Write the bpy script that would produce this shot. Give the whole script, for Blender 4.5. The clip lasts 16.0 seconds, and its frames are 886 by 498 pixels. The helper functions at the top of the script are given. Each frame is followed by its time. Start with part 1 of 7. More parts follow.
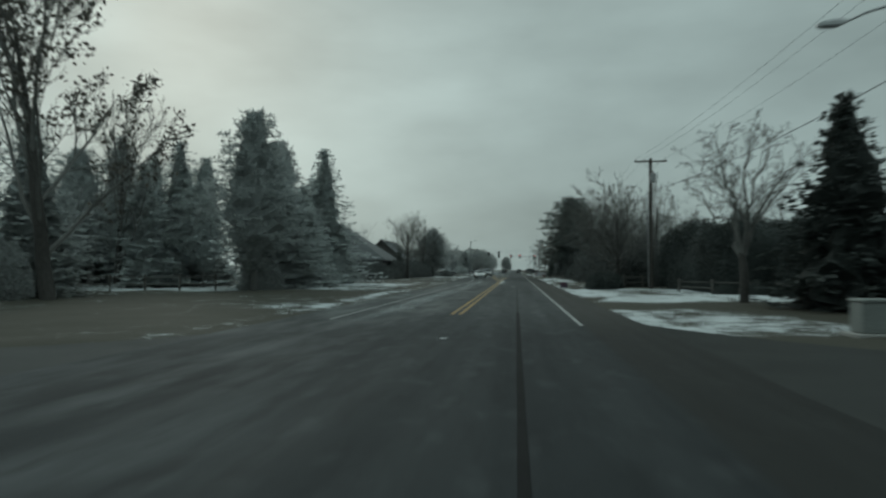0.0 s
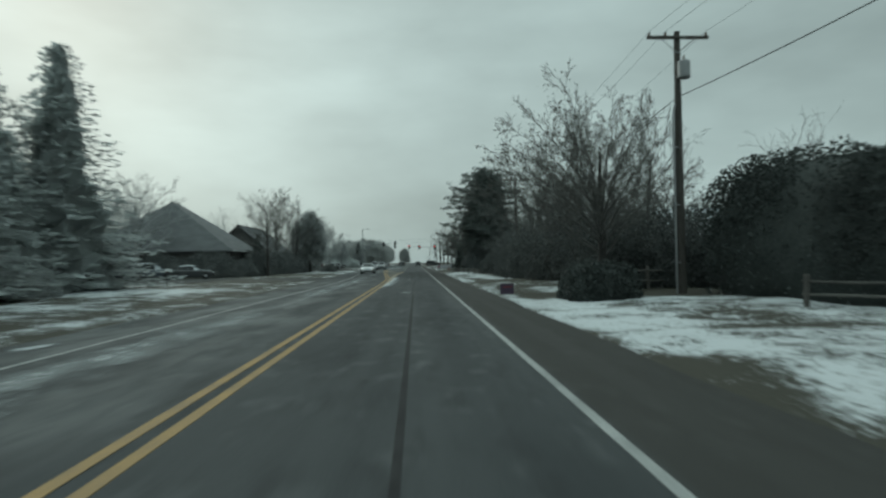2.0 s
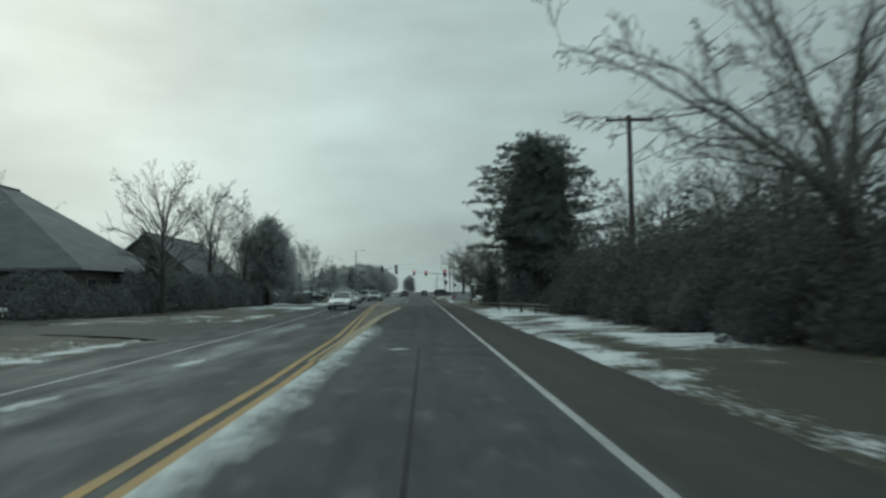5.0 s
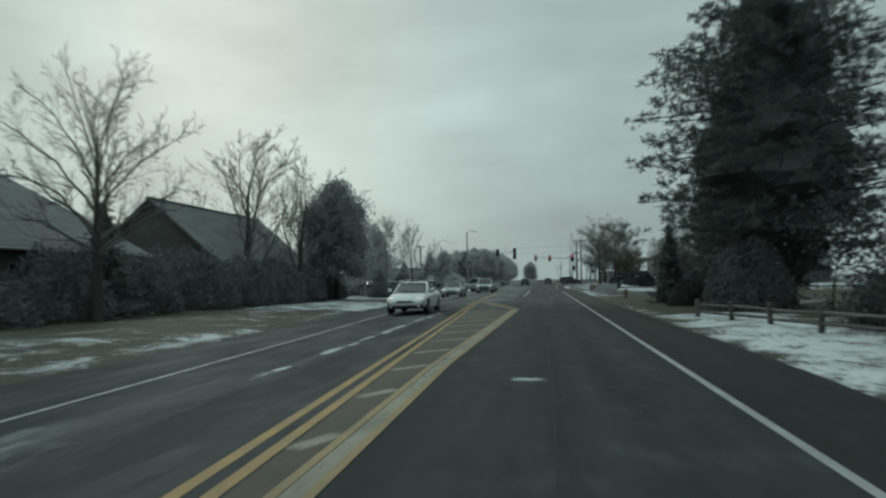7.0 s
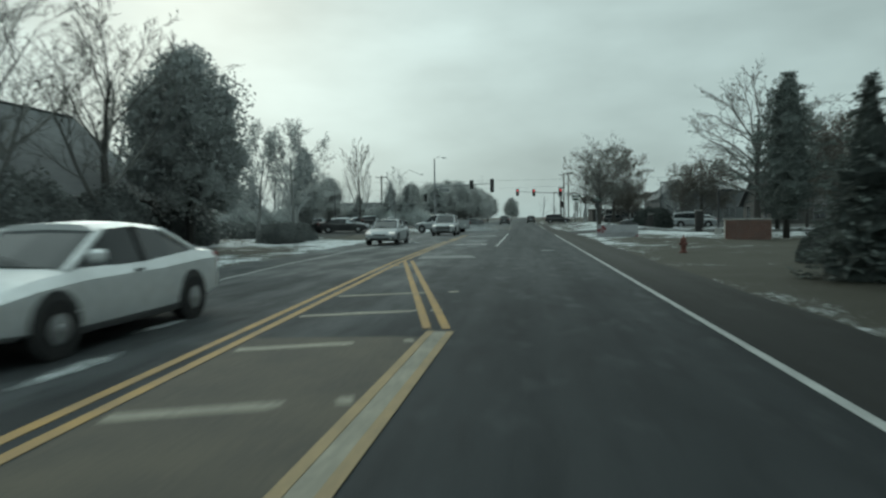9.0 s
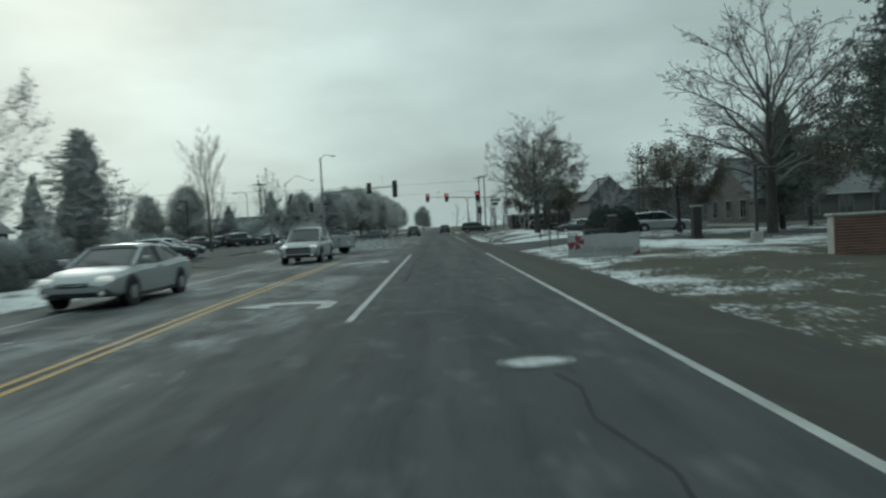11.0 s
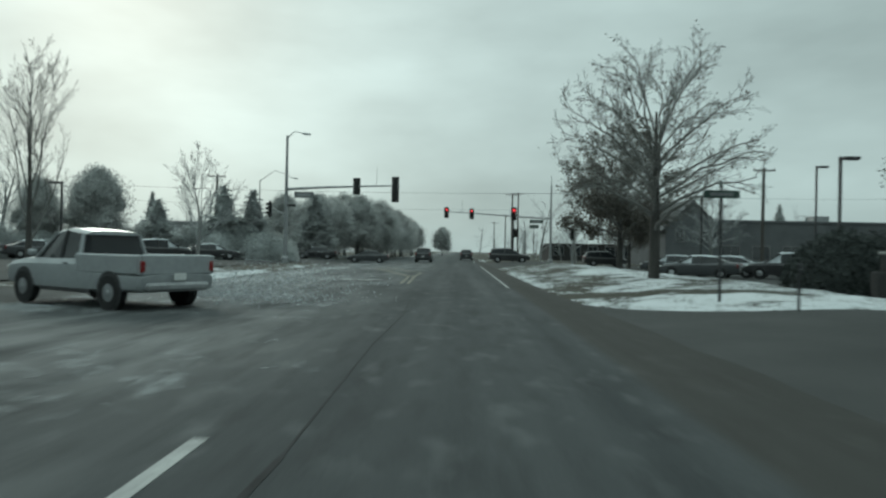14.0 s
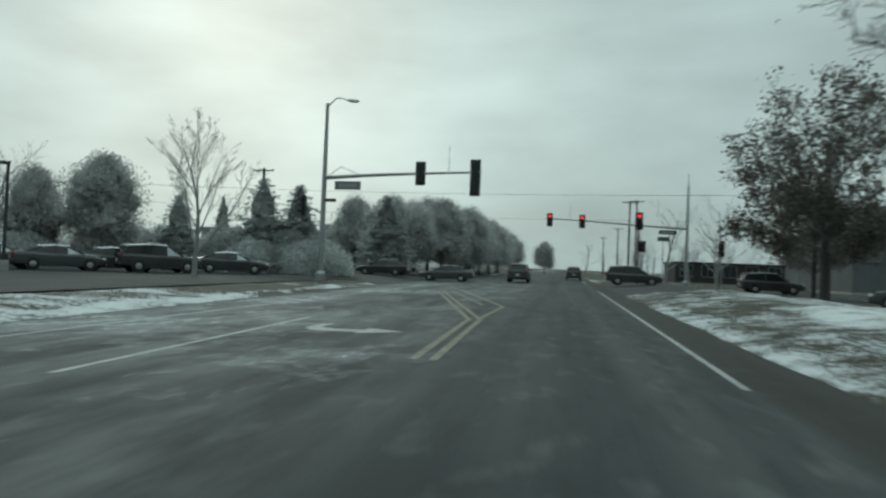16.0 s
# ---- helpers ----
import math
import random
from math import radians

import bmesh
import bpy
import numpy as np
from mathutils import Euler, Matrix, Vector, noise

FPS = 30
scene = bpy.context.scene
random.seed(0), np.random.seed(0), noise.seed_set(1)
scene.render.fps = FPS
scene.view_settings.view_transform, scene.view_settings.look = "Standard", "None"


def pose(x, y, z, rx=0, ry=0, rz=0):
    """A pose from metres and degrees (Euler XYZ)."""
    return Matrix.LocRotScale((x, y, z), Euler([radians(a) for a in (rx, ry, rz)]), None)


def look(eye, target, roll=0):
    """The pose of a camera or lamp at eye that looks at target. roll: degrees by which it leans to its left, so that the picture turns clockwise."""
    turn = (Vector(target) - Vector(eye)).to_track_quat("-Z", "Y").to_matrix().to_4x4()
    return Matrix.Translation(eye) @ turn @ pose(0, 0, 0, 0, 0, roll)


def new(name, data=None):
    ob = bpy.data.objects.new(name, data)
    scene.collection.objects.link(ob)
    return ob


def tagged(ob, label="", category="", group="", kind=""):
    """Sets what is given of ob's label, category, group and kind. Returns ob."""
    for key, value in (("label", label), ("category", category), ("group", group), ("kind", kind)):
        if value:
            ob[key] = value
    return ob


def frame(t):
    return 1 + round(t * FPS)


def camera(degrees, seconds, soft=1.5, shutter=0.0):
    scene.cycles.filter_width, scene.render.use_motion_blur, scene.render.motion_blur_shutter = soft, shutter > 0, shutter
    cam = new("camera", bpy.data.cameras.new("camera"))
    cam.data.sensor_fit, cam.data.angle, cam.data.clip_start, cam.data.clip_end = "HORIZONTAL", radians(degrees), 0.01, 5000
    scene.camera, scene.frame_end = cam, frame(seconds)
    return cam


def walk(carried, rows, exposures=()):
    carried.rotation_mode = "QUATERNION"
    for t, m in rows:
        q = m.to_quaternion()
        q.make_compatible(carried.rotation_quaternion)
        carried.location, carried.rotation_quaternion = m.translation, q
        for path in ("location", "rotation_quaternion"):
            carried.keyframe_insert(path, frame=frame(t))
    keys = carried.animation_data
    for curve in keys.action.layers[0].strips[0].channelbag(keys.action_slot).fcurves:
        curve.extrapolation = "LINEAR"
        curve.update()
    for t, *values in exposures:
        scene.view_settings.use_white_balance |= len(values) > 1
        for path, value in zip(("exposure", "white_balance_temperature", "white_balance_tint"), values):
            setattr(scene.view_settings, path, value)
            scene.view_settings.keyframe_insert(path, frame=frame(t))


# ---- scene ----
cam = camera(67.7, 16.0, 2.4, 0.5)
PATH = [
    (0, (0.079, 1.386, 1.435), (-0.142, 3.373, 1.498), -0.1),
    (0.5, (0.075, 8.144, 1.38), (-0.232, 10.12, 1.431), 0.1),
    (1, (0.074, 14.499, 1.359), (-0.2, 16.479, 1.404), -1.5),
    (1.5, (0.103, 21.456, 1.329), (-0.028, 23.451, 1.362), -2.1),
    (2, (0.252, 28.823, 1.329), (0.334, 30.821, 1.368), -1.0),
    (2.5, (0.345, 35.379, 1.304), (0.447, 37.376, 1.352), 0.3),
    (3, (0.382, 41.351, 1.319), (0.444, 43.35, 1.376), 1.4),
    (3.5, (0.399, 47.141, 1.296), (0.456, 49.14, 1.355), 1.3),
    (4, (0.376, 53.127, 1.292), (0.489, 55.122, 1.369), 1.4),
    (4.5, (0.351, 58.807, 1.255), (0.507, 60.798, 1.363), 0.3),
    (5, (0.229, 64.658, 1.266), (0.294, 66.653, 1.394), -0.9),
    (5.2, (0.175, 66.998, 1.315), (0.184, 68.994, 1.444), -2.3),
    (7.3, (-0.287, 91.58, 1.365), (-0.595, 93.554, 1.442), -1.0),
    (7.5, (-0.268, 93.89, 1.383), (-0.57, 95.867, 1.438), -1.1),
    (8, (-0.234, 99.267, 1.322), (-0.506, 101.249, 1.317), -0.7),
    (8.2, (-0.311, 101.549, 1.369), (-0.57, 103.531, 1.325), -0.6),
    (10.3, (-0.623, 124.482, 1.31), (-0.834, 126.468, 1.202), -1.4),
    (10.5, (-0.576, 126.456, 1.408), (-0.734, 128.447, 1.313), -1.4),
    (11, (-0.485, 131.734, 1.327), (-0.472, 133.733, 1.259), -3.0),
    (11.5, (-0.369, 136.892, 1.295), (-0.291, 138.89, 1.242), -3.0),
    (12, (-0.33, 141.422, 1.388), (-0.261, 143.421, 1.349), -2.4),
    (12.5, (-0.264, 146.004, 1.345), (-0.203, 148.003, 1.343), -1.9),
    (13, (-0.149, 150.627, 1.313), (-0.1, 152.626, 1.337), -0.9),
    (13.5, (-0.078, 155.545, 1.284), (-0.075, 157.545, 1.306), 0.7),
    (14, (-0.164, 159.912, 1.301), (-0.214, 161.911, 1.308), 1.1),
    (14.5, (-0.05, 164.224, 1.261), (-0.153, 166.221, 1.272), 0.7),
    (15, (-0.019, 168.255, 1.258), (-0.168, 170.249, 1.283), 0.4),
    (15.5, (-0.261, 172.42, 1.319), (-0.479, 174.408, 1.364), 0.9),
    (16, (-0.478, 176.992, 1.307), (-0.836, 178.959, 1.354), 2.2),
]
EXPOSURES = ((0, -0.3), (0.5, -0.15), (1.0, -0.1), (1.5, 0.0), (2.5, 0.1), (5.0, 0.1), (7.5, -0.1), (8.2, 0.05), (10.3, 0.5), (10.6, 0.5), (11.0, 0.22), (11.5, 0.24), (12, 0.32), (13, 0.3), (15, 0.3), (16, 0.2))
walk(cam, [(t, look(eye, target, roll)) for t, eye, target, roll in PATH], EXPOSURES)

# ---- sky and sun: overcast winter morning, the sun low behind thin cloud ----
SUN_AZ, SUN_EL = radians(-28.5), radians(22.0)
sun_way = Vector((math.sin(SUN_AZ) * math.cos(SUN_EL), math.cos(SUN_AZ) * math.cos(SUN_EL), math.sin(SUN_EL)))
world = bpy.data.worlds.new("overcast_sky")
scene.world = world
world.use_nodes = True
wn, wl = world.node_tree.nodes, world.node_tree.links
wn.clear()
w_out = wn.new("ShaderNodeOutputWorld")
w_sky = wn.new("ShaderNodeTexSky")
w_sky.sky_type, w_sky.sun_disc = "NISHITA", False
w_sky.sun_elevation, w_sky.sun_rotation = SUN_EL, SUN_AZ
w_sky.air_density, w_sky.dust_density = 1.0, 4.0
w_co = wn.new("ShaderNodeTexCoord")
w_dot = wn.new("ShaderNodeVectorMath")
w_dot.operation = "DOT_PRODUCT"
w_dot.inputs[1].default_value = sun_way
wl.new(w_co.outputs["Generated"], w_dot.inputs[0])


def w_math(op, a, b):
    n = wn.new("ShaderNodeMath")
    n.operation = op
    for i, v in enumerate((a, b)):
        if isinstance(v, (int, float)):
            n.inputs[i].default_value = v
        else:
            wl.new(v, n.inputs[i])
    return n.outputs[0]


w_pos = w_math("MAXIMUM", w_dot.outputs["Value"], 0.0)
glow = w_math("ADD", w_math("MULTIPLY", w_math("POWER", w_pos, 7.0), 0.20), w_math("MULTIPLY", w_math("POWER", w_pos, 60.0), 0.13))
w_map = wn.new("ShaderNodeMapping")
w_map.inputs["Scale"].default_value = (1.0, 1.0, 2.6)
wl.new(w_co.outputs["Generated"], w_map.inputs["Vector"])
w_noise = wn.new("ShaderNodeTexNoise")
w_noise.inputs["Scale"].default_value, w_noise.inputs["Detail"].default_value = 2.1, 5.0
wl.new(w_map.outputs[0], w_noise.inputs["Vector"])
mottle = w_math("ADD", w_math("MULTIPLY", w_noise.outputs["Fac"], 1.25), 0.38)
w_sep = wn.new("ShaderNodeSeparateXYZ")
wl.new(w_co.outputs["Generated"], w_sep.inputs[0])
# an overcast sky is brightest overhead
w_high = wn.new("ShaderNodeMapRange")
w_high.interpolation_type = "SMOOTHSTEP"
for i_, v_ in enumerate((0.36, 0.95, 1.0, 2.3)):
    w_high.inputs[i_ + 1].default_value = v_
wl.new(w_sep.outputs[2], w_high.inputs[0])
level = w_math("MULTIPLY", w_math("MULTIPLY", w_math("ADD", glow, 0.44), mottle), w_high.outputs[0])
w_tint = wn.new("ShaderNodeMix")
w_tint.data_type = "RGBA"
wl.new(w_math("MINIMUM", w_math("MULTIPLY", glow, 1.2), 1.0), w_tint.inputs[0])
w_tint.inputs[6].default_value, w_tint.inputs[7].default_value = (0.765, 1.0, 0.975, 1), (0.93, 1.0, 0.91, 1)
cloud = wn.new("ShaderNodeBackground")
wl.new(w_tint.outputs[2], cloud.inputs["Color"])
wl.new(level, cloud.inputs["Strength"])
clear = wn.new("ShaderNodeBackground")
clear.inputs["Strength"].default_value = 0.05
wl.new(w_sky.outputs[0], clear.inputs["Color"])
w_mix = wn.new("ShaderNodeMixShader")
w_mix.inputs[0].default_value = 0.95
wl.new(clear.outputs[0], w_mix.inputs[1])
wl.new(cloud.outputs[0], w_mix.inputs[2])
wl.new(w_mix.outputs[0], w_out.inputs["Surface"])

sun = new("sun", bpy.data.lights.new("sun", "SUN"))
sun.data.energy, sun.data.angle, sun.data.color = 0.5, radians(14), (0.93, 1.0, 0.9)
sun.matrix_world = look((0, 0, 60), Vector((0, 0, 60)) - sun_way)


# ---- materials ----
def material(name, c1, c2, rough=0.8, metal=0.0, scale=3.0, fine=40.0, bump=0.15, stretch=(1, 1, 1), vary=0.0, island=0.0, spec=0.3, contrast=1.6, rough2=None, translucent=0.0):
    """A surface of two colours mixed by coarse and fine noise, with relief; vary and island: spread of brightness from thing to thing and piece to piece."""
    m = bpy.data.materials.new(name)
    m.use_nodes = True
    nodes, links = m.node_tree.nodes, m.node_tree.links
    bsdf = nodes["Principled BSDF"]
    co = nodes.new("ShaderNodeTexCoord")
    mp = nodes.new("ShaderNodeMapping")
    mp.inputs["Scale"].default_value = stretch
    links.new(co.outputs["Object"], mp.inputs["Vector"])
    n1, n2 = nodes.new("ShaderNodeTexNoise"), nodes.new("ShaderNodeTexNoise")
    for n, s, d in ((n1, scale, 4.0), (n2, fine, 3.0)):
        n.inputs["Scale"].default_value, n.inputs["Detail"].default_value = s, d
        links.new(mp.outputs[0], n.inputs["Vector"])
    add = nodes.new("ShaderNodeMath")
    add.operation = "ADD"
    links.new(n1.outputs["Fac"], add.inputs[0])
    links.new(n2.outputs["Fac"], add.inputs[1])
    rng_ = nodes.new("ShaderNodeMapRange")
    rng_.inputs[1].default_value, rng_.inputs[2].default_value = 1.0 - 0.5 / contrast, 1.0 + 0.5 / contrast
    links.new(add.outputs[0], rng_.inputs[0])
    mix = nodes.new("ShaderNodeMix")
    mix.data_type = "RGBA"
    mix.inputs[6].default_value, mix.inputs[7].default_value = (*c1, 1), (*c2, 1)
    links.new(rng_.outputs[0], mix.inputs[0])
    colour = mix.outputs[2]
    for amount, kind, out in ((vary, "ShaderNodeObjectInfo", "Random"), (island, "ShaderNodeNewGeometry", "Random Per Island")):
        if amount:
            src = nodes.new(kind)
            mr = nodes.new("ShaderNodeMapRange")
            mr.inputs[3].default_value, mr.inputs[4].default_value = 1 - amount, 1 + amount
            links.new(src.outputs[out], mr.inputs[0])
            hs = nodes.new("ShaderNodeHueSaturation")
            links.new(mr.outputs[0], hs.inputs["Value"])
            links.new(colour, hs.inputs["Color"])
            colour = hs.outputs[0]
    links.new(colour, bsdf.inputs["Base Color"])
    bsdf.inputs["Metallic"].default_value = metal
    bsdf.inputs["Specular IOR Level"].default_value = spec
    if rough2 is None:
        bsdf.inputs["Roughness"].default_value = rough
    else:
        rr = nodes.new("ShaderNodeMapRange")
        rr.inputs[3].default_value, rr.inputs[4].default_value = rough, rough2
        links.new(n1.outputs["Fac"], rr.inputs[0])
        links.new(rr.outputs[0], bsdf.inputs["Roughness"])
    if bump:
        b = nodes.new("ShaderNodeBump")
        b.inputs["Strength"].default_value, b.inputs["Distance"].default_value = bump, 0.02
        links.new(n2.outputs["Fac"], b.inputs["Height"])
        links.new(b.outputs[0], bsdf.inputs["Normal"])
    if translucent:
        thin, blend = nodes.new("ShaderNodeBsdfTranslucent"), nodes.new("ShaderNodeMixShader")
        links.new(colour, thin.inputs["Color"])
        blend.inputs[0].default_value = translucent
        links.new(bsdf.outputs[0], blend.inputs[1])
        links.new(thin.outputs[0], blend.inputs[2])
        links.new(blend.outputs[0], nodes["Material Output"].inputs["Surface"])
    return m


def lamp_material(name, colour, strength):
    m = bpy.data.materials.new(name)
    m.use_nodes = True
    b = m.node_tree.nodes["Principled BSDF"]
    b.inputs["Base Color"].default_value = (*colour, 1)
    b.inputs["Emission Color"].default_value = (*colour, 1)
    b.inputs["Emission Strength"].default_value = strength
    b.inputs["Roughness"].default_value = 0.3
    return m


def road_material():
    """Worn grey asphalt: aggregate grain, streaks along the lanes, pale salt and blown snow on the far side."""
    m = bpy.data.materials.new("asphalt")
    m.use_nodes = True
    nodes, links = m.node_tree.nodes, m.node_tree.links
    bsdf = nodes["Principled BSDF"]
    co = nodes.new("ShaderNodeTexCoord")

    def noise_at(scale, stretch, detail=4.0):
        mp = nodes.new("ShaderNodeMapping")
        mp.inputs["Scale"].default_value = stretch
        links.new(co.outputs["Object"], mp.inputs["Vector"])
        n = nodes.new("ShaderNodeTexNoise")
        n.inputs["Scale"].default_value, n.inputs["Detail"].default_value = scale, detail
        links.new(mp.outputs[0], n.inputs["Vector"])
        return n.outputs["Fac"]

    def ranged(src, a, b, c=0.0, d=1.0):
        r = nodes.new("ShaderNodeMapRange")
        for i, v in enumerate((a, b, c, d)):
            r.inputs[i + 1].default_value = v
        links.new(src, r.inputs[0])
        return r.outputs[0]

    def times(a, b):
        n = nodes.new("ShaderNodeMath")
        n.operation = "MULTIPLY"
        links.new(a, n.inputs[0])
        links.new(b, n.inputs[1])
        return n.outputs[0]

    def mixed(fac, a, b):
        n = nodes.new("ShaderNodeMix")
        n.data_type = "RGBA"
        links.new(fac, n.inputs[0])
        for i, v in ((6, a), (7, b)):
            if isinstance(v, tuple):
                n.inputs[i].default_value = (*v, 1)
            else:
                links.new(v, n.inputs[i])
        return n.outputs[2]

    streak = noise_at(1.0, (1.3, 0.03, 1), 3.0)
    grain = noise_at(55.0, (1, 1, 1), 3.0)
    blotch = noise_at(0.5, (1, 0.35, 1), 5.0)
    base = mixed(ranged(streak, 0.3, 0.7), (0.034, 0.038, 0.040), (0.059, 0.064, 0.066))
    base = mixed(ranged(grain, 0.35, 0.75, 0.0, 0.45), base, (0.085, 0.090, 0.091))
    base = mixed(ranged(blotch, 0.52, 0.75, 0.0, 0.55), base, (0.021, 0.024, 0.026))
    sep = nodes.new("ShaderNodeSeparateXYZ")
    links.new(co.outputs["Object"], sep.inputs[0])
    side = ranged(sep.outputs[0], -1.6, -3.2)
    salt = noise_at(0.9, (1, 0.28, 1), 6.0)
    base = mixed(times(ranged(salt, 0.42, 0.66, 0.0, 0.5), side), base, (0.20, 0.205, 0.205))
    scuff = noise_at(3.4, (1, 0.22, 1), 5.0)
    base = mixed(ranged(scuff, 0.50, 0.72, 0.0, 0.5), base, (0.026, 0.028, 0.029))
    salt2 = noise_at(2.3, (1, 0.5, 1), 6.0)
    base = mixed(ranged(salt2, 0.56, 0.76, 0.0, 0.30), base, (0.19, 0.195, 0.195))
    # the shoulder past the edge line is older and browner
    base = mixed(ranged(sep.outputs[0], 1.75, 1.95, 0.0, 0.7), base, (0.040, 0.0375, 0.033))
    # a darker tone on two stretches along the road
    darker_run = nodes.new("ShaderNodeMath")
    darker_run.operation = "MAXIMUM"
    links.new(ranged(sep.outputs[1], 26.0, 16.0), darker_run.inputs[0])
    links.new(times(ranged(sep.outputs[1], 76.0, 96.0), ranged(sep.outputs[1], 130.0, 118.0)), darker_run.inputs[1])
    tone = mixed(darker_run.outputs[0], (1.0, 1.0, 1.0), (0.52, 0.54, 0.56))
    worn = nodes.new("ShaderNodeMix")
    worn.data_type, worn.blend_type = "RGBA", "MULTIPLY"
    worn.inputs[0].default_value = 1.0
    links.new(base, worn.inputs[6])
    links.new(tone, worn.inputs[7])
    links.new(worn.outputs[2], bsdf.inputs["Base Color"])
    links.new(ranged(streak, 0.3, 0.7, 0.92, 0.82), bsdf.inputs["Roughness"])
    bsdf.inputs["Specular IOR Level"].default_value = 0.12
    b = nodes.new("ShaderNodeBump")
    b.inputs["Strength"].default_value, b.inputs["Distance"].default_value = 0.35, 0.01
    links.new(grain, b.inputs["Height"])
    links.new(b.outputs[0], bsdf.inputs["Normal"])
    return m


def ground_material():
    """Dormant grass under patchy snow; how much snow lies is stored with the sheet, its ragged edge comes from noise."""
    m = bpy.data.materials.new("grass_and_snow")
    m.use_nodes = True
    nodes, links = m.node_tree.nodes, m.node_tree.links
    bsdf = nodes["Principled BSDF"]
    co = nodes.new("ShaderNodeTexCoord")
    tex = []
    for s, d in ((0.9, 6.0), (9.0, 4.0), (60.0, 3.0)):
        n = nodes.new("ShaderNodeTexNoise")
        n.inputs["Scale"].default_value, n.inputs["Detail"].default_value = s, d
        links.new(co.outputs["Object"], n.inputs["Vector"])
        tex.append(n.outputs["Fac"])
    at = nodes.new("ShaderNodeAttribute")
    at.attribute_name = "snow"

    def op(kind, a, b):
        n = nodes.new("ShaderNodeMath")
        n.operation = kind
        for i, v in enumerate((a, b)):
            if isinstance(v, float):
                n.inputs[i].default_value = v
            else:
                links.new(v, n.inputs[i])
        return n.outputs[0]

    wobble = op("ADD", op("MULTIPLY", op("SUBTRACT", tex[0], 0.5), 0.9), op("ADD", op("MULTIPLY", op("SUBTRACT", tex[1], 0.5), 1.0), op("MULTIPLY", op("SUBTRACT", tex[2], 0.5), 0.45)))
    cover = op("ADD", at.outputs["Fac"], wobble)
    ramp = nodes.new("ShaderNodeMapRange")
    ramp.inputs[1].default_value, ramp.inputs[2].default_value = 0.44, 0.59
    links.new(cover, ramp.inputs[0])
    grass = nodes.new("ShaderNodeMix")
    grass.data_type = "RGBA"
    grass.inputs[6].default_value, grass.inputs[7].default_value = (0.027, 0.027, 0.021, 1), (0.060, 0.056, 0.043, 1)
    links.new(op("MULTIPLY", op("ADD", tex[1], tex[2]), 0.5), grass.inputs[0])
    mix = nodes.new("ShaderNodeMix")
    mix.data_type = "RGBA"
    mix.inputs[7].default_value = (0.50, 0.53, 0.545, 1)
    links.new(ramp.outputs[0], mix.inputs[0])
    links.new(grass.outputs[2], mix.inputs[6])
    links.new(mix.outputs[2], bsdf.inputs["Base Color"])
    bsdf.inputs["Roughness"].default_value = 0.85
    bsdf.inputs["Specular IOR Level"].default_value = 0.2
    b = nodes.new("ShaderNodeBump")
    b.inputs["Strength"].default_value, b.inputs["Distance"].default_value = 0.6, 0.05
    links.new(op("ADD", tex[1], op("MULTIPLY", ramp.outputs[0], 0.7)), b.inputs["Height"])
    links.new(b.outputs[0], bsdf.inputs["Normal"])
    return m


def powder_material(name="blown_snow"):
    """Thin blown snow: lies where the stored cover beats streaky noise, so its edge frays out on the asphalt."""
    m = bpy.data.materials.new(name)
    m.use_nodes = True
    nodes, links = m.node_tree.nodes, m.node_tree.links
    bsdf, out = nodes["Principled BSDF"], nodes["Material Output"]
    co = nodes.new("ShaderNodeTexCoord")
    total = nodes.new("ShaderNodeAttribute").outputs["Fac"]
    total.node.attribute_name = "cover"
    for scale, amount, stretch in ((1.6, 0.9, (1, 0.6, 1)), (6.0, 0.7, (1, 0.75, 1)), (45.0, 0.35, (1, 1, 1))):
        mp = nodes.new("ShaderNodeMapping")
        mp.inputs["Scale"].default_value = stretch
        links.new(co.outputs["Object"], mp.inputs["Vector"])
        n = nodes.new("ShaderNodeTexNoise")
        n.inputs["Scale"].default_value, n.inputs["Detail"].default_value = scale, 4.0
        links.new(mp.outputs[0], n.inputs["Vector"])
        ma = nodes.new("ShaderNodeMath")
        ma.operation = "MULTIPLY_ADD"
        links.new(n.outputs["Fac"], ma.inputs[0])
        ma.inputs[1].default_value = amount
        links.new(total, ma.inputs[2])
        total = ma.outputs[0]
    rng_ = nodes.new("ShaderNodeMapRange")
    rng_.inputs[1].default_value, rng_.inputs[2].default_value, rng_.inputs[4].default_value = 1.34, 2.10, 0.88
    links.new(total, rng_.inputs[0])
    bsdf.inputs["Base Color"].default_value = (0.50, 0.53, 0.54, 1)
    bsdf.inputs["Roughness"].default_value = 0.8
    bsdf.inputs["Specular IOR Level"].default_value = 0.15
    clear, mix = nodes.new("ShaderNodeBsdfTransparent"), nodes.new("ShaderNodeMixShader")
    links.new(rng_.outputs[0], mix.inputs[0])
    links.new(clear.outputs[0], mix.inputs[1])
    links.new(bsdf.outputs[0], mix.inputs[2])
    links.new(mix.outputs[0], out.inputs["Surface"])
    return m


def glass_material(name, tint, gloss=0.6, coat=0.5):
    m = bpy.data.materials.new(name)
    m.use_nodes = True
    b = m.node_tree.nodes["Principled BSDF"]
    b.inputs["Base Color"].default_value = (*tint, 1)
    b.inputs["Roughness"].default_value = 0.08
    b.inputs["Specular IOR Level"].default_value = gloss
    b.inputs["Coat Weight"].default_value = coat
    return m


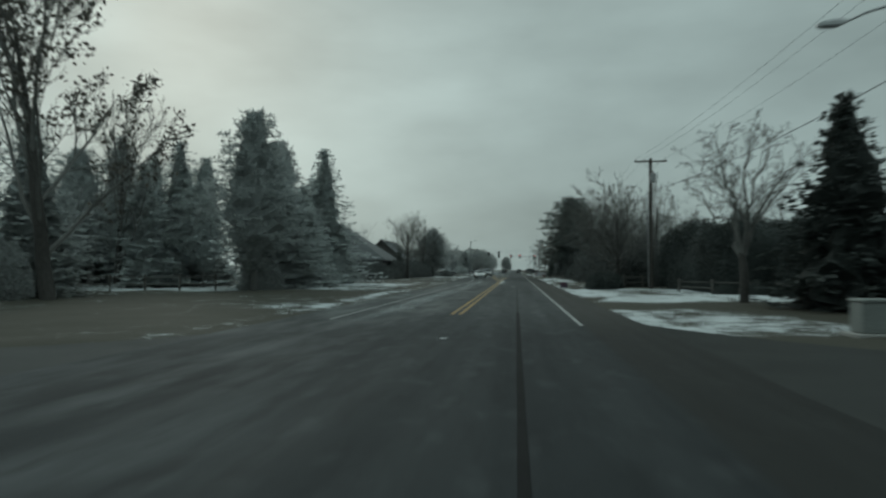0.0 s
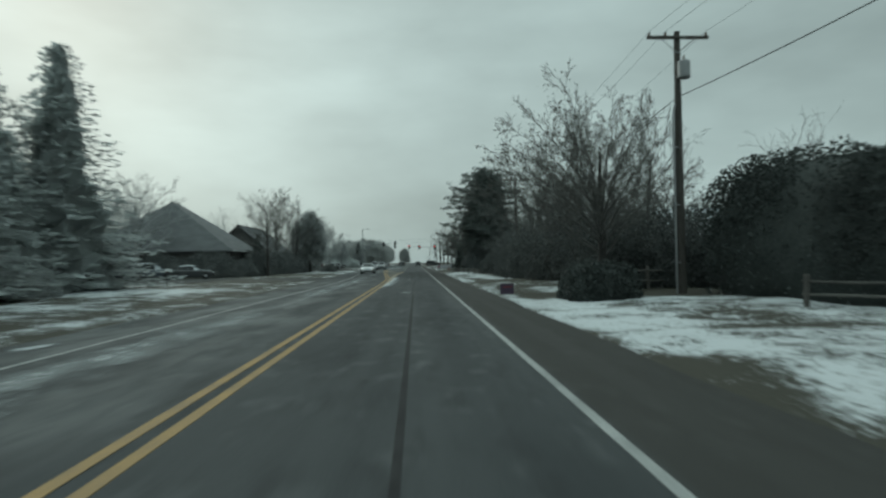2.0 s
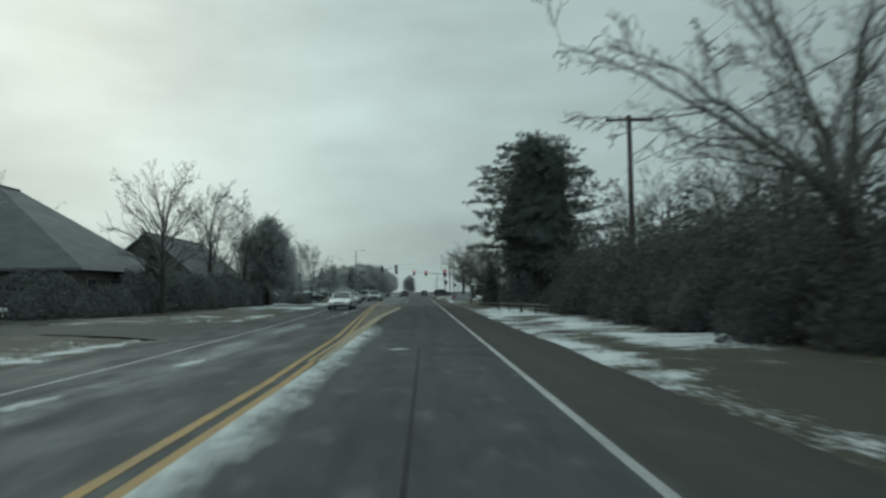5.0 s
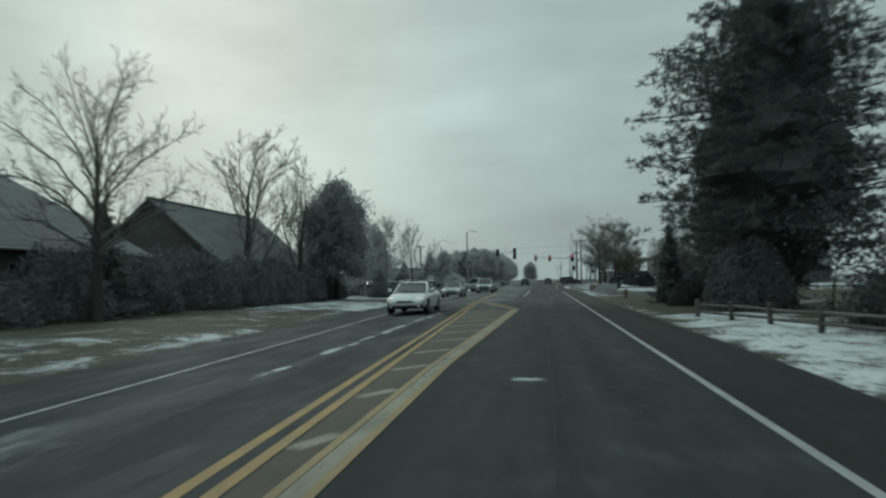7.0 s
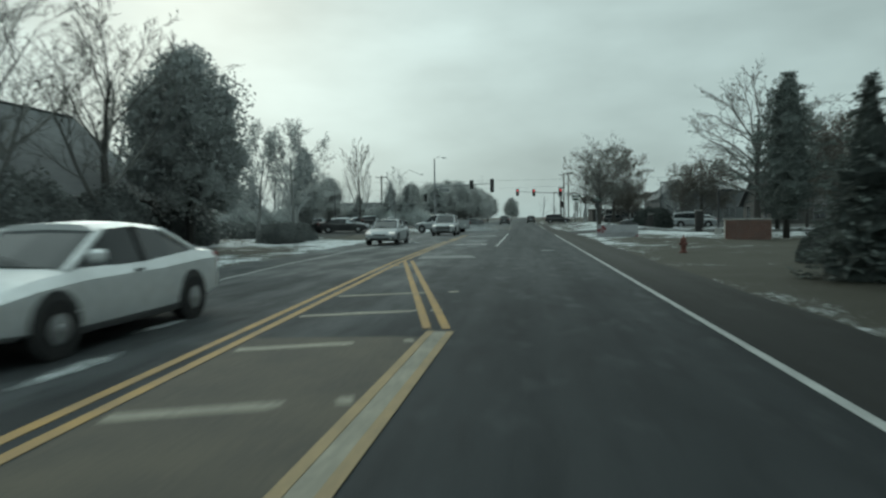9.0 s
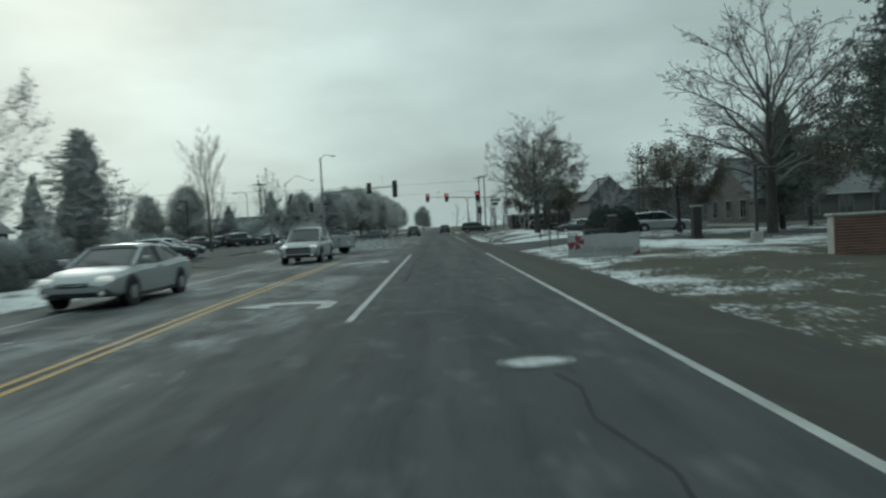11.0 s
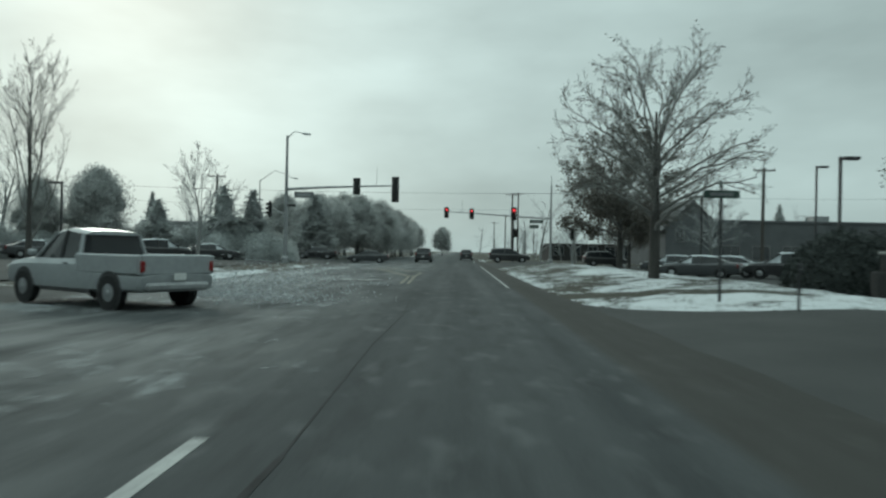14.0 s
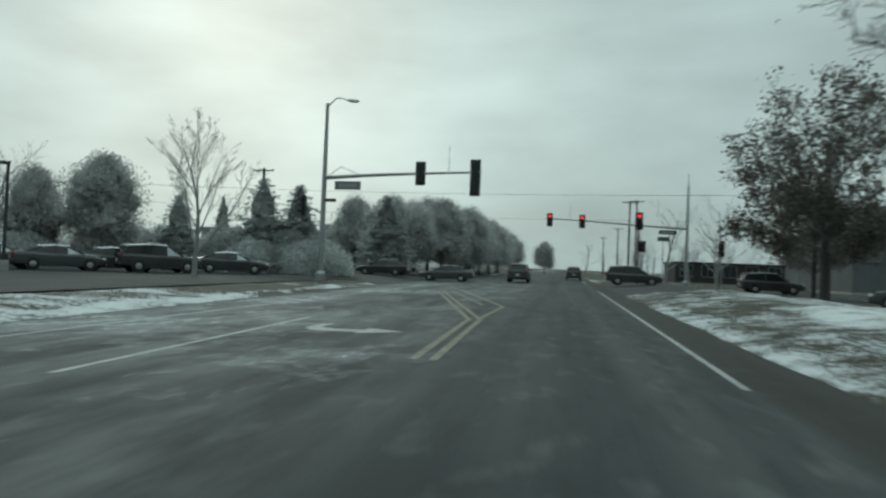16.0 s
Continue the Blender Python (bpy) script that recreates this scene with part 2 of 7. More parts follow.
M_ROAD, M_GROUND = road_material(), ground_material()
M_SIDEROAD = material("side_road_asphalt", (0.022, 0.0235, 0.023), (0.042, 0.044, 0.043), 0.9, spec=0.12, scale=0.4, fine=50, bump=0.25)
M_DRIVE = material("drive_asphalt", (0.036, 0.038, 0.038), (0.065, 0.067, 0.066), 0.9, spec=0.15, scale=0.4, fine=50, bump=0.25)
M_PATCH = material("pale_asphalt_repair", (0.19, 0.198, 0.198), (0.105, 0.11, 0.11), 0.85, scale=1.5, fine=40, bump=0.2)
M_YELLOW = material("yellow_road_paint", (0.34, 0.205, 0.06), (0.165, 0.115, 0.062), 0.75, scale=2.2, fine=30, contrast=1.4)
M_WHITE = material("white_road_paint", (0.37, 0.38, 0.372), (0.17, 0.178, 0.175), 0.75, scale=2.0, fine=30, contrast=1.4)
M_TAR = material("crack_sealant", (0.017, 0.0175, 0.018), (0.036, 0.037, 0.038), 0.85, spec=0.1, scale=3, fine=30)
M_FRESHTAR = material("fresh_sealant", (0.007, 0.0072, 0.0075), (0.014, 0.0145, 0.015), 0.85, spec=0.08, scale=3, fine=30)
M_CRACK = material("fine_road_crack", (0.022, 0.023, 0.024), (0.042, 0.043, 0.044), 0.85, spec=0.1, scale=3, fine=30)
M_FAINTYELLOW = material("nearly_worn_off_yellow_paint", (0.20, 0.185, 0.14), (0.09, 0.088, 0.076), 0.8, scale=2.4, fine=22, contrast=1.8)
M_SNOW = material("trodden_snow", (0.62, 0.66, 0.68), (0.36, 0.39, 0.41), 0.7, scale=3, fine=25, bump=0.5)
M_PALEYELLOW = material("snow_dusted_yellow_paint", (0.30, 0.215, 0.11), (0.15, 0.118, 0.075), 0.8, scale=1.2, fine=18, contrast=1.4)
M_STAIN = material("paint_stained_asphalt", (0.036, 0.034, 0.030), (0.074, 0.065, 0.048), 0.85, scale=1.1, fine=24, bump=0.2, contrast=1.8)
M_PALEBAR = material("snow_dusted_bar_paint", (0.28, 0.265, 0.21), (0.105, 0.10, 0.085), 0.8, scale=1.2, fine=18, contrast=1.4)
M_BARK = material("grey_bark", (0.035, 0.033, 0.031), (0.075, 0.072, 0.067), 0.9, scale=2, fine=25, bump=0.5, stretch=(1, 1, 0.3), vary=0.15)
# pale copies of bark, twigs, needles and leaves: distance haze put into the colour
M_BARK_HAZE = material("haze_pale_bark", (0.15, 0.152, 0.15), (0.25, 0.255, 0.25), 0.9, scale=2, fine=25, bump=0.4, stretch=(1, 1, 0.3), vary=0.12)
M_TWIG = material("bare_twigs", (0.105, 0.105, 0.10), (0.18, 0.18, 0.172), 0.9, scale=1.5, fine=12, bump=0, vary=0.15)
M_TWIG_HAZE = material("haze_pale_twigs", (0.24, 0.25, 0.25), (0.37, 0.382, 0.382), 0.9, scale=1.5, fine=12, bump=0, vary=0.12)
M_NEEDLE = material("dark_needles", (0.075, 0.09, 0.085), (0.15, 0.17, 0.16), 0.75, scale=0.9, fine=6, bump=0, vary=0.12, island=0.25, translucent=0.3)
M_NEEDLE_H = material("haze_grey_needles", (0.36, 0.385, 0.38), (0.50, 0.53, 0.525), 0.8, scale=0.9, fine=6, bump=0, vary=0.12, island=0.25, translucent=0.6)
M_NEEDLE_HAZE = material("haze_pale_needles", (0.34, 0.36, 0.357), (0.50, 0.525, 0.52), 0.8, scale=0.9, fine=6, bump=0, vary=0.12, island=0.25, translucent=0.6)
M_DEAD = material("withered_leaves", (0.075, 0.068, 0.060), (0.15, 0.14, 0.122), 0.85, scale=1.0, fine=8, bump=0, vary=0.1, island=0.3, translucent=0.3)
M_DEAD_HAZE = material("haze_pale_withered_leaves", (0.37, 0.38, 0.373), (0.53, 0.545, 0.537), 0.85, scale=1.0, fine=8, bump=0, island=0.25, translucent=0.6)
M_HEDGE = material("clipped_evergreen", (0.040, 0.048, 0.046), (0.080, 0.091, 0.086), 0.8, scale=1.2, fine=9, bump=0, island=0.25, translucent=0.3)
M_BRUSH = material("grey_brush_leaves", (0.105, 0.115, 0.112), (0.18, 0.192, 0.188), 0.85, scale=0.7, fine=9, bump=0, island=0.2, translucent=0.35)
# leaves paled part of the way, haze in the base colour
M_LEAF_HAZE = material("haze_pale_leaves", (0.26, 0.276, 0.272), (0.38, 0.40, 0.395), 0.85, scale=0.7, fine=9, bump=0, island=0.2, translucent=0.6)
M_THICK = material("dark_bramble_leaves", (0.062, 0.069, 0.067), (0.108, 0.116, 0.113), 0.85, scale=0.7, fine=9, bump=0, island=0.18, translucent=0.35)
M_WOODPOLE = material("weathered_pole_wood", (0.05, 0.046, 0.042), (0.095, 0.088, 0.08), 0.9, scale=1.5, fine=18, bump=0.4, stretch=(1, 1, 0.15))
M_RAIL = material("grey_split_rail", (0.07, 0.067, 0.062), (0.13, 0.125, 0.115), 0.9, scale=2, fine=25, bump=0.4, vary=0.2)
M_STEEL = material("galvanised_steel", (0.22, 0.23, 0.235), (0.33, 0.34, 0.345), 0.5, 0.6, scale=1.2, fine=14, bump=0.05)
M_DARKSTEEL = material("dark_painted_steel", (0.035, 0.036, 0.038), (0.06, 0.062, 0.064), 0.5, 0.3, scale=2, fine=18, bump=0.05)
M_BLACK = material("matt_black_housing", (0.014, 0.015, 0.015), (0.03, 0.031, 0.031), 0.55, scale=3, fine=20, bump=0.05)
M_WIRE = material("weathered_cable", (0.03, 0.031, 0.033), (0.05, 0.052, 0.054), 0.6, scale=2, fine=10, bump=0)
M_CERAMIC = material("brown_glazed_insulator", (0.09, 0.06, 0.045), (0.13, 0.09, 0.07), 0.3, scale=3, fine=10, bump=0)
M_SHINGLE = material("grey_roof_shingles", (0.085, 0.09, 0.093), (0.145, 0.152, 0.157), 0.85, scale=0.7, fine=9, bump=0.5, stretch=(1, 1, 3))
M_SLATEWALL = material("slate_grey_masonry", (0.085, 0.09, 0.094), (0.13, 0.137, 0.142), 0.85, scale=0.6, fine=14, bump=0.3)
M_BROWNWALL = material("brown_siding", (0.075, 0.073, 0.070), (0.115, 0.112, 0.107), 0.8, scale=0.5, fine=12, bump=0.2, stretch=(1, 1, 5))
M_GREYWALL = material("pale_grey_siding", (0.22, 0.23, 0.235), (0.30, 0.31, 0.315), 0.75, scale=0.5, fine=12, bump=0.2, stretch=(1, 1, 5))
M_DULLTRIM = material("dull_grey_trim", (0.16, 0.165, 0.165), (0.23, 0.235, 0.235), 0.7, scale=1, fine=14, bump=0.05)
M_TRIM = material("off_white_trim", (0.5, 0.51, 0.5), (0.62, 0.63, 0.62), 0.6, scale=1, fine=14, bump=0.05)
M_BRICK = material("red_brown_brick", (0.12, 0.066, 0.055), (0.19, 0.108, 0.09), 0.85, scale=3, fine=30, bump=0.4, vary=0.25)
M_MORTAR = material("grey_mortar", (0.3, 0.29, 0.27), (0.4, 0.39, 0.37), 0.9, scale=3, fine=30)
M_STONE = material("pale_cap_stone", (0.22, 0.22, 0.21), (0.32, 0.315, 0.30), 0.85, scale=2, fine=20, bump=0.3)
M_GLASS = glass_material("dark_window_glass", (0.02, 0.024, 0.027))
M_CARGLASS = glass_material("tinted_car_glass", (0.015, 0.018, 0.02), 0.4, 0.0)
M_RUBBER = material("black_rubber", (0.012, 0.012, 0.013), (0.03, 0.03, 0.03), 0.85, scale=4, fine=30)
M_RIM = material("brushed_alloy", (0.3, 0.31, 0.32), (0.42, 0.43, 0.44), 0.4, 0.8, scale=3, fine=30, bump=0)
M_PLASTIC = material("grey_black_plastic", (0.025, 0.026, 0.027), (0.045, 0.046, 0.047), 0.6, scale=3, fine=30)


def paint(name, c, dirt=0.6):
    return material(name, c, tuple(v * dirt + 0.03 for v in c), 0.28, 0.25, scale=0.9, fine=8, bump=0, spec=0.5, rough2=0.5)


M_CARWHITE, M_CARSILVER = paint("white_car_paint", (0.62, 0.64, 0.65), 0.75), paint("silver_car_paint", (0.32, 0.34, 0.355), 0.7)
M_CARDARK, M_CARBLACK = paint("charcoal_car_paint", (0.05, 0.054, 0.058)), paint("black_car_paint", (0.022, 0.023, 0.025))
M_CARBLUE = paint("slate_blue_car_paint", (0.06, 0.075, 0.095))
M_TRUCK = paint("pewter_truck_paint", (0.34, 0.365, 0.375), 0.7)
M_RED_ON = lamp_material("lit_red_lens", (1.0, 0.05, 0.06), 0.9)
M_LENS_OFF = material("unlit_lens", (0.03, 0.012, 0.01), (0.04, 0.02, 0.015), 0.3, bump=0)
M_POWDER = powder_material()
M_TAIL = material("tail_lamp_red", (0.22, 0.02, 0.02), (0.16, 0.015, 0.015), 0.25, bump=0)
M_HEAD = lamp_material("dipped_headlamp", (0.8, 0.79, 0.75), 0.25)
M_DARKBRICK = material("dark_weathered_brick", (0.028, 0.027, 0.027), (0.050, 0.048, 0.047), 0.9, scale=3, fine=30, bump=0.4)
M_GREENSIGN = material("dark_green_sign_sheet", (0.028, 0.055, 0.045), (0.04, 0.07, 0.06), 0.5, bump=0)
M_SIGNBACK = material("dull_aluminium_sign_back", (0.14, 0.15, 0.155), (0.2, 0.21, 0.215), 0.5, 0.5, scale=3, fine=14, bump=0)
M_BANNER = material("pale_banner_vinyl", (0.36, 0.36, 0.37), (0.28, 0.285, 0.3), 0.6, scale=2.5, fine=12, bump=0.1)
M_BANNERINK = material("faded_grey_ink", (0.19, 0.18, 0.19), (0.25, 0.24, 0.25), 0.7, bump=0)
M_BOW = material("red_bow_print", (0.21, 0.05, 0.058), (0.15, 0.045, 0.052), 0.6, bump=0)
M_PURPLE = material("purple_corrugated_sign", (0.085, 0.06, 0.09), (0.07, 0.05, 0.08), 0.5, bump=0)
M_HYDRANT = material("red_hydrant_enamel", (0.15, 0.06, 0.048), (0.10, 0.045, 0.038), 0.45, scale=4, fine=20)
M_CABINET = material("green_grey_cabinet_enamel", (0.15, 0.165, 0.16), (0.21, 0.225, 0.215), 0.55, scale=2, fine=16, bump=0.05)


# ---- mesh helpers ----
class Geo:
    """Collects vertices and faces for one mesh."""

    def __init__(self):
        self.v, self.f = [], []

    def add(self, verts, faces, m=None):
        k = len(self.v)
        self.v += [tuple(m @ Vector(p)) for p in verts] if m is not None else [tuple(p) for p in verts]
        self.f += [tuple(k + i for i in f) for f in faces]
        return self

    def box(self, sx, sy, sz, m=None, b=0.02):
        """A box of that size with chamfered edges, its base centre at the origin of m."""
        h = (sx / 2, sy / 2, sz / 2)
        b = min(b, 0.45 * min(sx, sy, sz))
        verts, idx = [], {}
        for i in (-1, 1):
            for j in (-1, 1):
                for k in (-1, 1):
                    s = (i, j, k)
                    for a in range(3):
                        idx[s, a] = len(verts)
                        verts.append([s[c] * (h[c] - (0 if c == a else b)) + (h[2] if c == 2 else 0) for c in range(3)])
        faces = []
        for a in range(3):
            p, q = (a + 1) % 3, (a + 2) % 3
            for s in (-1, 1):
                loop = []
                for u, w in ((-1, -1), (1, -1), (1, 1), (-1, 1)):
                    c = [0, 0, 0]
                    c[a], c[p], c[q] = s, u, w
                    loop.append(idx[tuple(c), a])
                faces.append(loop if s > 0 else loop[::-1])
            for u in (-1, 1):
                for w in (-1, 1):
                    lo, hi = [0, 0, 0], [0, 0, 0]
                    lo[p] = hi[p] = u
                    lo[q] = hi[q] = w
                    lo[a], hi[a] = -1, 1
                    quad = [idx[tuple(lo), p], idx[tuple(hi), p], idx[tuple(hi), q], idx[tuple(lo), q]]
                    faces.append(quad if u * w < 0 else quad[::-1])
        for i in (-1, 1):
            for j in (-1, 1):
                for k in (-1, 1):
                    tri = [idx[(i, j, k), a] for a in range(3)]
                    faces.append(tri if i * j * k > 0 else tri[::-1])
        return self.add(verts, faces, m)

    def tube(self, pts, radii, sides=6, m=None, caps=True):
        """A tube along a line of points, with a radius at each."""
        pts = [Vector(p) for p in pts]
        n = len(pts)
        if isinstance(radii, (int, float)):
            radii = [radii] * n
        verts, faces = [], []
        ref = None
        for i, p in enumerate(pts):
            d = (pts[min(i + 1, n - 1)] - pts[max(i - 1, 0)]).normalized()
            if ref is None:
                ref = Vector((1, 0, 0)) if abs(d.x) < 0.8 else Vector((0, 1, 0))
            u = (ref - d * ref.dot(d)).normalized()
            w = d.cross(u)
            ref = u
            for s in range(sides):
                a = 2 * math.pi * s / sides
                verts.append(p + (u * math.cos(a) + w * math.sin(a)) * radii[i])
        for i in range(n - 1):
            for s in range(sides):
                t = (s + 1) % sides
                faces.append((i * sides + s, i * sides + t, (i + 1) * sides + t, (i + 1) * sides + s))
        if caps:
            faces.append(tuple(range(sides))[::-1])
            faces.append(tuple(range((n - 1) * sides, n * sides)))
        return self.add(verts, faces, m)

    def lathe(self, profile, sides=16, m=None):
        """A turned solid from (radius, height) pairs."""
        verts, faces = [], []
        for r, z in profile:
            for s in range(sides):
                a = 2 * math.pi * s / sides
                verts.append((r * math.cos(a), r * math.sin(a), z))
        for i in range(len(profile) - 1):
            for s in range(sides):
                t = (s + 1) % sides
                faces.append((i * sides + s, i * sides + t, (i + 1) * sides + t, (i + 1) * sides + s))
        faces.append(tuple(range(sides))[::-1])
        faces.append(tuple(range((len(profile) - 1) * sides, len(profile) * sides)))
        return self.add(verts, faces, m)

    def loft(self, rings, m=None, caps=True):
        """A skin over rings of equally many points."""
        k = len(rings[0])
        verts = [p for r in rings for p in r]
        faces = []
        for i in range(len(rings) - 1):
            for s in range(k):
                t = (s + 1) % k
                faces.append((i * k + s, i * k + t, (i + 1) * k + t, (i + 1) * k + s))
        if caps:
            faces.append(tuple(range(k))[::-1])
            faces.append(tuple(range((len(rings) - 1) * k, len(rings) * k)))
        return self.add(verts, faces, m)

    def mesh(self, name, smooth=False):
        me = bpy.data.meshes.new(name)
        me.from_pydata(self.v, [], self.f)
        if smooth:
            me.shade_smooth()
        me.update()
        return me


def part(name, geo, mat, parent=None, label="", smooth=False):
    """Links a Geo, or a ready mesh, as one mesh object, under a thing or a part where a parent is given."""
    me = geo.mesh(name, smooth) if isinstance(geo, Geo) else geo
    if not me.materials:
        me.materials.append(mat)
    ob = new(name, me)
    if parent is not None:
        ob.parent = parent
    if label:
        ob["label"] = label
    return ob


def thing(name, m, label, category, group=""):
    """An Empty at the base of a thing."""
    ob = new(name)
    ob.matrix_basis = m
    ob.empty_display_size = 0.2
    return tagged(ob, label, category, group)


def value_noise(x, y, cell, seed):
    """Smooth noise in 0..1 over the plane, for arrays."""
    g = np.random.RandomState(seed).rand(256, 256)
    u, v = np.asarray(x, float) / cell, np.asarray(y, float) / cell
    i, j = np.floor(u).astype(int), np.floor(v).astype(int)
    fu, fv = u - i, v - j
    fu, fv = fu * fu * (3 - 2 * fu), fv * fv * (3 - 2 * fv)
    a, b = g[i % 256, j % 256], g[(i + 1) % 256, j % 256]
    c, d = g[i % 256, (j + 1) % 256], g[(i + 1) % 256, (j + 1) % 256]
    return (a * (1 - fu) + b * fu) * (1 - fv) + (c * (1 - fu) + d * fu) * fv


# ---- the lie of the land: road along y, crowned at x = -2 ----
def left_edge(y):
    return np.interp(y, [0, 60, 90, 110, 135, 190, 216], [-7.3, -7.3, -8.2, -9.2, -10.4, -11.2, -11.8])


def right_edge(y):
    return np.interp(y, [0, 60, 160, 166, 176, 186, 230], [3.6, 3.55, 3.55, 3.5, 3.3, 3.0, 3.0])


def height(x, y):
    """The smooth height of road and land."""
    x, y = np.asarray(x, float), np.asarray(y, float)
    lo, hi = left_edge(y), right_edge(y)
    crown = -0.02 * np.minimum(np.abs(np.clip(x, lo, hi) + 2.0), 8)
    right = np.clip((x - hi - 0.3) / 4.5, 0, 1) * np.interp(y, [0, 160, 185, 300], [0.06, 0.08, 0.45, 0.3]) * (1 - 0.92 * np.clip((x - 10.3) / 3.0, 0, 1))
    left = np.clip((lo - 0.3 - x) / 5.0, 0, 1) * np.interp(y, [0, 160, 190], [0.12, 0.12, 0.32])
    return crown + right + left


def h(x, y):
    return float(height(x, y))


# Paved ways off the road: (from x, to x, middle y, half width, flare at the mouth)
WAYS = (
    (3.2, 90.0, 4.5, 5.0, 12.2, 4.0),
    (-6.8, -90.0, 4.5, 5.5, 8.0),
    (3.2, 60.0, 171.2, 3.4, 3.9, 1.4),
    (-10.6, -60.0, 173.0, 5.0, 4.5),
    (2.6, 160.0, 231.5, 8.5, 6.0),
    (-11.4, -160.0, 231.5, 8.5, 6.0),
    (-8.0, -19.0, 92.0, 3.2, 3.0),
)
# Car parks: (x0, x1, y0, y1)
LOTS = ((13.0, 44.0, 186.0, 222.0), (-44.0, -15.5, 162.0, 222.0), (-40.0, -18.0, 78.0, 100.0))


def way_half(w, x):
    return w[3] + w[4] * np.exp(-np.abs(np.asarray(x, float) - w[0]) / (w[5] if len(w) > 5 else 3.2))


def paved(x, y, grow=0.0):
    """Where road, side road, drive or car park lies."""
    inside = (x > left_edge(y) - grow) & (x < right_edge(y) + grow)
    for w in WAYS:
        a, b = min(w[0], w[1]), max(w[0], w[1])
        inside |= (x > a - grow) & (x < b + grow) & (np.abs(y - w[2]) < way_half(w, x) + grow)
    for x0, x1, y0, y1 in LOTS:
        inside |= (x > x0 - grow) & (x < x1 + grow) & (y > y0 - grow) & (y < y1 + grow)
    return inside


def sheet(name, xs, ys, lift, mat, keep=None):
    """A sheet over the land, from two rows of coordinates."""
    X, Y = np.meshgrid(xs, ys)
    Z = height(X, Y) + lift
    nx = len(xs)
    faces = [(j * nx + i, j * nx + i + 1, (j + 1) * nx + i + 1, (j + 1) * nx + i) for j in range(len(ys) - 1) for i in range(nx - 1)]
    me = bpy.data.meshes.new(name)
    me.from_pydata(np.stack([X, Y, Z], -1).reshape(-1, 3).tolist(), [], faces)
    me.materials.append(mat)
    me.shade_smooth()
    return me, X, Y


# ---- ground ----
far_out = [70, 85, 110, 150, 220, 350, 600, 1100, 2200]
gx = np.array([-v for v in far_out[::-1]] + list(np.arange(-60, -16, 1.0)) + list(np.arange(-16, 16, 0.46)) + list(np.arange(16, 60.1, 1.0)) + far_out)
gy = np.array([-1500, -600, -250, -120, -70, -40, -25] + list(np.arange(-15, 12, 0.8)) + list(np.arange(12, 235, 0.56)) + list(np.arange(235, 300, 1.5)) + [310, 330, 360, 400, 460, 540, 700, 1000, 1600, 2600])
ground_mesh, GX, GY = sheet("ground", gx, gy, 0.0, M_GROUND)
GZ = height(GX, GY)
lumps = (value_noise(GX, GY, 0.9, 3) - 0.5) * 0.09 + (value_noise(GX, GY, 3.1, 4) - 0.5) * 0.12 + (value_noise(GX, GY, 14.0, 5) - 0.5) * 0.15
on, near = paved(GX, GY, 0.05), paved(GX, GY, 0.7)
GZ = np.where(on, GZ - 0.07, GZ + np.where(near, 0.35, 1.0) * lumps + np.where(near, 0.0, 0.02))
snow_edge = np.minimum(np.abs(GX - right_edge(GY) - 0.42), np.abs(GX - left_edge(GY) + 0.8))
edge_snow = np.where(GX > 0, np.interp(GY, [0, 16, 19, 27, 29, 37, 45, 54, 60, 110, 128, 140, 152, 165, 172, 181, 185, 230], [0.04, 0.04, 0.22, 0.22, 0.04, 0.04, 0.40, 0.46, 0.29, 0.26, 0.17, 0.12, 0.20, 0.28, 0.34, 0.34, 0.24, 0.24]), np.interp(GY, [0, 80, 100, 165, 180], [0.3, 0.3, 0.2, 0.16, 0.34]))
snow = 0.22 + 0.45 * (value_noise(GX, GY, 7.0, 8) - 0.5) + edge_snow * np.exp(-((snow_edge / 0.46) ** 2)) + 0.22 * (value_noise(GX, GY, 1.6, 9) - 0.5)


def patch(x0, x1, y0, y1, soft=1.5):
    ax = np.clip((GX - x0) / soft, 0, 1) * np.clip((x1 - GX) / soft, 0, 1)
    ay = np.clip((GY - y0) / (2 * soft), 0, 1) * np.clip((y1 - GY) / (2 * soft), 0, 1)
    return ax * ay


snow += 0.36 * patch(4.0, 20, 32.5, 54, 0.9) - 0.10 * patch(3.7, 12, 27.4, 34, 0.5) + 0.34 * patch(3.55, 6.2, 38, 52.5, 0.45) - 0.16 * patch(4.2, 12, 51, 58.5, 0.6) + 0.3 * patch(5.4, 12, 57, 63, 0.8) + 0.03 * patch(3.6, 8, 58.5, 66, 0.7) + 0.30 * patch(3.5, 9.5, 16.6, 28.4, 0.4) + 0.42 * patch(4.0, 7.2, 97, 115, 0.6) + 0.34 * patch(4.2, 9.5, 64.5, 70, 0.8) - 0.14 * patch(4.2, 9, 69.5, 79.5, 0.8) + 0.36 * patch(5.2, 10.5, 78.5, 85.5, 0.8) + 0.26 * patch(4.4, 7.5, 84, 97) + 0.16 * patch(6.0, 14, 100, 128)
snow += 0.12 * patch(3.6, 12, 149, 157, 0.8) + 0.42 * patch(-46, -19.5, 44.5, 60, 1.0) + 0.30 * patch(3.5, 40, 150, 168, 0.8) + 0.18 * patch(3.2, 14, 157, 170) + 0.30 * patch(3.0, 40, 172, 222) + 0.10 * patch(-17, -9, 178, 224) + 0.12 * patch(-16, -8, 10, 40)
snow += 0.26 * patch(-24, -8.4, 44, 78) + 0.17 * patch(-40, -9, 112, 165) + 0.12 * patch(3.4, 11, 128, 150) + 0.2 * np.clip((np.abs(GX) - 30) / 40, 0, 1)
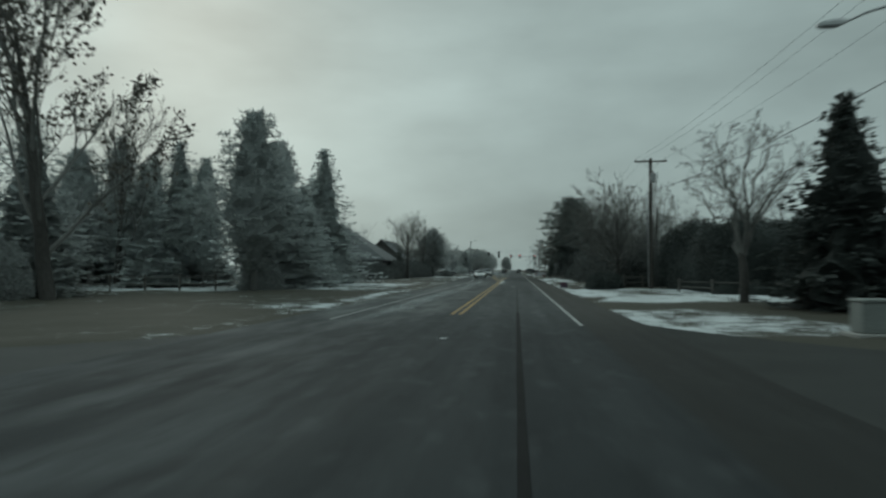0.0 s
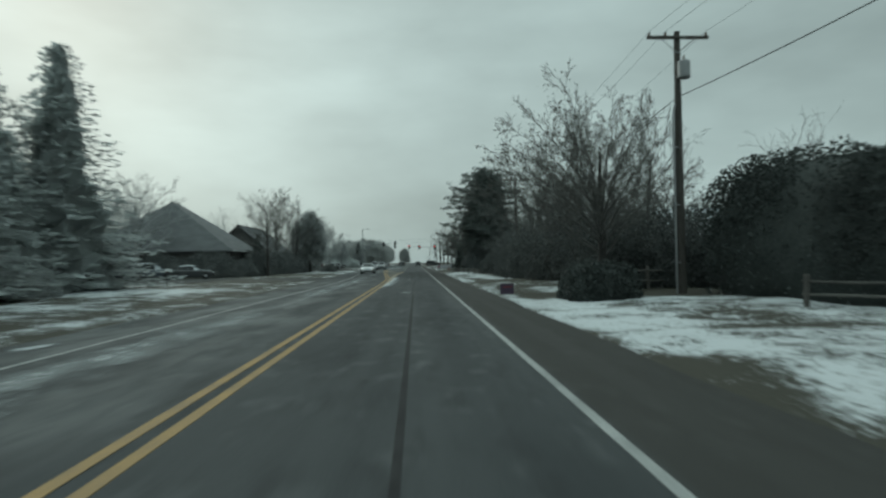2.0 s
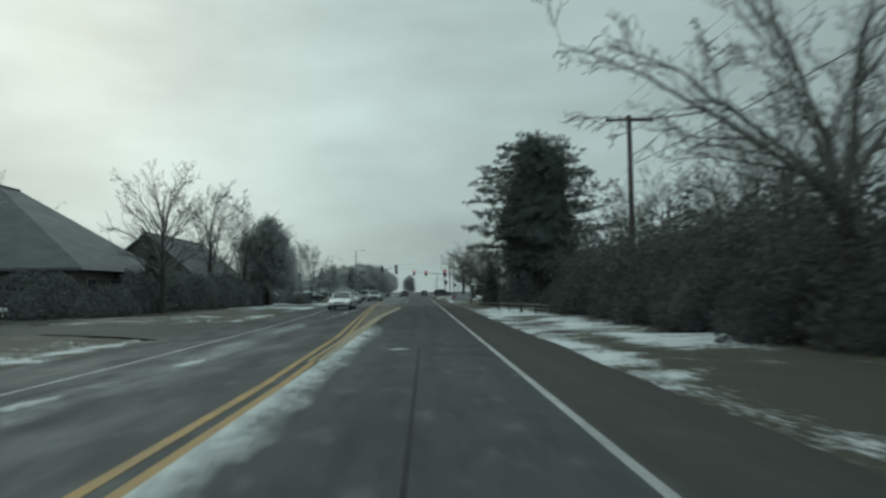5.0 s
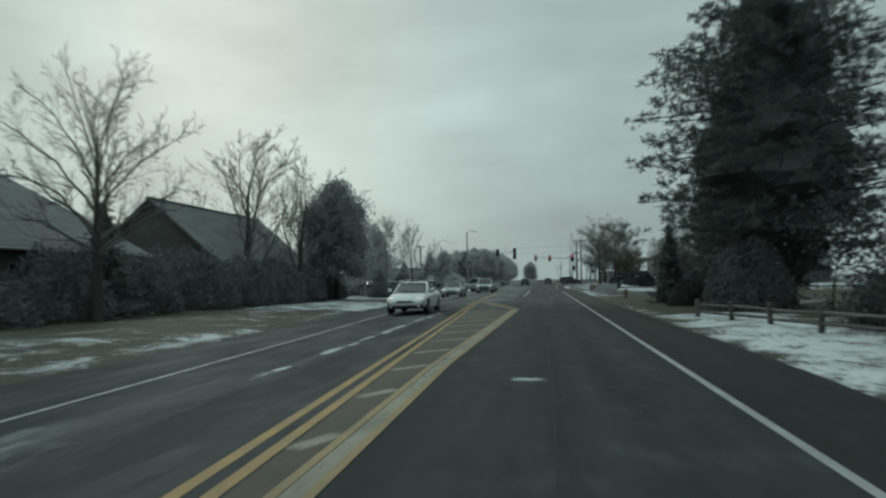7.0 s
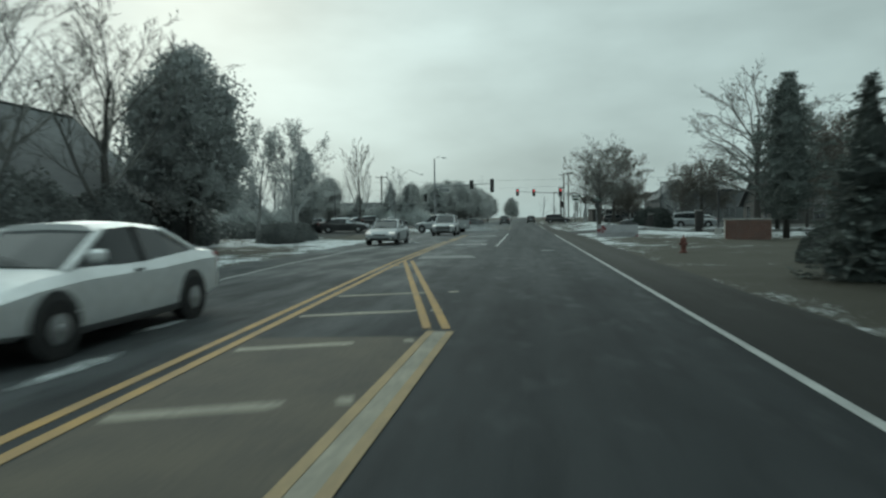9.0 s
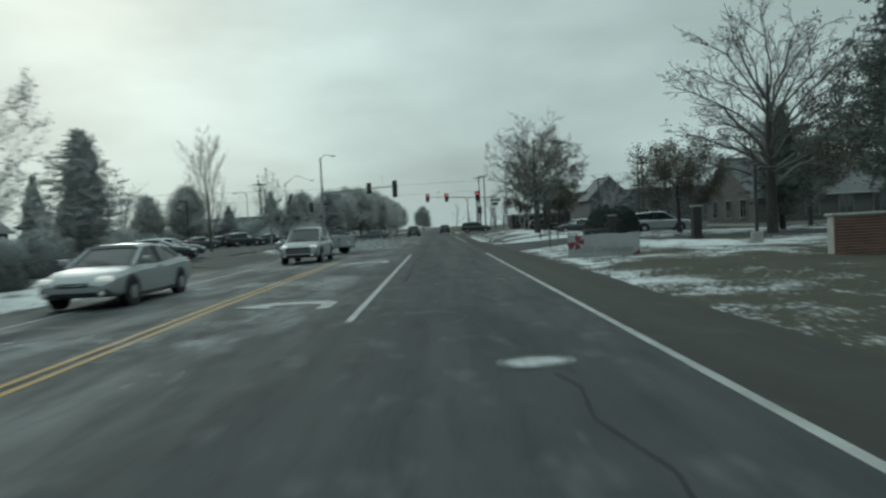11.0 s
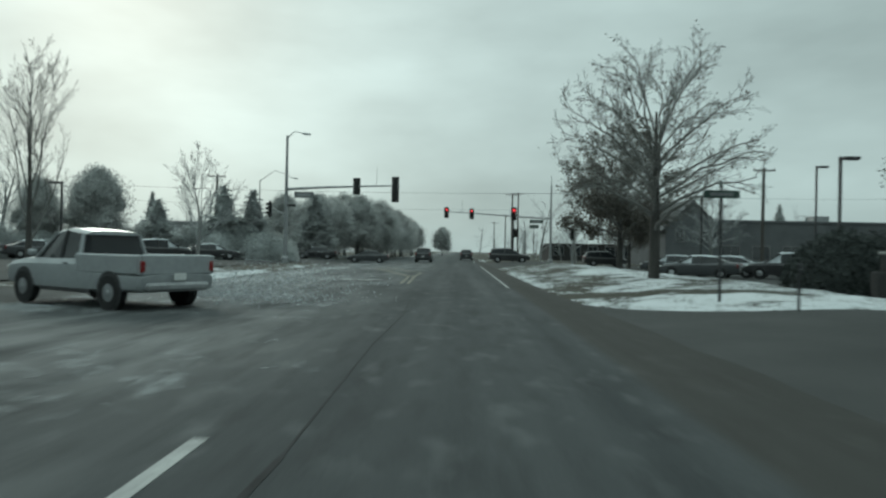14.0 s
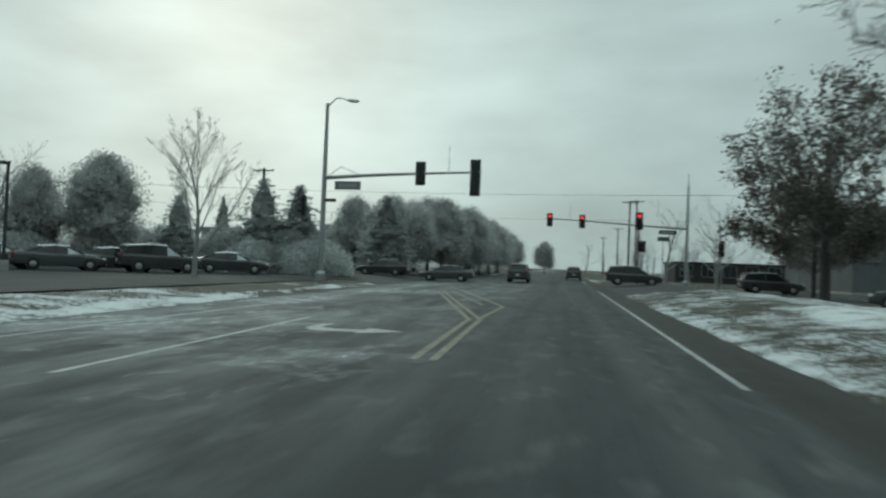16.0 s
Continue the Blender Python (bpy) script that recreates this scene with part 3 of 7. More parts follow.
snow -= 0.16 * patch(3.3, 6.5, 183, 203, 0.8) + 0.03 * patch(3.7, 7.5, 140, 153, 0.6)
snow += 0.16 * patch(4.2, 16, 175.5, 186, 0.8) + 0.12 * patch(6.5, 13, 196, 214, 1.0)
trodden = np.abs(GY - 181.7 + 0.55 * (GX - 3.2)) / 0.6
snow -= 0.42 * np.clip(1.5 - trodden, 0, 1) * ((GX > 3.0) & (GX < 9.5))
snow -= 0.30 * patch(6.8, 30, 21.5, 34) + 0.16 * patch(4.2, 30, 132, 155)
ground_mesh.vertices.foreach_set("co", np.stack([GX, GY, GZ], -1).astype(np.float32).ravel())
ground_mesh.attributes.new("snow", "FLOAT", "POINT").data.foreach_set("value", np.clip(snow, 0, 0.66).astype(np.float32).ravel())
tagged(new("ground", ground_mesh), "dormant verge grass under patchy thin snow", "ground", kind="structure")

# ---- road, side roads, drives and car parks ----
road_y = np.concatenate([np.arange(-60, 300, 1.0), np.arange(300, 900, 20.0), np.arange(900, 2500, 100.0)])
rx = np.linspace(0, 1, 25)
RY = np.repeat(road_y[:, None], len(rx), 1)
RX = left_edge(RY) + (right_edge(RY) - left_edge(RY)) * rx[None, :]
ragged = (value_noise(RX * 0 + 1.0, RY, 1.7, 11) - 0.5) * 0.22
RX = RX + ragged * ((rx == 0) | (rx == 1))[None, :]
RZ = height(RX, RY) + 0.012
k_ = len(rx)
road_mesh = bpy.data.meshes.new("road")
road_mesh.from_pydata(np.stack([RX, RY, RZ], -1).reshape(-1, 3).tolist(), [], [(j * k_ + i, j * k_ + i + 1, (j + 1) * k_ + i + 1, (j + 1) * k_ + i) for j in range(len(road_y) - 1) for i in range(k_ - 1)])
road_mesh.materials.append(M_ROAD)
road_mesh.shade_smooth()
tagged(new("road", road_mesh), "worn grey asphalt two-lane road with salt streaks", "road", kind="structure")
for n_, w in enumerate(WAYS):
    steps = w[0] + (w[1] - w[0]) * np.linspace(0, 1, 60) ** 2.2
    geo = Geo()
    rows = []
    for x in steps:
        hw = float(way_half(w, x))
        rows.append([(x, w[2] + s * hw, h(x, w[2] + s * hw) + 0.006 - 0.0005 * n_) for s in np.linspace(-1, 1, 13)])
    verts = [p for r in rows for p in r]
    turn = 1 if w[1] > w[0] else -1
    faces = [(i * 13 + j, (i + 1) * 13 + j, (i + 1) * 13 + j + 1, i * 13 + j + 1)[::turn] for i in range(len(rows) - 1) for j in range(12)]
    geo.add(verts, faces)
    tagged(part("side_road", geo, M_SIDEROAD if n_ == 0 else M_DRIVE, smooth=True), "grey asphalt side road or drive joining the main road", "side road", kind="structure")
for n_, (x0, x1, y0, y1) in enumerate(LOTS):
    me, _, _ = sheet("car_park", np.linspace(x0, x1, 12), np.linspace(y0, y1, 12), -0.003, M_DRIVE)
    tagged(new("car_park", me), "grey asphalt car park with thin snow", "car park", kind="structure")


# ---- paint on the road ----
def strip(name, pts, width, mat, label, lift=0.017, category="road marking", thick=0.004):
    """A painted stripe along points (x, y), following the crown."""
    dense = []
    for (xa, ya), (xb, yb) in zip(pts, pts[1:]):
        n = max(2, int(math.hypot(xb - xa, yb - ya) / 1.0))
        dense += [(xa + (xb - xa) * i / n, ya + (yb - ya) * i / n) for i in range(n)]
    dense.append(pts[-1])
    rings = []
    rnd = random.Random(int(pts[0][1] * 10))
    for i, (x, y) in enumerate(dense):
        xa, ya = dense[max(i - 1, 0)]
        xb, yb = dense[min(i + 1, len(dense) - 1)]
        t = Vector((xb - xa, yb - ya)).normalized()
        nrm = Vector((t.y, -t.x)) * width / 2 * rnd.uniform(0.94, 1.06)
        a, b = (x - nrm.x, y - nrm.y), (x + nrm.x, y + nrm.y)
        za, zb = h(*a) + lift, h(*b) + lift
        rings.append([(*a, za), (*b, zb), (*b, zb - thick), (*a, za - thick)])
    g = Geo().loft([r[::-1] for r in rings])
    return tagged(part(name, g, mat), label, category, kind="structure")


def flat_shape(name, outline, mat, label, lift=0.018, category="road marking", kind="structure", thick=0.005):
    """A flat shape on the road from an outline of (x, y)."""
    k = len(outline)
    verts = [(x, y, h(x, y) + lift) for x, y in outline] + [(x, y, h(x, y) + lift - thick) for x, y in outline]
    area = sum(outline[i][0] * outline[(i + 1) % k][1] - outline[(i + 1) % k][0] * outline[i][1] for i in range(k))
    top = tuple(range(k)) if area > 0 else tuple(range(k))[::-1]
    faces = [top] + [(i, k + i, k + (i + 1) % k, (i + 1) % k) for i in range(k)]
    return tagged(part(name, Geo().add(verts, faces), mat), label, category, kind=kind)


# right edge line, broken at the side road and the drive
strip("edge_line", [(1.8, 19.4), (1.8, 163.5)], 0.105, M_WHITE, "worn white edge line along the lane")
strip("edge_line", [(1.75, 185.5), (1.85, 222)], 0.105, M_WHITE, "worn white edge line along the lane")
strip("edge_line", [(1.85, 243), (1.85, 420)], 0.105, M_WHITE, "worn white edge line along the lane")
# left edge line
strip("edge_line", [(-5.55, 21), (-5.55, 78), (-5.9, 90), (-6.7, 106), (-8.4, 132), (-8.7, 163)], 0.085, M_WHITE, "thin worn white edge line along the oncoming lane")
strip("edge_line", [(-9.4, 184), (-9.6, 218)], 0.12, M_WHITE, "thin worn white edge line along the oncoming lane")
# double yellow centre line, parting round the painted island
for off in (-0.13, 0.13):
    strip("centre_line", [(-1.85 + off, 22.4), (-1.85 + off, 74), (-2.1 + off, 84), (-2.9 + off, 98.5), (-3.8 + off, 116), (-4.6 + off, 131), (-5.0 + off, 145), (-5.2 + off, 163.5)], 0.12, M_YELLOW, "worn double yellow centre line")
# the island's ground is stained by old yellow paint
stain = Geo()
for i in range(20):
    y = 80 + 2.0 * i
    xl = float(np.interp(y, [74, 84, 98.5, 116, 131], [-1.85, -2.1, -2.9, -3.8, -4.6])) + 0.22
    xr = float(np.interp(y, [77, 98.5, 118.4], [-1.75, -1.95, -1.55])) - 0.12
    stain.v += [(xl + (xr - xl) * k / 6, y, h(xl + (xr - xl) * k / 6, y) + 0.0145) for k in range(7)]
stain.f = [(r * 7 + k, r * 7 + k + 1, r * 7 + k + 8, r * 7 + k + 7) for r in range(19) for k in range(6)]
tagged(part("island_stain", stain, M_STAIN), "asphalt tinted tan by worn yellow paint", "road marking", kind="structure")
strip("island_line", [(-1.75, 77), (-1.95, 98.5), (-1.55, 118.4)], 0.30, M_PALEBAR, "pale worn band between two yellow lines")
for off in (-0.12, 0.12):
    strip("island_line", [(-1.75 + off, 77), (-1.95 + off, 98.5), (-1.55 + off, 118.4)], 0.085, M_PALEYELLOW, "worn yellow line round a painted island", 0.0215)
for off in (-0.12, 0.12):
    strip("island_line", [(-1.62 + off, 118.6), (-4.35 + off, 132.0)], 0.11, M_YELLOW, "worn yellow line closing a painted island")
for i in range(16):
    y = 86.1 + i * 2.4
    xl = float(np.interp(y + 0.4, [74, 84, 98.5, 116, 131], [-1.85, -2.1, -2.9, -3.8, -4.6])) + 0.3
    xr = float(np.interp(y, [77, 98.5, 118.4], [-1.75, -1.95, -1.55])) - 0.2
    if xr - xl > 0.2:
        strip("island_bar", [(xl, y), (xr, y + 0.5)], 0.2, M_PALEBAR, "worn yellow cross bar of a painted island")
strip("island_line", [(-4.75, 130.5), (-4.2, 129.6)], 0.12, M_YELLOW, "worn yellow line closing a painted island")
# turn lane
strip("lane_line", [(-1.85, 141.3), (-1.88, 164.3)], 0.115, M_WHITE, "solid worn white turn lane line")
strip("lane_line", [(-6.05, 183.5), (-6.4, 192.0)], 0.11, M_WHITE, "solid worn white turn lane line")
strip("lane_line", [(-2.35, 160.0), (-2.35, 160.6)], 0.05, M_WHITE, "short stray white paint mark")


def turn_arrow(x, y, s=1.0, flip=1):
    """A left-turn arrow: a stem that bends to one side and ends in a head."""
    shape = [(0.75, -0.7), (1.0, -0.7), (1.0, 0.25), (0.75, 0.62), (0.25, 0.75), (-0.25, 0.75), (-0.25, 1.0), (-1.05, 0.45), (-0.25, -0.05), (-0.25, 0.3), (0.3, 0.3), (0.75, 0.05)]
    flat_shape("turn_arrow", [(x + flip * a * s, y + flip * b * s * 1.0) for a, b in shape], M_WHITE, "worn white left-turn arrow on the asphalt")


turn_arrow(-3.45, 144.0)
turn_arrow(-3.55, 158.9)
turn_arrow(-4.5, 189.8, 1.0, -1)
# crossing double yellow lines past the drive
for off in (-0.14, 0.14):
    strip("centre_line", [(-2.3 + off, 185.8), (-2.55 + off, 193.2)], 0.13, M_FAINTYELLOW, "worn double yellow centre line")
    strip("island_line", [(-2.6 + off, 193.2), (-6.7 + off, 211.0)], 0.13, M_FAINTYELLOW, "worn yellow line opening a painted island")
strip("island_line", [(-2.45, 193.4), (-2.35, 198.6), (-6.0, 213.5)], 0.13, M_FAINTYELLOW, "worn yellow line opening a painted island")
strip("island_line", [(-3.1, 199.3), (-6.3, 212.0)], 0.11, M_FAINTYELLOW, "worn yellow line opening a painted island")
# long tar seam and cracks
strip("tar_seam", [(0.1, 56), (0.05, 62), (0.15, 80)], 0.045, M_TAR, "dark sealed seam along the lane", 0.0155, "seam")
strip("tar_seam", [(0.15, -30), (0.11, 24)], 0.095, M_FRESHTAR, "black freshly sealed seam along the lane", 0.0155, "seam")
strip("tar_seam", [(0.11, 24), (0.1, 30), (0.1, 56)], 0.07, M_TAR, "dark sealed seam along the lane", 0.0155, "seam")
strip("tar_seam", [(-0.1, 80), (-0.22, 90), (-0.2, 97), (-0.32, 112)], 0.022, M_CRACK, "dark crack along the lane", 0.0155, "seam")
strip("tar_seam", [(0.50, 137.6), (0.62, 137.1), (0.52, 136.2), (0.72, 135.2), (0.60, 134.3), (0.86, 133.4), (0.78, 132.2), (0.96, 131.6)], 0.03, M_CRACK, "dark crack along the lane", 0.0155, "seam")
strip("tar_seam", [(-1.25, 164), (-1.34, 169), (-1.28, 173), (-1.45, 178)], 0.02, M_CRACK, "dark crack along the lane", 0.0155, "seam")
strip("tar_seam", [(-1.35, 148), (-1.45, 158), (-1.25, 164)], 0.05, M_TAR, "dark sealed seam along the lane", 0.0155, "seam")


SLUSH = ((-1.45, 15.1, 0.18, 0.26), (-3.9, 26.3, 0.28, 0.3), (-0.22, 58.6, 0.46, 0.5), (-0.3, 79.6, 0.4, 0.3), (0.42, 138.1, 0.5, 0.34), (-0.5, 97.2, 0.35, 0.22),
         (-4.55, 98.5, 0.16, 0.6), (-4.6, 100.9, 0.17, 0.7), (-4.55, 102.6, 0.12, 0.6), (-4.62, 106.05, 0.17, 0.65), (-4.7, 108.4, 0.17, 0.85), (-4.7, 113.7, 0.18, 1.0), (-5.4, 119.0, 0.2, 0.8),
         (-6.6, 41, 0.35, 0.8), (-4.6, 73.0, 0.3, 0.9), (-4.2, 77.5, 0.3, 1.0))
flat_shape("asphalt_patch", [(-4.2, 132.9), (-2.15, 132.7), (-2.5, 134.3), (-4.25, 134.5)], M_PATCH, "pale repaired patch in the asphalt", 0.0165, "road patch")


def powder(name, x0, x1, y0, y1, cover, step, label, lift=0.0215):
    """A thin sheet of blown snow; cover(x, y) says how thickly it lies."""
    me, X, Y = sheet(name, np.arange(x0, x1 + 1e-6, step), np.arange(y0, y1 + 1e-6, step * 2), lift, M_POWDER)
    me.attributes.new("cover", "FLOAT", "POINT").data.foreach_set("value", np.clip(cover(X, Y), -1, 1).astype(np.float32).ravel())
    return tagged(new(name, me), label, "snow patch", kind="stuff")


def fade(v, a, b, soft):
    return np.clip((v - a) / soft, 0, 1) * np.clip((b - v) / soft, 0, 1)


for i, (x, y, a, b) in enumerate(SLUSH):
    powder("slush_patch", x - 1.3 * a, x + 1.3 * a, y - 1.3 * b, y + 1.3 * b, lambda X, Y, x=x, y=y, a=a, b=b: 1.0 - 0.95 * (((X - x - 0.25 * a * (Y - y) / b) / a) ** 2 + ((Y - y) / b) ** 2), a / 7, "ragged patch of packed snow on the asphalt", 0.023)
powder("snow_drift", -5.2, -4.1, 93, 124, lambda x, y: 0.75 * fade(y, 93, 124, 5) * np.exp(-(((x + 4.62 + 0.012 * (y - 100)) / 0.16) ** 2)) + 0.9 * (value_noise(x * 0.3, y, 1.1, 46) - 0.62), 0.07, "broken line of packed snow along the oncoming lane")
# snow drifted along the centre line and blown over the oncoming lanes
powder("snow_drift", -1.66, -0.66, 60, 94, lambda x, y: 1.05 * fade(y, 60, 94, 8) * np.clip(1.0 - ((x + 1.66) / 0.85) ** 1.3, 0, 1) - 0.05, 0.07, "thin snow drifted beside the centre line")
powder("blown_snow", -7.2, -2.2, 14, 131, lambda x, y: 0.5 * fade(y, 14, 100, 8) * np.exp(-(((x + 4.4 + 0.035 * np.maximum(y - 78, 0)) / 0.9) ** 2)) + 0.25 * np.clip((left_edge(y) + 1.6 - x) / 1.2, 0, 1) + 0.22 * (value_noise(x, y, 5.0, 44) - 0.5), 0.25, "thin snow blown in streaks over the oncoming lane")
powder("blown_snow", -11.0, 0.6, 134, 228, lambda x, y: 0.31 * fade(y, 134, 228, 6) * np.clip((-0.6 - x) / 1.6, 0, 1) + 0.16 * np.clip((-6.5 - x) / 3, 0, 1) + 0.45 * (value_noise(x, y, 3.2, 45) - 0.5) - 0.12 * fade(x, -3.0, -1.0, 0.5), 0.3, "thin snow blown over the turn lane and oncoming lane")


# ---- trees and shrubs ----
def at(x, y, rz=0.0, s=1.0, dz=-0.03, sz=None):
    """A pose on the land."""
    return pose(x, y, h(x, y) + dz, 0, 0, rz) @ Matrix.Diagonal((s, s, sz or s, 1))


def sprout(rnd, limbs, twigs, tips, p, d, length, r, level, top, spec):
    """Grows one limb and what springs from it. spec: per level (children, length ratio, spread, upward pull, wobble)."""
    n = 1 if level == top and top > 2 else (7, 5, 3, 2, 2)[level]
    pts, radii = [p.copy()], [r]
    d = d.normalized()
    children, ratio, spread, up, wob = spec[level][:5]
    for i in range(n):
        d = (d + Vector((rnd.gauss(0, wob), rnd.gauss(0, wob), rnd.gauss(0, wob * 0.6) + up))).normalized()
        p = p + d * (length / n)
        pts.append(p.copy())
        radii.append(max(r * (1 - 0.82 * (i + 1) / n), 0.008))
    (limbs if level < 1 else twigs).tube(pts, radii, (9, 5, 3, 3, 3)[level], caps=False)
    if level >= top:
        tips += pts[1:]
        return
    start = spec[level][5] if len(spec[level]) > 5 else 0.25
    for c in range(children):
        t = start + (1 - start) * (c + rnd.random()) / children
        k = min(int(t * n), n - 1)
        q = pts[k].lerp(pts[k + 1], t * n - k)
        along = (pts[k + 1] - pts[k]).normalized()
        a = c * 2.4 + rnd.uniform(-0.5, 0.5)
        ref = Vector((math.cos(a), math.sin(a), 0.0))
        if level > 0:
            side = along.cross(Vector((rnd.gauss(0, 1), rnd.gauss(0, 1), rnd.gauss(0, 1))))
            ref = side.normalized() if side.length > 1e-3 else ref
        ang = spread * rnd.uniform(0.75, 1.25) * (1.3 - 0.6 * t if level == 0 else 1.0)
        nd = along * math.cos(ang) + ref * math.sin(ang)
        ln = length * ratio * rnd.uniform(0.7, 1.15) * (1 - (spec[0][6] if len(spec[0]) > 6 else 0.45) * t if level == 0 else 1 - 0.35 * t)
        sprout(rnd, limbs, twigs, tips, q, nd, ln, max(radii[k] * rnd.uniform(0.38, 0.54), 0.0055), level + 1, top, spec)


def leaf_cards(rnd, spots, size, count, spread):
    g = Geo()
    v, f = [], []
    for _ in range(count):
        p = rnd.choice(spots) + Vector((rnd.gauss(0, spread), rnd.gauss(0, spread), rnd.gauss(0, spread)))
        a = Vector((rnd.gauss(0, 1), rnd.gauss(0, 1), rnd.gauss(0, 1))).normalized() * size * rnd.uniform(0.6, 1.3)
        b = a.cross(Vector((rnd.gauss(0, 1), rnd.gauss(0, 1), rnd.gauss(0, 1)))).normalized() * a.length * 0.6
        k = len(v)
        v += [p - a, p + b, p + a, p - b]
        f.append((k, k + 1, k + 2, k + 3))
    g.v, g.f = [tuple(q) for q in v], f
    return g


def dome(seed, rx_, z0, z1, clumps):
    """Middles of leaf clumps filling a rounded crown, denser towards its skin."""
    rnd = random.Random(seed)
    out = []
    for _ in range(clumps):
        d = Vector((rnd.gauss(0, 1), rnd.gauss(0, 1), rnd.gauss(0, 1))).normalized() * rnd.uniform(0.45, 1.0) ** 0.5
        w = 1.0 - 0.18 * max(d.z, 0) + rnd.uniform(-0.06, 0.06)
        out.append(Vector((d.x * rx_ * w, d.y * rx_ * w, (z0 + z1) / 2 + d.z * (z1 - z0) / 2)))
    return out


def bare_meshes(seed, height_, spec, top=4, lean=(0, 0), trunk_r=None, leaves=0, leaf_size=0.09, leaf_part=None, trunk_len=0.8, loose=0.12, crown=None):
    rnd = random.Random(seed)
    limbs, twigs, tips = Geo(), Geo(), []
    sprout(rnd, limbs, twigs, tips, Vector((0, 0, -0.15)), Vector((lean[0], lean[1], 1)), height_ * trunk_len, trunk_r or height_ * 0.021, 0, top, spec)
    spots = crown or [t for t in tips if leaf_part is None or leaf_part(t)]
    lv = leaf_cards(rnd, spots, leaf_size, leaves, loose) if leaves else None
    return limbs.mesh("trunk", True), twigs.mesh("crown"), lv.mesh("foliage") if lv else None


def plant(name, meshes, mats, names, m, label, category="tree", group="roadside trees"):
    ob = thing(name, m, label, category, group)
    for me, mat, nm in zip(meshes, mats, names):
        if me is not None:
            if me.materials and me.materials[0] != mat:
                me = me.copy()
                me.materials.clear()
            part(nm, me, mat, ob)
    return ob


VASE = ((12, 0.85, 0.50, 0.03, 0.06, 0.16), (8, 0.50, 0.45, 0.06, 0.09, 0.22), (6, 0.48, 0.5, 0.06, 0.12, 0.2), (5, 0.55, 0.5, 0.04, 0.12, 0.15), (0, 0, 0, 0.02, 0.12))
WILD = ((12, 0.78, 0.8, 0.02, 0.13, 0.22), (8, 0.52, 0.7, 0.05, 0.2, 0.2), (6, 0.5, 0.7, 0.03, 0.22, 0.2), (4, 0.55, 0.7, 0.02, 0.2, 0.15), (0, 0, 0, 0.0, 0.2))
FAR = ((10, 0.66, 0.85, 0.02, 0.07, 0.2), (5, 0.50, 0.6, 0.07, 0.12, 0.22), (5, 0.55, 0.62, 0.05, 0.14, 0.2), (0, 0, 0, 0.03, 0.15), (0, 0, 0, 0.02, 0.15))
BARE = {
    "vase": bare_meshes(21, 11.0, VASE),
    "vase2": bare_meshes(22, 11.0, VASE),
    "far": bare_meshes(25, 11.0, FAR, top=3),
    "far2": bare_meshes(26, 11.0, FAR, top=3),
    "wild2": bare_meshes(32, 11.0, WILD),
    "sparse": bare_meshes(53, 10.0, VASE, leaves=3300, leaf_size=0.085),
}


def massed_meshes(seed, H, rx_, low, lumps, cards, size):
    """A far tree in leaf: a short trunk under a crown of rounded lumps with a ragged skin of leaves."""
    rnd = random.Random(seed)
    trunk = Geo().tube([(0, 0, -0.1), (0.05, 0, H * 0.45), (0, 0.05, H * 0.8)], [H * 0.02, H * 0.013, 0.03], 7)
    core, v, f = Geo(), [], []
    balls = []
    for k in range(lumps):
        u = (k + 0.5) / lumps
        a, z = k * 2.4, low + (H - low) * (0.16 + 0.68 * u)
        body = math.sin(math.pi * min(1, 0.22 + 0.78 * u)) ** 0.7
        q = rx_ * body * rnd.uniform(0.25, 0.8)
        balls.append((Vector((math.cos(a) * q, math.sin(a) * q, z + rnd.uniform(-0.4, 0.4))), rx_ * rnd.uniform(0.24, 0.42) * (0.5 + 0.5 * body)))
    for c, r in balls:
        rings = []
        for j in range(7):
            b = -math.pi / 2 + math.pi * (j + 0.15) / 6.3
            rings.append([c + Vector((math.cos(2 * math.pi * i / 10) * math.cos(b), math.sin(2 * math.pi * i / 10) * math.cos(b), math.sin(b) * 0.95)) * r * rnd.uniform(0.3, 0.78) for i in range(10)])
        core.loft(rings)
    for _ in range(cards):
        c, r = balls[rnd.randrange(lumps)]
        d = Vector((rnd.gauss(0, 1), rnd.gauss(0, 1), rnd.gauss(0.15, 1))).normalized()
        p = c + d * r * (0.35 + 1.25 * rnd.random() ** 0.8)
        a = Vector((rnd.gauss(0, 1), rnd.gauss(0, 1), rnd.gauss(0, 1))).normalized() * size * rnd.uniform(0.6, 1.3)
        b = a.cross(Vector((rnd.gauss(0, 1), rnd.gauss(0, 1), rnd.gauss(0, 1)))).normalized() * a.length * 0.6
        k = len(v)
        v += [tuple(p - a), tuple(p + b), tuple(p + a), tuple(p - b)]
        f.append((k, k + 1, k + 2, k + 3))
    g = Geo()
    g.v, g.f = v, f
    return trunk.mesh("trunk", True), core.mesh("crown"), g.mesh("foliage")



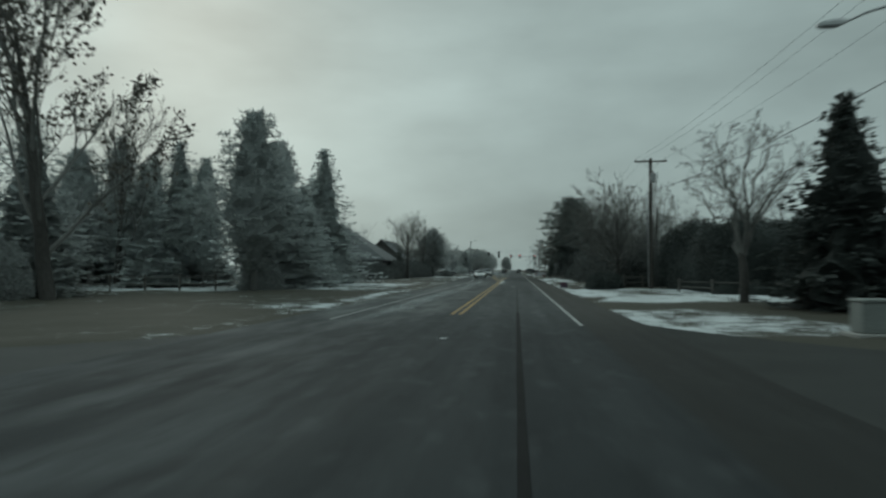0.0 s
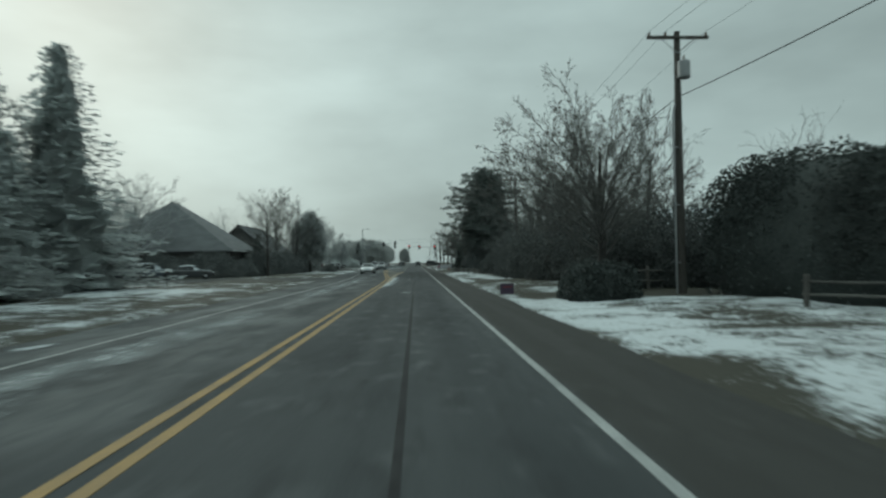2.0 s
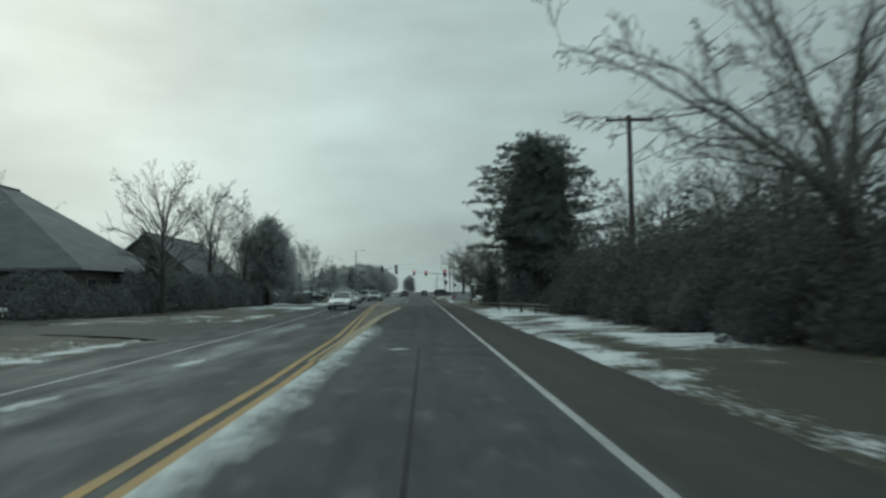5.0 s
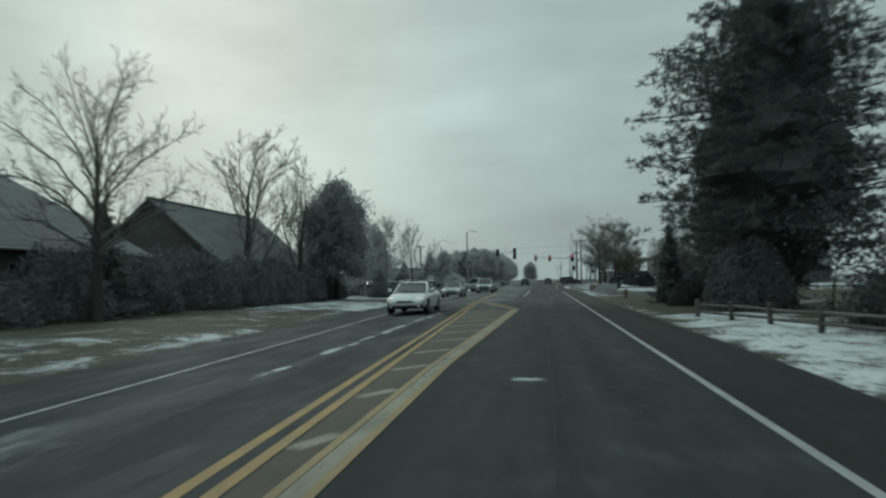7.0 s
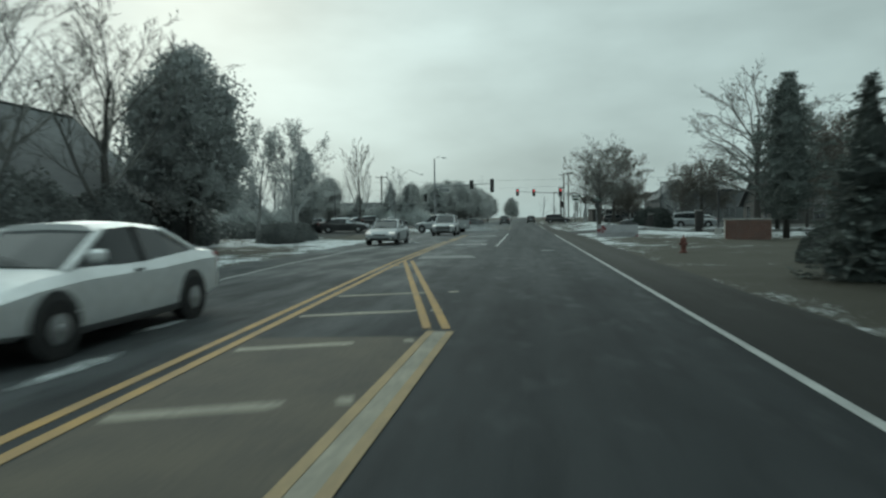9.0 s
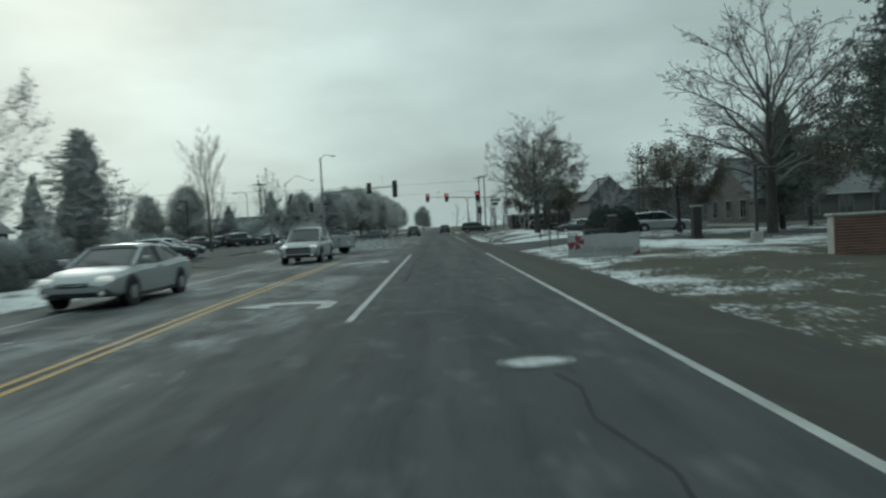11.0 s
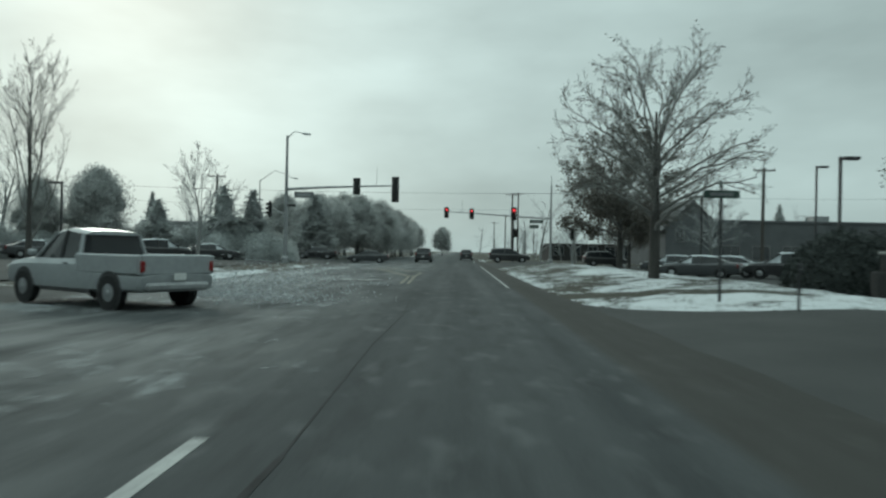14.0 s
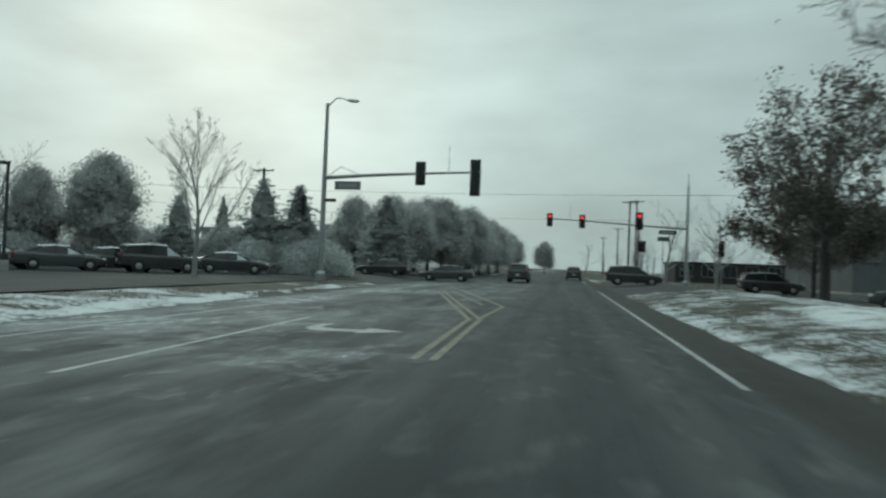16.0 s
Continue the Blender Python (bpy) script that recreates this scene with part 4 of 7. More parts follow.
def dome_tree(seed, H, wide, low, limbs_n, leaves=0, leaf_size=0.08, loose=0.15, leaf_part=None, squash=1.0, fan=False, shift=0.0):
    """An open-grown tree: limbs rise from a short trunk to fill a rounded crown, each set with twigs."""
    rnd = random.Random(seed)
    limbs, twigs, tips = Geo(), Geo(), []
    spec = (None, None, (6, 0.52, 0.65, 0.03, 0.12, 0.15), (4, 0.55, 0.65, 0.02, 0.14, 0.1), (0, 0, 0, 0.0, 0.15))
    limbs.tube([(0, 0, -0.15), (0.03, 0.02, H * 0.22), (-0.03, 0.04, H * 0.45), (0, 0, H * 0.68)], [H * 0.024, H * 0.019, H * 0.012, H * 0.004], 9, caps=False)
    mid = H * (low + 1) / 2
    for i in range(limbs_n):
        u = (i + 0.5) / limbs_n
        dz = -0.62 + 1.6 * u
        a = i * 2.39996 + rnd.uniform(-0.3, 0.3)
        q = math.sqrt(max(0.0, 1 - min(dz, 0.999) ** 2))
        tip = Vector((math.cos(a) * q * wide * H, math.sin(a) * q * wide * H, mid + dz * H * (1 - low) / 2 * squash)) * rnd.uniform(0.9, 1.03) + Vector((shift * H, 0, 0))
        start = Vector((0, 0, H * ((0.15 + 0.27 * u if fan else 0.2 + 0.36 * u) + rnd.uniform(-0.03, 0.03))))
        way = tip - start
        bend = Vector((way.x * 0.36, way.y * 0.36, way.z * 0.58)) if fan else Vector((way.x * 0.42, way.y * 0.42, way.z * 0.62 + 0.02 * H))
        pts = []
        for k in range(7):
            t = k / 6
            pts.append(start * (1 - t) ** 2 + (start + bend) * 2 * t * (1 - t) + tip * t * t + Vector((rnd.gauss(0, 0.07), rnd.gauss(0, 0.07), rnd.gauss(0, 0.05))) * (1 if k else 0))
        r0 = H * (0.0062 if fan else 0.0072) * (1.25 - 0.6 * u)
        twigs.tube(pts, [r0 * (1 - 0.8 * k / 6) for k in range(7)], 5, caps=False)
        n = max(6, int(way.length / H * 22))
        for c in range(n):
            t = 0.22 + 0.78 * (c + rnd.random()) / n
            k = min(int(t * 6), 5)
            p = pts[k].lerp(pts[k + 1], t * 6 - k)
            along = (pts[k + 1] - pts[k]).normalized()
            side = along.cross(Vector((rnd.gauss(0, 1), rnd.gauss(0, 1), rnd.gauss(0, 1)))).normalized()
            d = along * 0.75 + side * 0.62 + Vector((0, 0, 0.12))
            sprout(rnd, limbs, twigs, tips, p, d, H * 0.17 * rnd.uniform(0.6, 1.1) * (1.1 - 0.45 * t), r0 * 0.42 * (1 - 0.5 * t) + 0.004, 2, 4, spec)
    spots = [t for t in tips if leaf_part is None or leaf_part(t)]
    lv = leaf_cards(rnd, spots, leaf_size, leaves, loose) if leaves else None
    return limbs.mesh("trunk", True), twigs.mesh("crown"), lv.mesh("foliage") if lv else None


def forked_tree(seed, trunk, r, tips_, n_side, fine=0.17, curl=0.05, leaves=0):
    """A trunk that parts into a few long arching limbs; each limb carries side branches and twigs. tips_: end of each limb."""
    rnd = random.Random(seed)
    limbs, twigs, tips = Geo(), Geo(), []
    spec = (None, (4, 0.55, 0.6, 0.03, 0.12, 0.2), (5, 0.52, 0.65, 0.03, 0.14, 0.15), (3, 0.55, 0.65, 0.02, 0.16, 0.1), (0, 0, 0, 0.0, 0.15))
    line = [Vector(p) for p in trunk]
    limbs.tube(line, [r * (1 - 0.35 * i / (len(line) - 1)) for i in range(len(line))], 10, caps=False)
    H = max(t[2] for t in tips_)
    for i, t in enumerate(tips_):
        start, tip = line[-1].lerp(line[-2], 0.35 * (i % 3) / 2), Vector(t)
        way = tip - start
        bend = Vector((way.x * 0.34, way.y * 0.34, way.z * 0.66))
        pts = [start * (1 - k / 8) ** 2 + (start + bend) * 2 * (k / 8) * (1 - k / 8) + tip * (k / 8) ** 2 + Vector((rnd.gauss(0, curl), rnd.gauss(0, curl), rnd.gauss(0, curl))) * (way.length / 5 if k else 0) for k in range(9)]
        r0 = r * 0.34 * rnd.uniform(0.85, 1.1)
        radii = [r0 * (1 - 0.86 * k / 8) for k in range(9)]
        twigs.tube(pts, radii, 6, caps=False)
        n = int(n_side * way.length / 5)
        for c in range(n):
            u = 0.2 + 0.8 * (c + rnd.random()) / n
            k = min(int(u * 8), 7)
            p, along = pts[k].lerp(pts[k + 1], u * 8 - k), (pts[k + 1] - pts[k]).normalized()
            side = along.cross(Vector((rnd.gauss(0, 1), rnd.gauss(0, 1), rnd.gauss(0, 1)))).normalized()
            big = c % 3 == 0 and u < 0.75
            sprout(rnd, limbs, twigs, tips, p, along * 0.7 + side * 0.65 + Vector((0, 0, 0.15)), H * fine * rnd.uniform(0.7, 1.2) * (1.6 if big else 1.0) * (1.1 - 0.4 * u), radii[k] * 0.45, 1 if big else 2, 4, spec)
    lv = leaf_cards(rnd, tips, 0.05, leaves, 0.1) if leaves else None
    return limbs.mesh("trunk", True), twigs.mesh("crown"), lv.mesh("foliage") if lv else None


BARE["pear"] = dome_tree(14, 9.4, 0.46, 0.26, 34, leaves=2200, leaf_size=0.05, loose=0.1, leaf_part=lambda t: t.x < 0.4 + math.sin(2 * t.z), fan=True, shift=-0.11)
BARE["arching"] = forked_tree(72, [(0, 0, -0.2), (0.05, 0, 1.4), (-0.12, -0.05, 2.9)], 0.26, [(-6.1, -0.6, 6.2), (-4.6, 1.2, 6.9), (-2.9, -0.8, 8.6), (-1.4, 1.6, 8.0), (0.3, -1.2, 7.8), (1.6, 0.8, 8.6), (3.2, -0.3, 6.8)], 11)
BARE["crooked"] = forked_tree(73, [(0, 0, -0.2), (-0.15, 0.1, 1.3), (0.1, 0, 2.3)], 0.21, [(-2.9, -0.5, 6.4), (-1.9, 1.0, 7.6), (-0.5, -0.9, 8.0), (0.9, 0.7, 7.9), (2.2, -0.6, 7.2), (3.1, 0.8, 5.9), (-1.0, -2.4, 6.6)], 13, 0.15, 0.11)
BARE["round"] = dome_tree(11, 11.0, 0.40, 0.2, 19)
BARE["round2"] = dome_tree(12, 11.0, 0.42, 0.22, 18)
BARE["oak"] = dome_tree(41, 11.0, 0.43, 0.17, 26, leaves=420, leaf_size=0.07)
BARE["lowoak"] = dome_tree(42, 11.0, 0.42, 0.15, 24, leaves=17000, leaf_size=0.10, loose=0.22, leaf_part=lambda t: t.z < 4.6 + 0.9 * math.sin(3 * t.x) or math.sin(91 * t.x + 57 * t.y) > 0.86)
BARE["leafy2"] = dome_tree(43, 10.0, 0.48, 0.26, 20, leaves=21000, leaf_size=0.085, loose=0.3)
BARE["farleaf"] = massed_meshes(95, 10.0, 3.5, 0.8, 44, 23000, 0.10)
BARE["farleaf2"] = massed_meshes(96, 10.0, 3.2, 0.6, 40, 21000, 0.10)
TREE_PARTS = ("trunk", "crown", "foliage")


def bare_tree(kind, x, y, H, rz=0, haze=False, wide=1.0, label="leafless grey deciduous tree with fine twigs", mats=None, group="roadside trees"):
    base = 10.0 if "leaf" in kind or kind == "sparse" else 11.0
    base = {"pear": 9.4, "arching": 8.6, "crooked": 8.0}.get(kind, base)
    s = H / base
    # the pale set carries distance haze in its own colours
    mats = mats or ((M_BARK_HAZE, M_DEAD_HAZE if kind.startswith("farleaf") else M_TWIG_HAZE, M_DEAD_HAZE) if haze else (M_BARK, M_TWIG, M_DEAD))
    return plant("tree", BARE[kind], mats, TREE_PARTS, at(x, y, rz, s * wide, sz=s), label, group=group)


def spruce_mesh(seed, H, R, gap=0.36, droop=0.25, bottom=0.2, step=0.31, full=1.0, core=0.5):
    """A conical conifer: whorls of drooping boughs set with needle sprays."""
    rnd = random.Random(seed)
    trunk = Geo().tube([(0, 0, -0.1), (0, 0, H * 0.5), (0, 0, H * 0.98)], [H * 0.018, H * 0.010, 0.015], 8)
    v, f = [], []

    def spray(cx, cy, cz, fx, fy, ln, wd, dz):
        k = len(v)
        wx, wy = -fy * wd, fx * wd
        lift = rnd.uniform(-0.5, 0.5) * wd
        v.extend([(cx, cy, cz), (cx + fx * ln * 0.5 + wx, cy + fy * ln * 0.5 + wy, cz + lift), (cx + fx * ln, cy + fy * ln, cz + dz), (cx + fx * ln * 0.5 - wx, cy + fy * ln * 0.5 - wy, cz - lift - 0.06)])
        f.append((k, k + 1, k + 2, k + 3))

    z = bottom
    while z < H * 0.99:
        t = z / H
        reach = R * (1 - t) ** 0.8 * rnd.uniform(0.84, 1.1) + 0.10
        nb = max(4, int((12 * (1 - t) + 5) * full))
        a0 = rnd.uniform(0, 6.3)
        for b in range(nb):
            a = a0 + 2 * math.pi * b / nb + rnd.uniform(-0.25, 0.25)
            L = reach * rnd.uniform(0.6, 1.12)
            ns = max(3, int(L / step))
            ca, sa = math.cos(a), math.sin(a)
            zz = z + rnd.uniform(-0.2, 0.2)
            for i in range(ns):
                u = (i + 0.6) / ns
                cx, cy = ca * L * u, sa * L * u
                cz = zz - droop * L * u + 0.14 * L * u * u + 0.06
                w = (0.34 * (1 - 0.5 * u) + 0.08) * min(1.0, 0.45 + L * 0.35)
                for side in (-1, 1):
                    sp = rnd.uniform(0.4, 1.0)
                    fx, fy = ca * 0.7 - side * sa * sp, sa * 0.7 + side * ca * sp
                    ln = w * rnd.uniform(0.9, 1.8)
                    spray(cx, cy, cz + rnd.uniform(-0.08, 0.08), fx, fy, ln, 0.2 * ln, rnd.uniform(-0.35, 0.1) * ln)
            spray(ca * L * 0.9, sa * L * 0.9, zz - droop * L + 0.13 * L, ca, sa, 0.3 * min(1, 0.4 + L * 0.3), 0.06, 0.05)
        for _ in range(int(7 * full)):
            a = rnd.uniform(0, 6.3)
            q = reach * rnd.uniform(0.0, 0.45)
            spray(math.cos(a) * q, math.sin(a) * q, z + rnd.uniform(-0.2, 0.2), math.cos(a + 1.2), math.sin(a + 1.2), 0.75 * (1 - t) + 0.1, 0.30 * (1 - t) + 0.04, rnd.uniform(-0.5, 0.3))
        z += gap * (0.55 + 0.6 * (1 - t)) * rnd.uniform(0.8, 1.2)
    g = Geo()
    g.v, g.f = v, f
    rings, tiers, sides = [], int(H * 2.2), 15
    for i in range(tiers + 1):
        t = (i / tiers) * 0.97
        r = (R * (1 - t) ** 0.85) * core * rnd.uniform(0.75, 1.1) + 0.02
        rings.append([(math.cos(2 * math.pi * k / sides) * r * rnd.uniform(0.6, 1.25), math.sin(2 * math.pi * k / sides) * r * rnd.uniform(0.6, 1.25), bottom + t * (H - bottom) + rnd.uniform(-0.22, 0.22)) for k in range(sides)])
    g.loft(rings)
    return trunk.mesh("trunk", True), g.mesh("crown")


def pine_mesh(seed, H, R, first=0.12, irregular=0.45, needles=9, needle_w=0.11, gap=1.0, core=0.45, taper=0.72):
    """A white pine: an uneven crown of level boughs that end in upturned needle tufts."""
    rnd = random.Random(seed)
    trunk = Geo().tube([(0, 0, -0.1), (0.1, 0.05, H * 0.4), (0.0, 0.1, H * 0.95)], [H * 0.02, H * 0.013, 0.03], 8)
    boughs = Geo()
    v, f = [], []

    def tuft(p, s):
        for _ in range(needles):
            d = Vector((rnd.gauss(0, 1), rnd.gauss(0, 1), rnd.gauss(0.35, 0.8))).normalized() * s * rnd.uniform(0.6, 1.15)
            w = d.cross(Vector((rnd.gauss(0, 1), rnd.gauss(0, 1), rnd.gauss(0, 1)))).normalized() * s * needle_w
            k = len(v)
            q = p + d * 0.15
            v.extend([tuple(q - w), tuple(q + w), tuple(p + d + w * 0.3), tuple(p + d - w * 0.3)])
            f.append((k, k + 1, k + 2, k + 3))

    z = H * first
    while z < H * 0.985:
        t = z / H
        body = math.sin(min(1.0, (t - first * 0.4) / 0.42) * math.pi / 2) * (1 - max(0, t - 0.36) / 0.64) ** taper
        nb = max(5, int(9 * (1 - t * 0.4)))
        a0 = rnd.uniform(0, 6.3)
        for b in range(nb):
            a = a0 + 2 * math.pi * b / nb + rnd.uniform(-0.3, 0.3)
            L = max(0.35, R * body * rnd.uniform(1 - irregular, 1.12))
            rise = rnd.uniform(-0.06, 0.22)
            ca, sa = math.cos(a), math.sin(a)
            tip = Vector((ca * L, sa * L, z + rise * L))
            boughs.tube([(0, 0, z), (ca * L * 0.5, sa * L * 0.5, z + rise * L * 0.3), tip], [0.05, 0.035, 0.015], 4, caps=False)
            nt = max(4, int(L / 0.17))
            for i in range(nt):
                u = 0.22 + 0.8 * (i + rnd.random() * 0.6) / nt
                wide = 0.42 * L * (1 - abs(u - 0.7)) * 0.6
                side_ = rnd.uniform(-1.5, 1.5) * wide
                c = Vector((ca * L * u - sa * side_, sa * L * u + ca * side_, z + rise * L * u * u + rnd.uniform(-0.06, 0.2)))
                tuft(c, rnd.uniform(0.2, 0.36))
        z += rnd.uniform(0.34, 0.62) * gap * (0.7 + 0.5 * (1 - t))
    tuft(Vector((0, 0.1, H * 0.97)), 0.4)
    rings = []
    for i in range(int(H * 1.6)):
        t = first + (0.95 - first) * i / (int(H * 1.6) - 1)
        r = R * core * math.sin(min(1.0, (t - first * 0.4) / 0.42) * math.pi / 2) * (1 - max(0, t - 0.36) / 0.64) ** taper + 0.03
        rings.append([(math.cos(2 * math.pi * q / 12) * r * rnd.uniform(0.5, 1.2), math.sin(2 * math.pi * q / 12) * r * rnd.uniform(0.5, 1.2), H * t + rnd.uniform(-0.2, 0.2)) for q in range(12)])
    boughs.loft(rings)
    k = len(boughs.v)
    boughs.v += v
    boughs.f += [tuple(k + i for i in q) for q in f]
    return trunk.mesh("trunk", True), boughs.mesh("crown")


SPRUCE = [spruce_mesh(s, 12.0, r) for s, r in ((1, 3.3), (2, 3.9), (3, 2.9))]
SPRUCE_FAR = [spruce_mesh(s, 12.0, r, gap=0.5, step=0.38, full=0.9, core=0.72) for s, r in ((8, 3.4), (9, 3.0))]
JUNIPER = spruce_mesh(7, 7.0, 2.6, gap=0.30, droop=0.05, bottom=0.1, core=0.65)
PINE = [pine_mesh(s, 12.0, r, taper=0.55) for s, r in ((4, 4.3), (5, 3.6))]
PINE_BIG = pine_mesh(6, 14.0, 6.2, first=0.04, irregular=0.42, needles=22, needle_w=0.06, gap=0.85, core=0.44, taper=0.42)


def conifer(kind, n, x, y, H, rz=0, haze=False, wide=1.0, label="dark green spruce with drooping boughs"):
    meshes = {"spruce": SPRUCE, "far": SPRUCE_FAR, "pine": PINE, "juniper": [JUNIPER], "bigpine": [PINE_BIG]}[kind][n]
    base = {"spruce": 12.0, "far": 12.0, "pine": 12.0, "juniper": 7.0, "bigpine": 14.0}[kind]
    s = H / base
    # True and 2 pick needles with haze in their colour, 3 the dark hedge
    return plant("conifer", meshes, (M_BARK_HAZE if haze in (1, 2) else M_BARK, {False: M_NEEDLE, True: M_NEEDLE_HAZE, 2: M_NEEDLE_H, 3: M_HEDGE}[haze]), ("trunk", "crown"), at(x, y, rz, s * wide, sz=s), label, "conifer")


def shrub_mesh(seed, rx_, ry_, rz_, cards, size=0.12, boxy=2.2, fringe=0.06):
    """A dense shrub: a lumpy dark core under a skin of small leaves."""
    rnd = random.Random(seed)
    core, n, k = Geo(), 22, 11
    rings = []

    def shell(a, b, s=1.0):
        ca, sa, cb, sb = math.cos(a), math.sin(a), math.cos(b), math.sin(b)
        e = 2 / boxy
        lump = 1 + 0.06 * math.sin(3 * a + seed) + 0.05 * math.sin(5 * a + 4 * b)
        x = math.copysign(abs(ca) ** e, ca) * abs(cb) ** e
        y = math.copysign(abs(sa) ** e, sa) * abs(cb) ** e
        return Vector((x * rx_ * lump * s, y * ry_ * lump * s, rz_ * (0.0 + abs(sb) ** e) * lump * s))

    for j in range(k):
        b = math.pi / 2 * j / (k - 1) * 0.995
        rings.append([shell(2 * math.pi * i / n, b, 0.95) for i in range(n)])
    core.loft(rings)
    v, f = [], []
    for _ in range(cards):
        p = shell(rnd.uniform(0, 2 * math.pi), math.asin(rnd.uniform(0, 1)), rnd.uniform(0.94, 1.0 + fringe))
        a = Vector((rnd.gauss(0, 1), rnd.gauss(0, 1), rnd.gauss(0.3, 1))).normalized() * size * rnd.uniform(0.5, 1.3)
        w = a.cross(Vector((rnd.gauss(0, 1), rnd.gauss(0, 1), rnd.gauss(0, 1)))).normalized() * a.length * 0.5
        i = len(v)
        v += [tuple(p - a), tuple(p + w), tuple(p + a), tuple(p - w)]
        f.append((i, i + 1, i + 2, i + 3))
    g = Geo()
    g.v, g.f = v, f
    return core.mesh("core", True), g.mesh("foliage")


def shrub(meshes, x, y, label, rz=0, s=1.0, mat=None, category="shrub", sz=None, group=""):
    mat = mat or M_HEDGE
    return plant("shrub", meshes, (mat, mat), ("core", "foliage"), at(x, y, rz, s, sz=sz), label, category, group)


def thicket_mesh(seed, w, d, H, stems, evergreen=0):
    """Brushwood: many thin stems with twigs over a patch."""
    rnd = random.Random(seed)
    limbs, twigs, tips = Geo(), Geo(), []
    spec = ((5, 0.5, 0.6, 0.02, 0.12, 0.12), (4, 0.5, 0.7, 0.03, 0.18, 0.15), (3, 0.55, 0.7, 0.0, 0.2, 0.1), (0, 0, 0, 0, 0.2), (0, 0, 0, 0, 0.2))
    for _ in range(stems):
        p = Vector((rnd.uniform(-w / 2, w / 2), rnd.uniform(-d / 2, d / 2), -0.1))
        sprout(rnd, limbs, twigs, tips, p, Vector((rnd.gauss(0, 0.25), rnd.gauss(0, 0.25), 1)), H * rnd.uniform(0.55, 1.0), rnd.uniform(0.02, 0.05), 0, 2, spec)
    low = [Vector((rnd.uniform(-w / 2, w / 2), rnd.uniform(-d / 2, d / 2), H * (0.05 + 0.8 * rnd.random() ** 1.25))) for _ in range(190)] + [t for t in tips if t.z < H * 0.8][::8]
    lv = leaf_cards(rnd, low, 0.10, evergreen, 0.42) if evergreen else None
    return limbs.mesh("stems"), twigs.mesh("twigs"), lv.mesh("leaves") if lv else None


# right of the road, first stretch
conifer("juniper", 0, 12.9, 28.6, 8.4, 40, haze=3, wide=1.15, label="broad dark evergreen beside a side road")
conifer("juniper", 0, 15.5, 25.0, 8.4, 200, haze=3, wide=1.2, label="broad dark evergreen beside a side road")
HEDGE_DOME = shrub_mesh(1, 3.6, 4.2, 4.3, 26000, 0.075, 3.8)
HEDGE_BALL = shrub_mesh(2, 1.35, 1.45, 1.35, 5200, 0.075, 2.5)
BUSH = [shrub_mesh(3, 1.5, 1.3, 1.3, 5200, 0.07, 2.0, 0.2), shrub_mesh(4, 1.2, 1.2, 1.7, 5200, 0.07, 2.1, 0.18)]
shrub(HEDGE_DOME, 15.5, 49.4, "tall clipped dark evergreen hedge dome", 10, 1.13)
for x, y, s in ((12.7, 43.2, 0.42), (13.9, 41.9, 0.5), (15.0, 40.6, 0.45)):
    shrub(BUSH[0], x, y, "low dark bush at the foot of a rail fence", x * 40, s)
shrub(HEDGE_DOME, 20.5, 43.5, "tall clipped dark evergreen hedge dome", 80, 1.1)
shrub(HEDGE_BALL, 6.4, 51.0, "low clipped round evergreen bush on snowy verge", 0, 0.96)
bare_tree("far", 27.0, 70.0, 10.5, 20, haze=True, label="leafless tree beside a low house")
bare_tree("far2", 22.0, 66.0, 9.5, 70, haze=True, label="leafless tree beside a low house")
bare_tree("crooked", 10.3, 32.6, 7.8, 110, wide=1.1, label="crooked leafless tree on a grassy verge before a hedge")
bare_tree("pear", 8.5, 57.8, 9.1, 0, label="dense upswept tree keeping some small withered leaves")
bare_tree("vase2", 12.8, 64.0, 8.8, 75, wide=0.8)
bare_tree("vase", 9.8, 66.8, 8.8, 200, wide=0.55, label="slim upright leafless tree among roadside brush")
bare_tree("crooked", 9.0, 71.7, 8.0, 0, label="curly-limbed leafless tree among roadside brush")
bare_tree("arching", 9.4, 78.5, 8.8, 0, label="leafless tree with long limbs arching over the verge")
bare_tree("wild2", 13.5, 84.5, 9.0, 60, label="leafless tree among roadside brush")
bare_tree("round2", 14.5, 92.0, 9.0, 10, label="leafless tree among roadside brush")
bare_tree("far2", 15.5, 104.0, 9.5, 140, label="leafless tree among roadside brush")
for i, (x, y, H) in enumerate(((13.4, 88.0, 8.4), (15.4, 95.5, 8.8), (17.5, 90.0, 9.4), (13.2, 99.5, 8.0), (18.5, 99.0, 9.6), (14.2, 108.5, 8.8), (19.0, 83.5, 9.0), (16.2, 78.5, 8.2), (20.5, 106.0, 10.0), (17.0, 71.0, 8.0), (13.8, 76.0, 7.4))):
    bare_tree(("round2", "far", "round")[i % 3], x, y, H, i * 57, label="leafless tree in a close wood behind brush")
THICKET = [thicket_mesh(1, 7.0, 9.0, 5.2, 26, 10600), thicket_mesh(2, 7.0, 9.0, 4.6, 26, 10800)]
for i, (x, y, rz, s) in enumerate(((12.0, 68.0, 0, 0.95), (12.2, 76.0, 90, 0.9), (12.4, 84.0, 10, 0.95), (12.6, 92.5, 180, 1.0), (13.0, 101.0, 20, 1.0), (14.0, 110.0, 100, 1.0), (13.4, 61.5, 45, 0.85), (17.5, 60.0, 0, 1.0))):
    tagged(plant("brush", THICKET[i % 2], (M_BARK, M_TWIG, M_THICK), ("stemwork", "twigwork", "foliage"), at(x, y, rz, s), "dense dark brushwood along the verge", "brush", "roadside brush"), kind="stuff")
conifer("bigpine", 0, 9.8, 118.3, 14.2, 0, wide=1.15, label="large dark white pine beside the road")
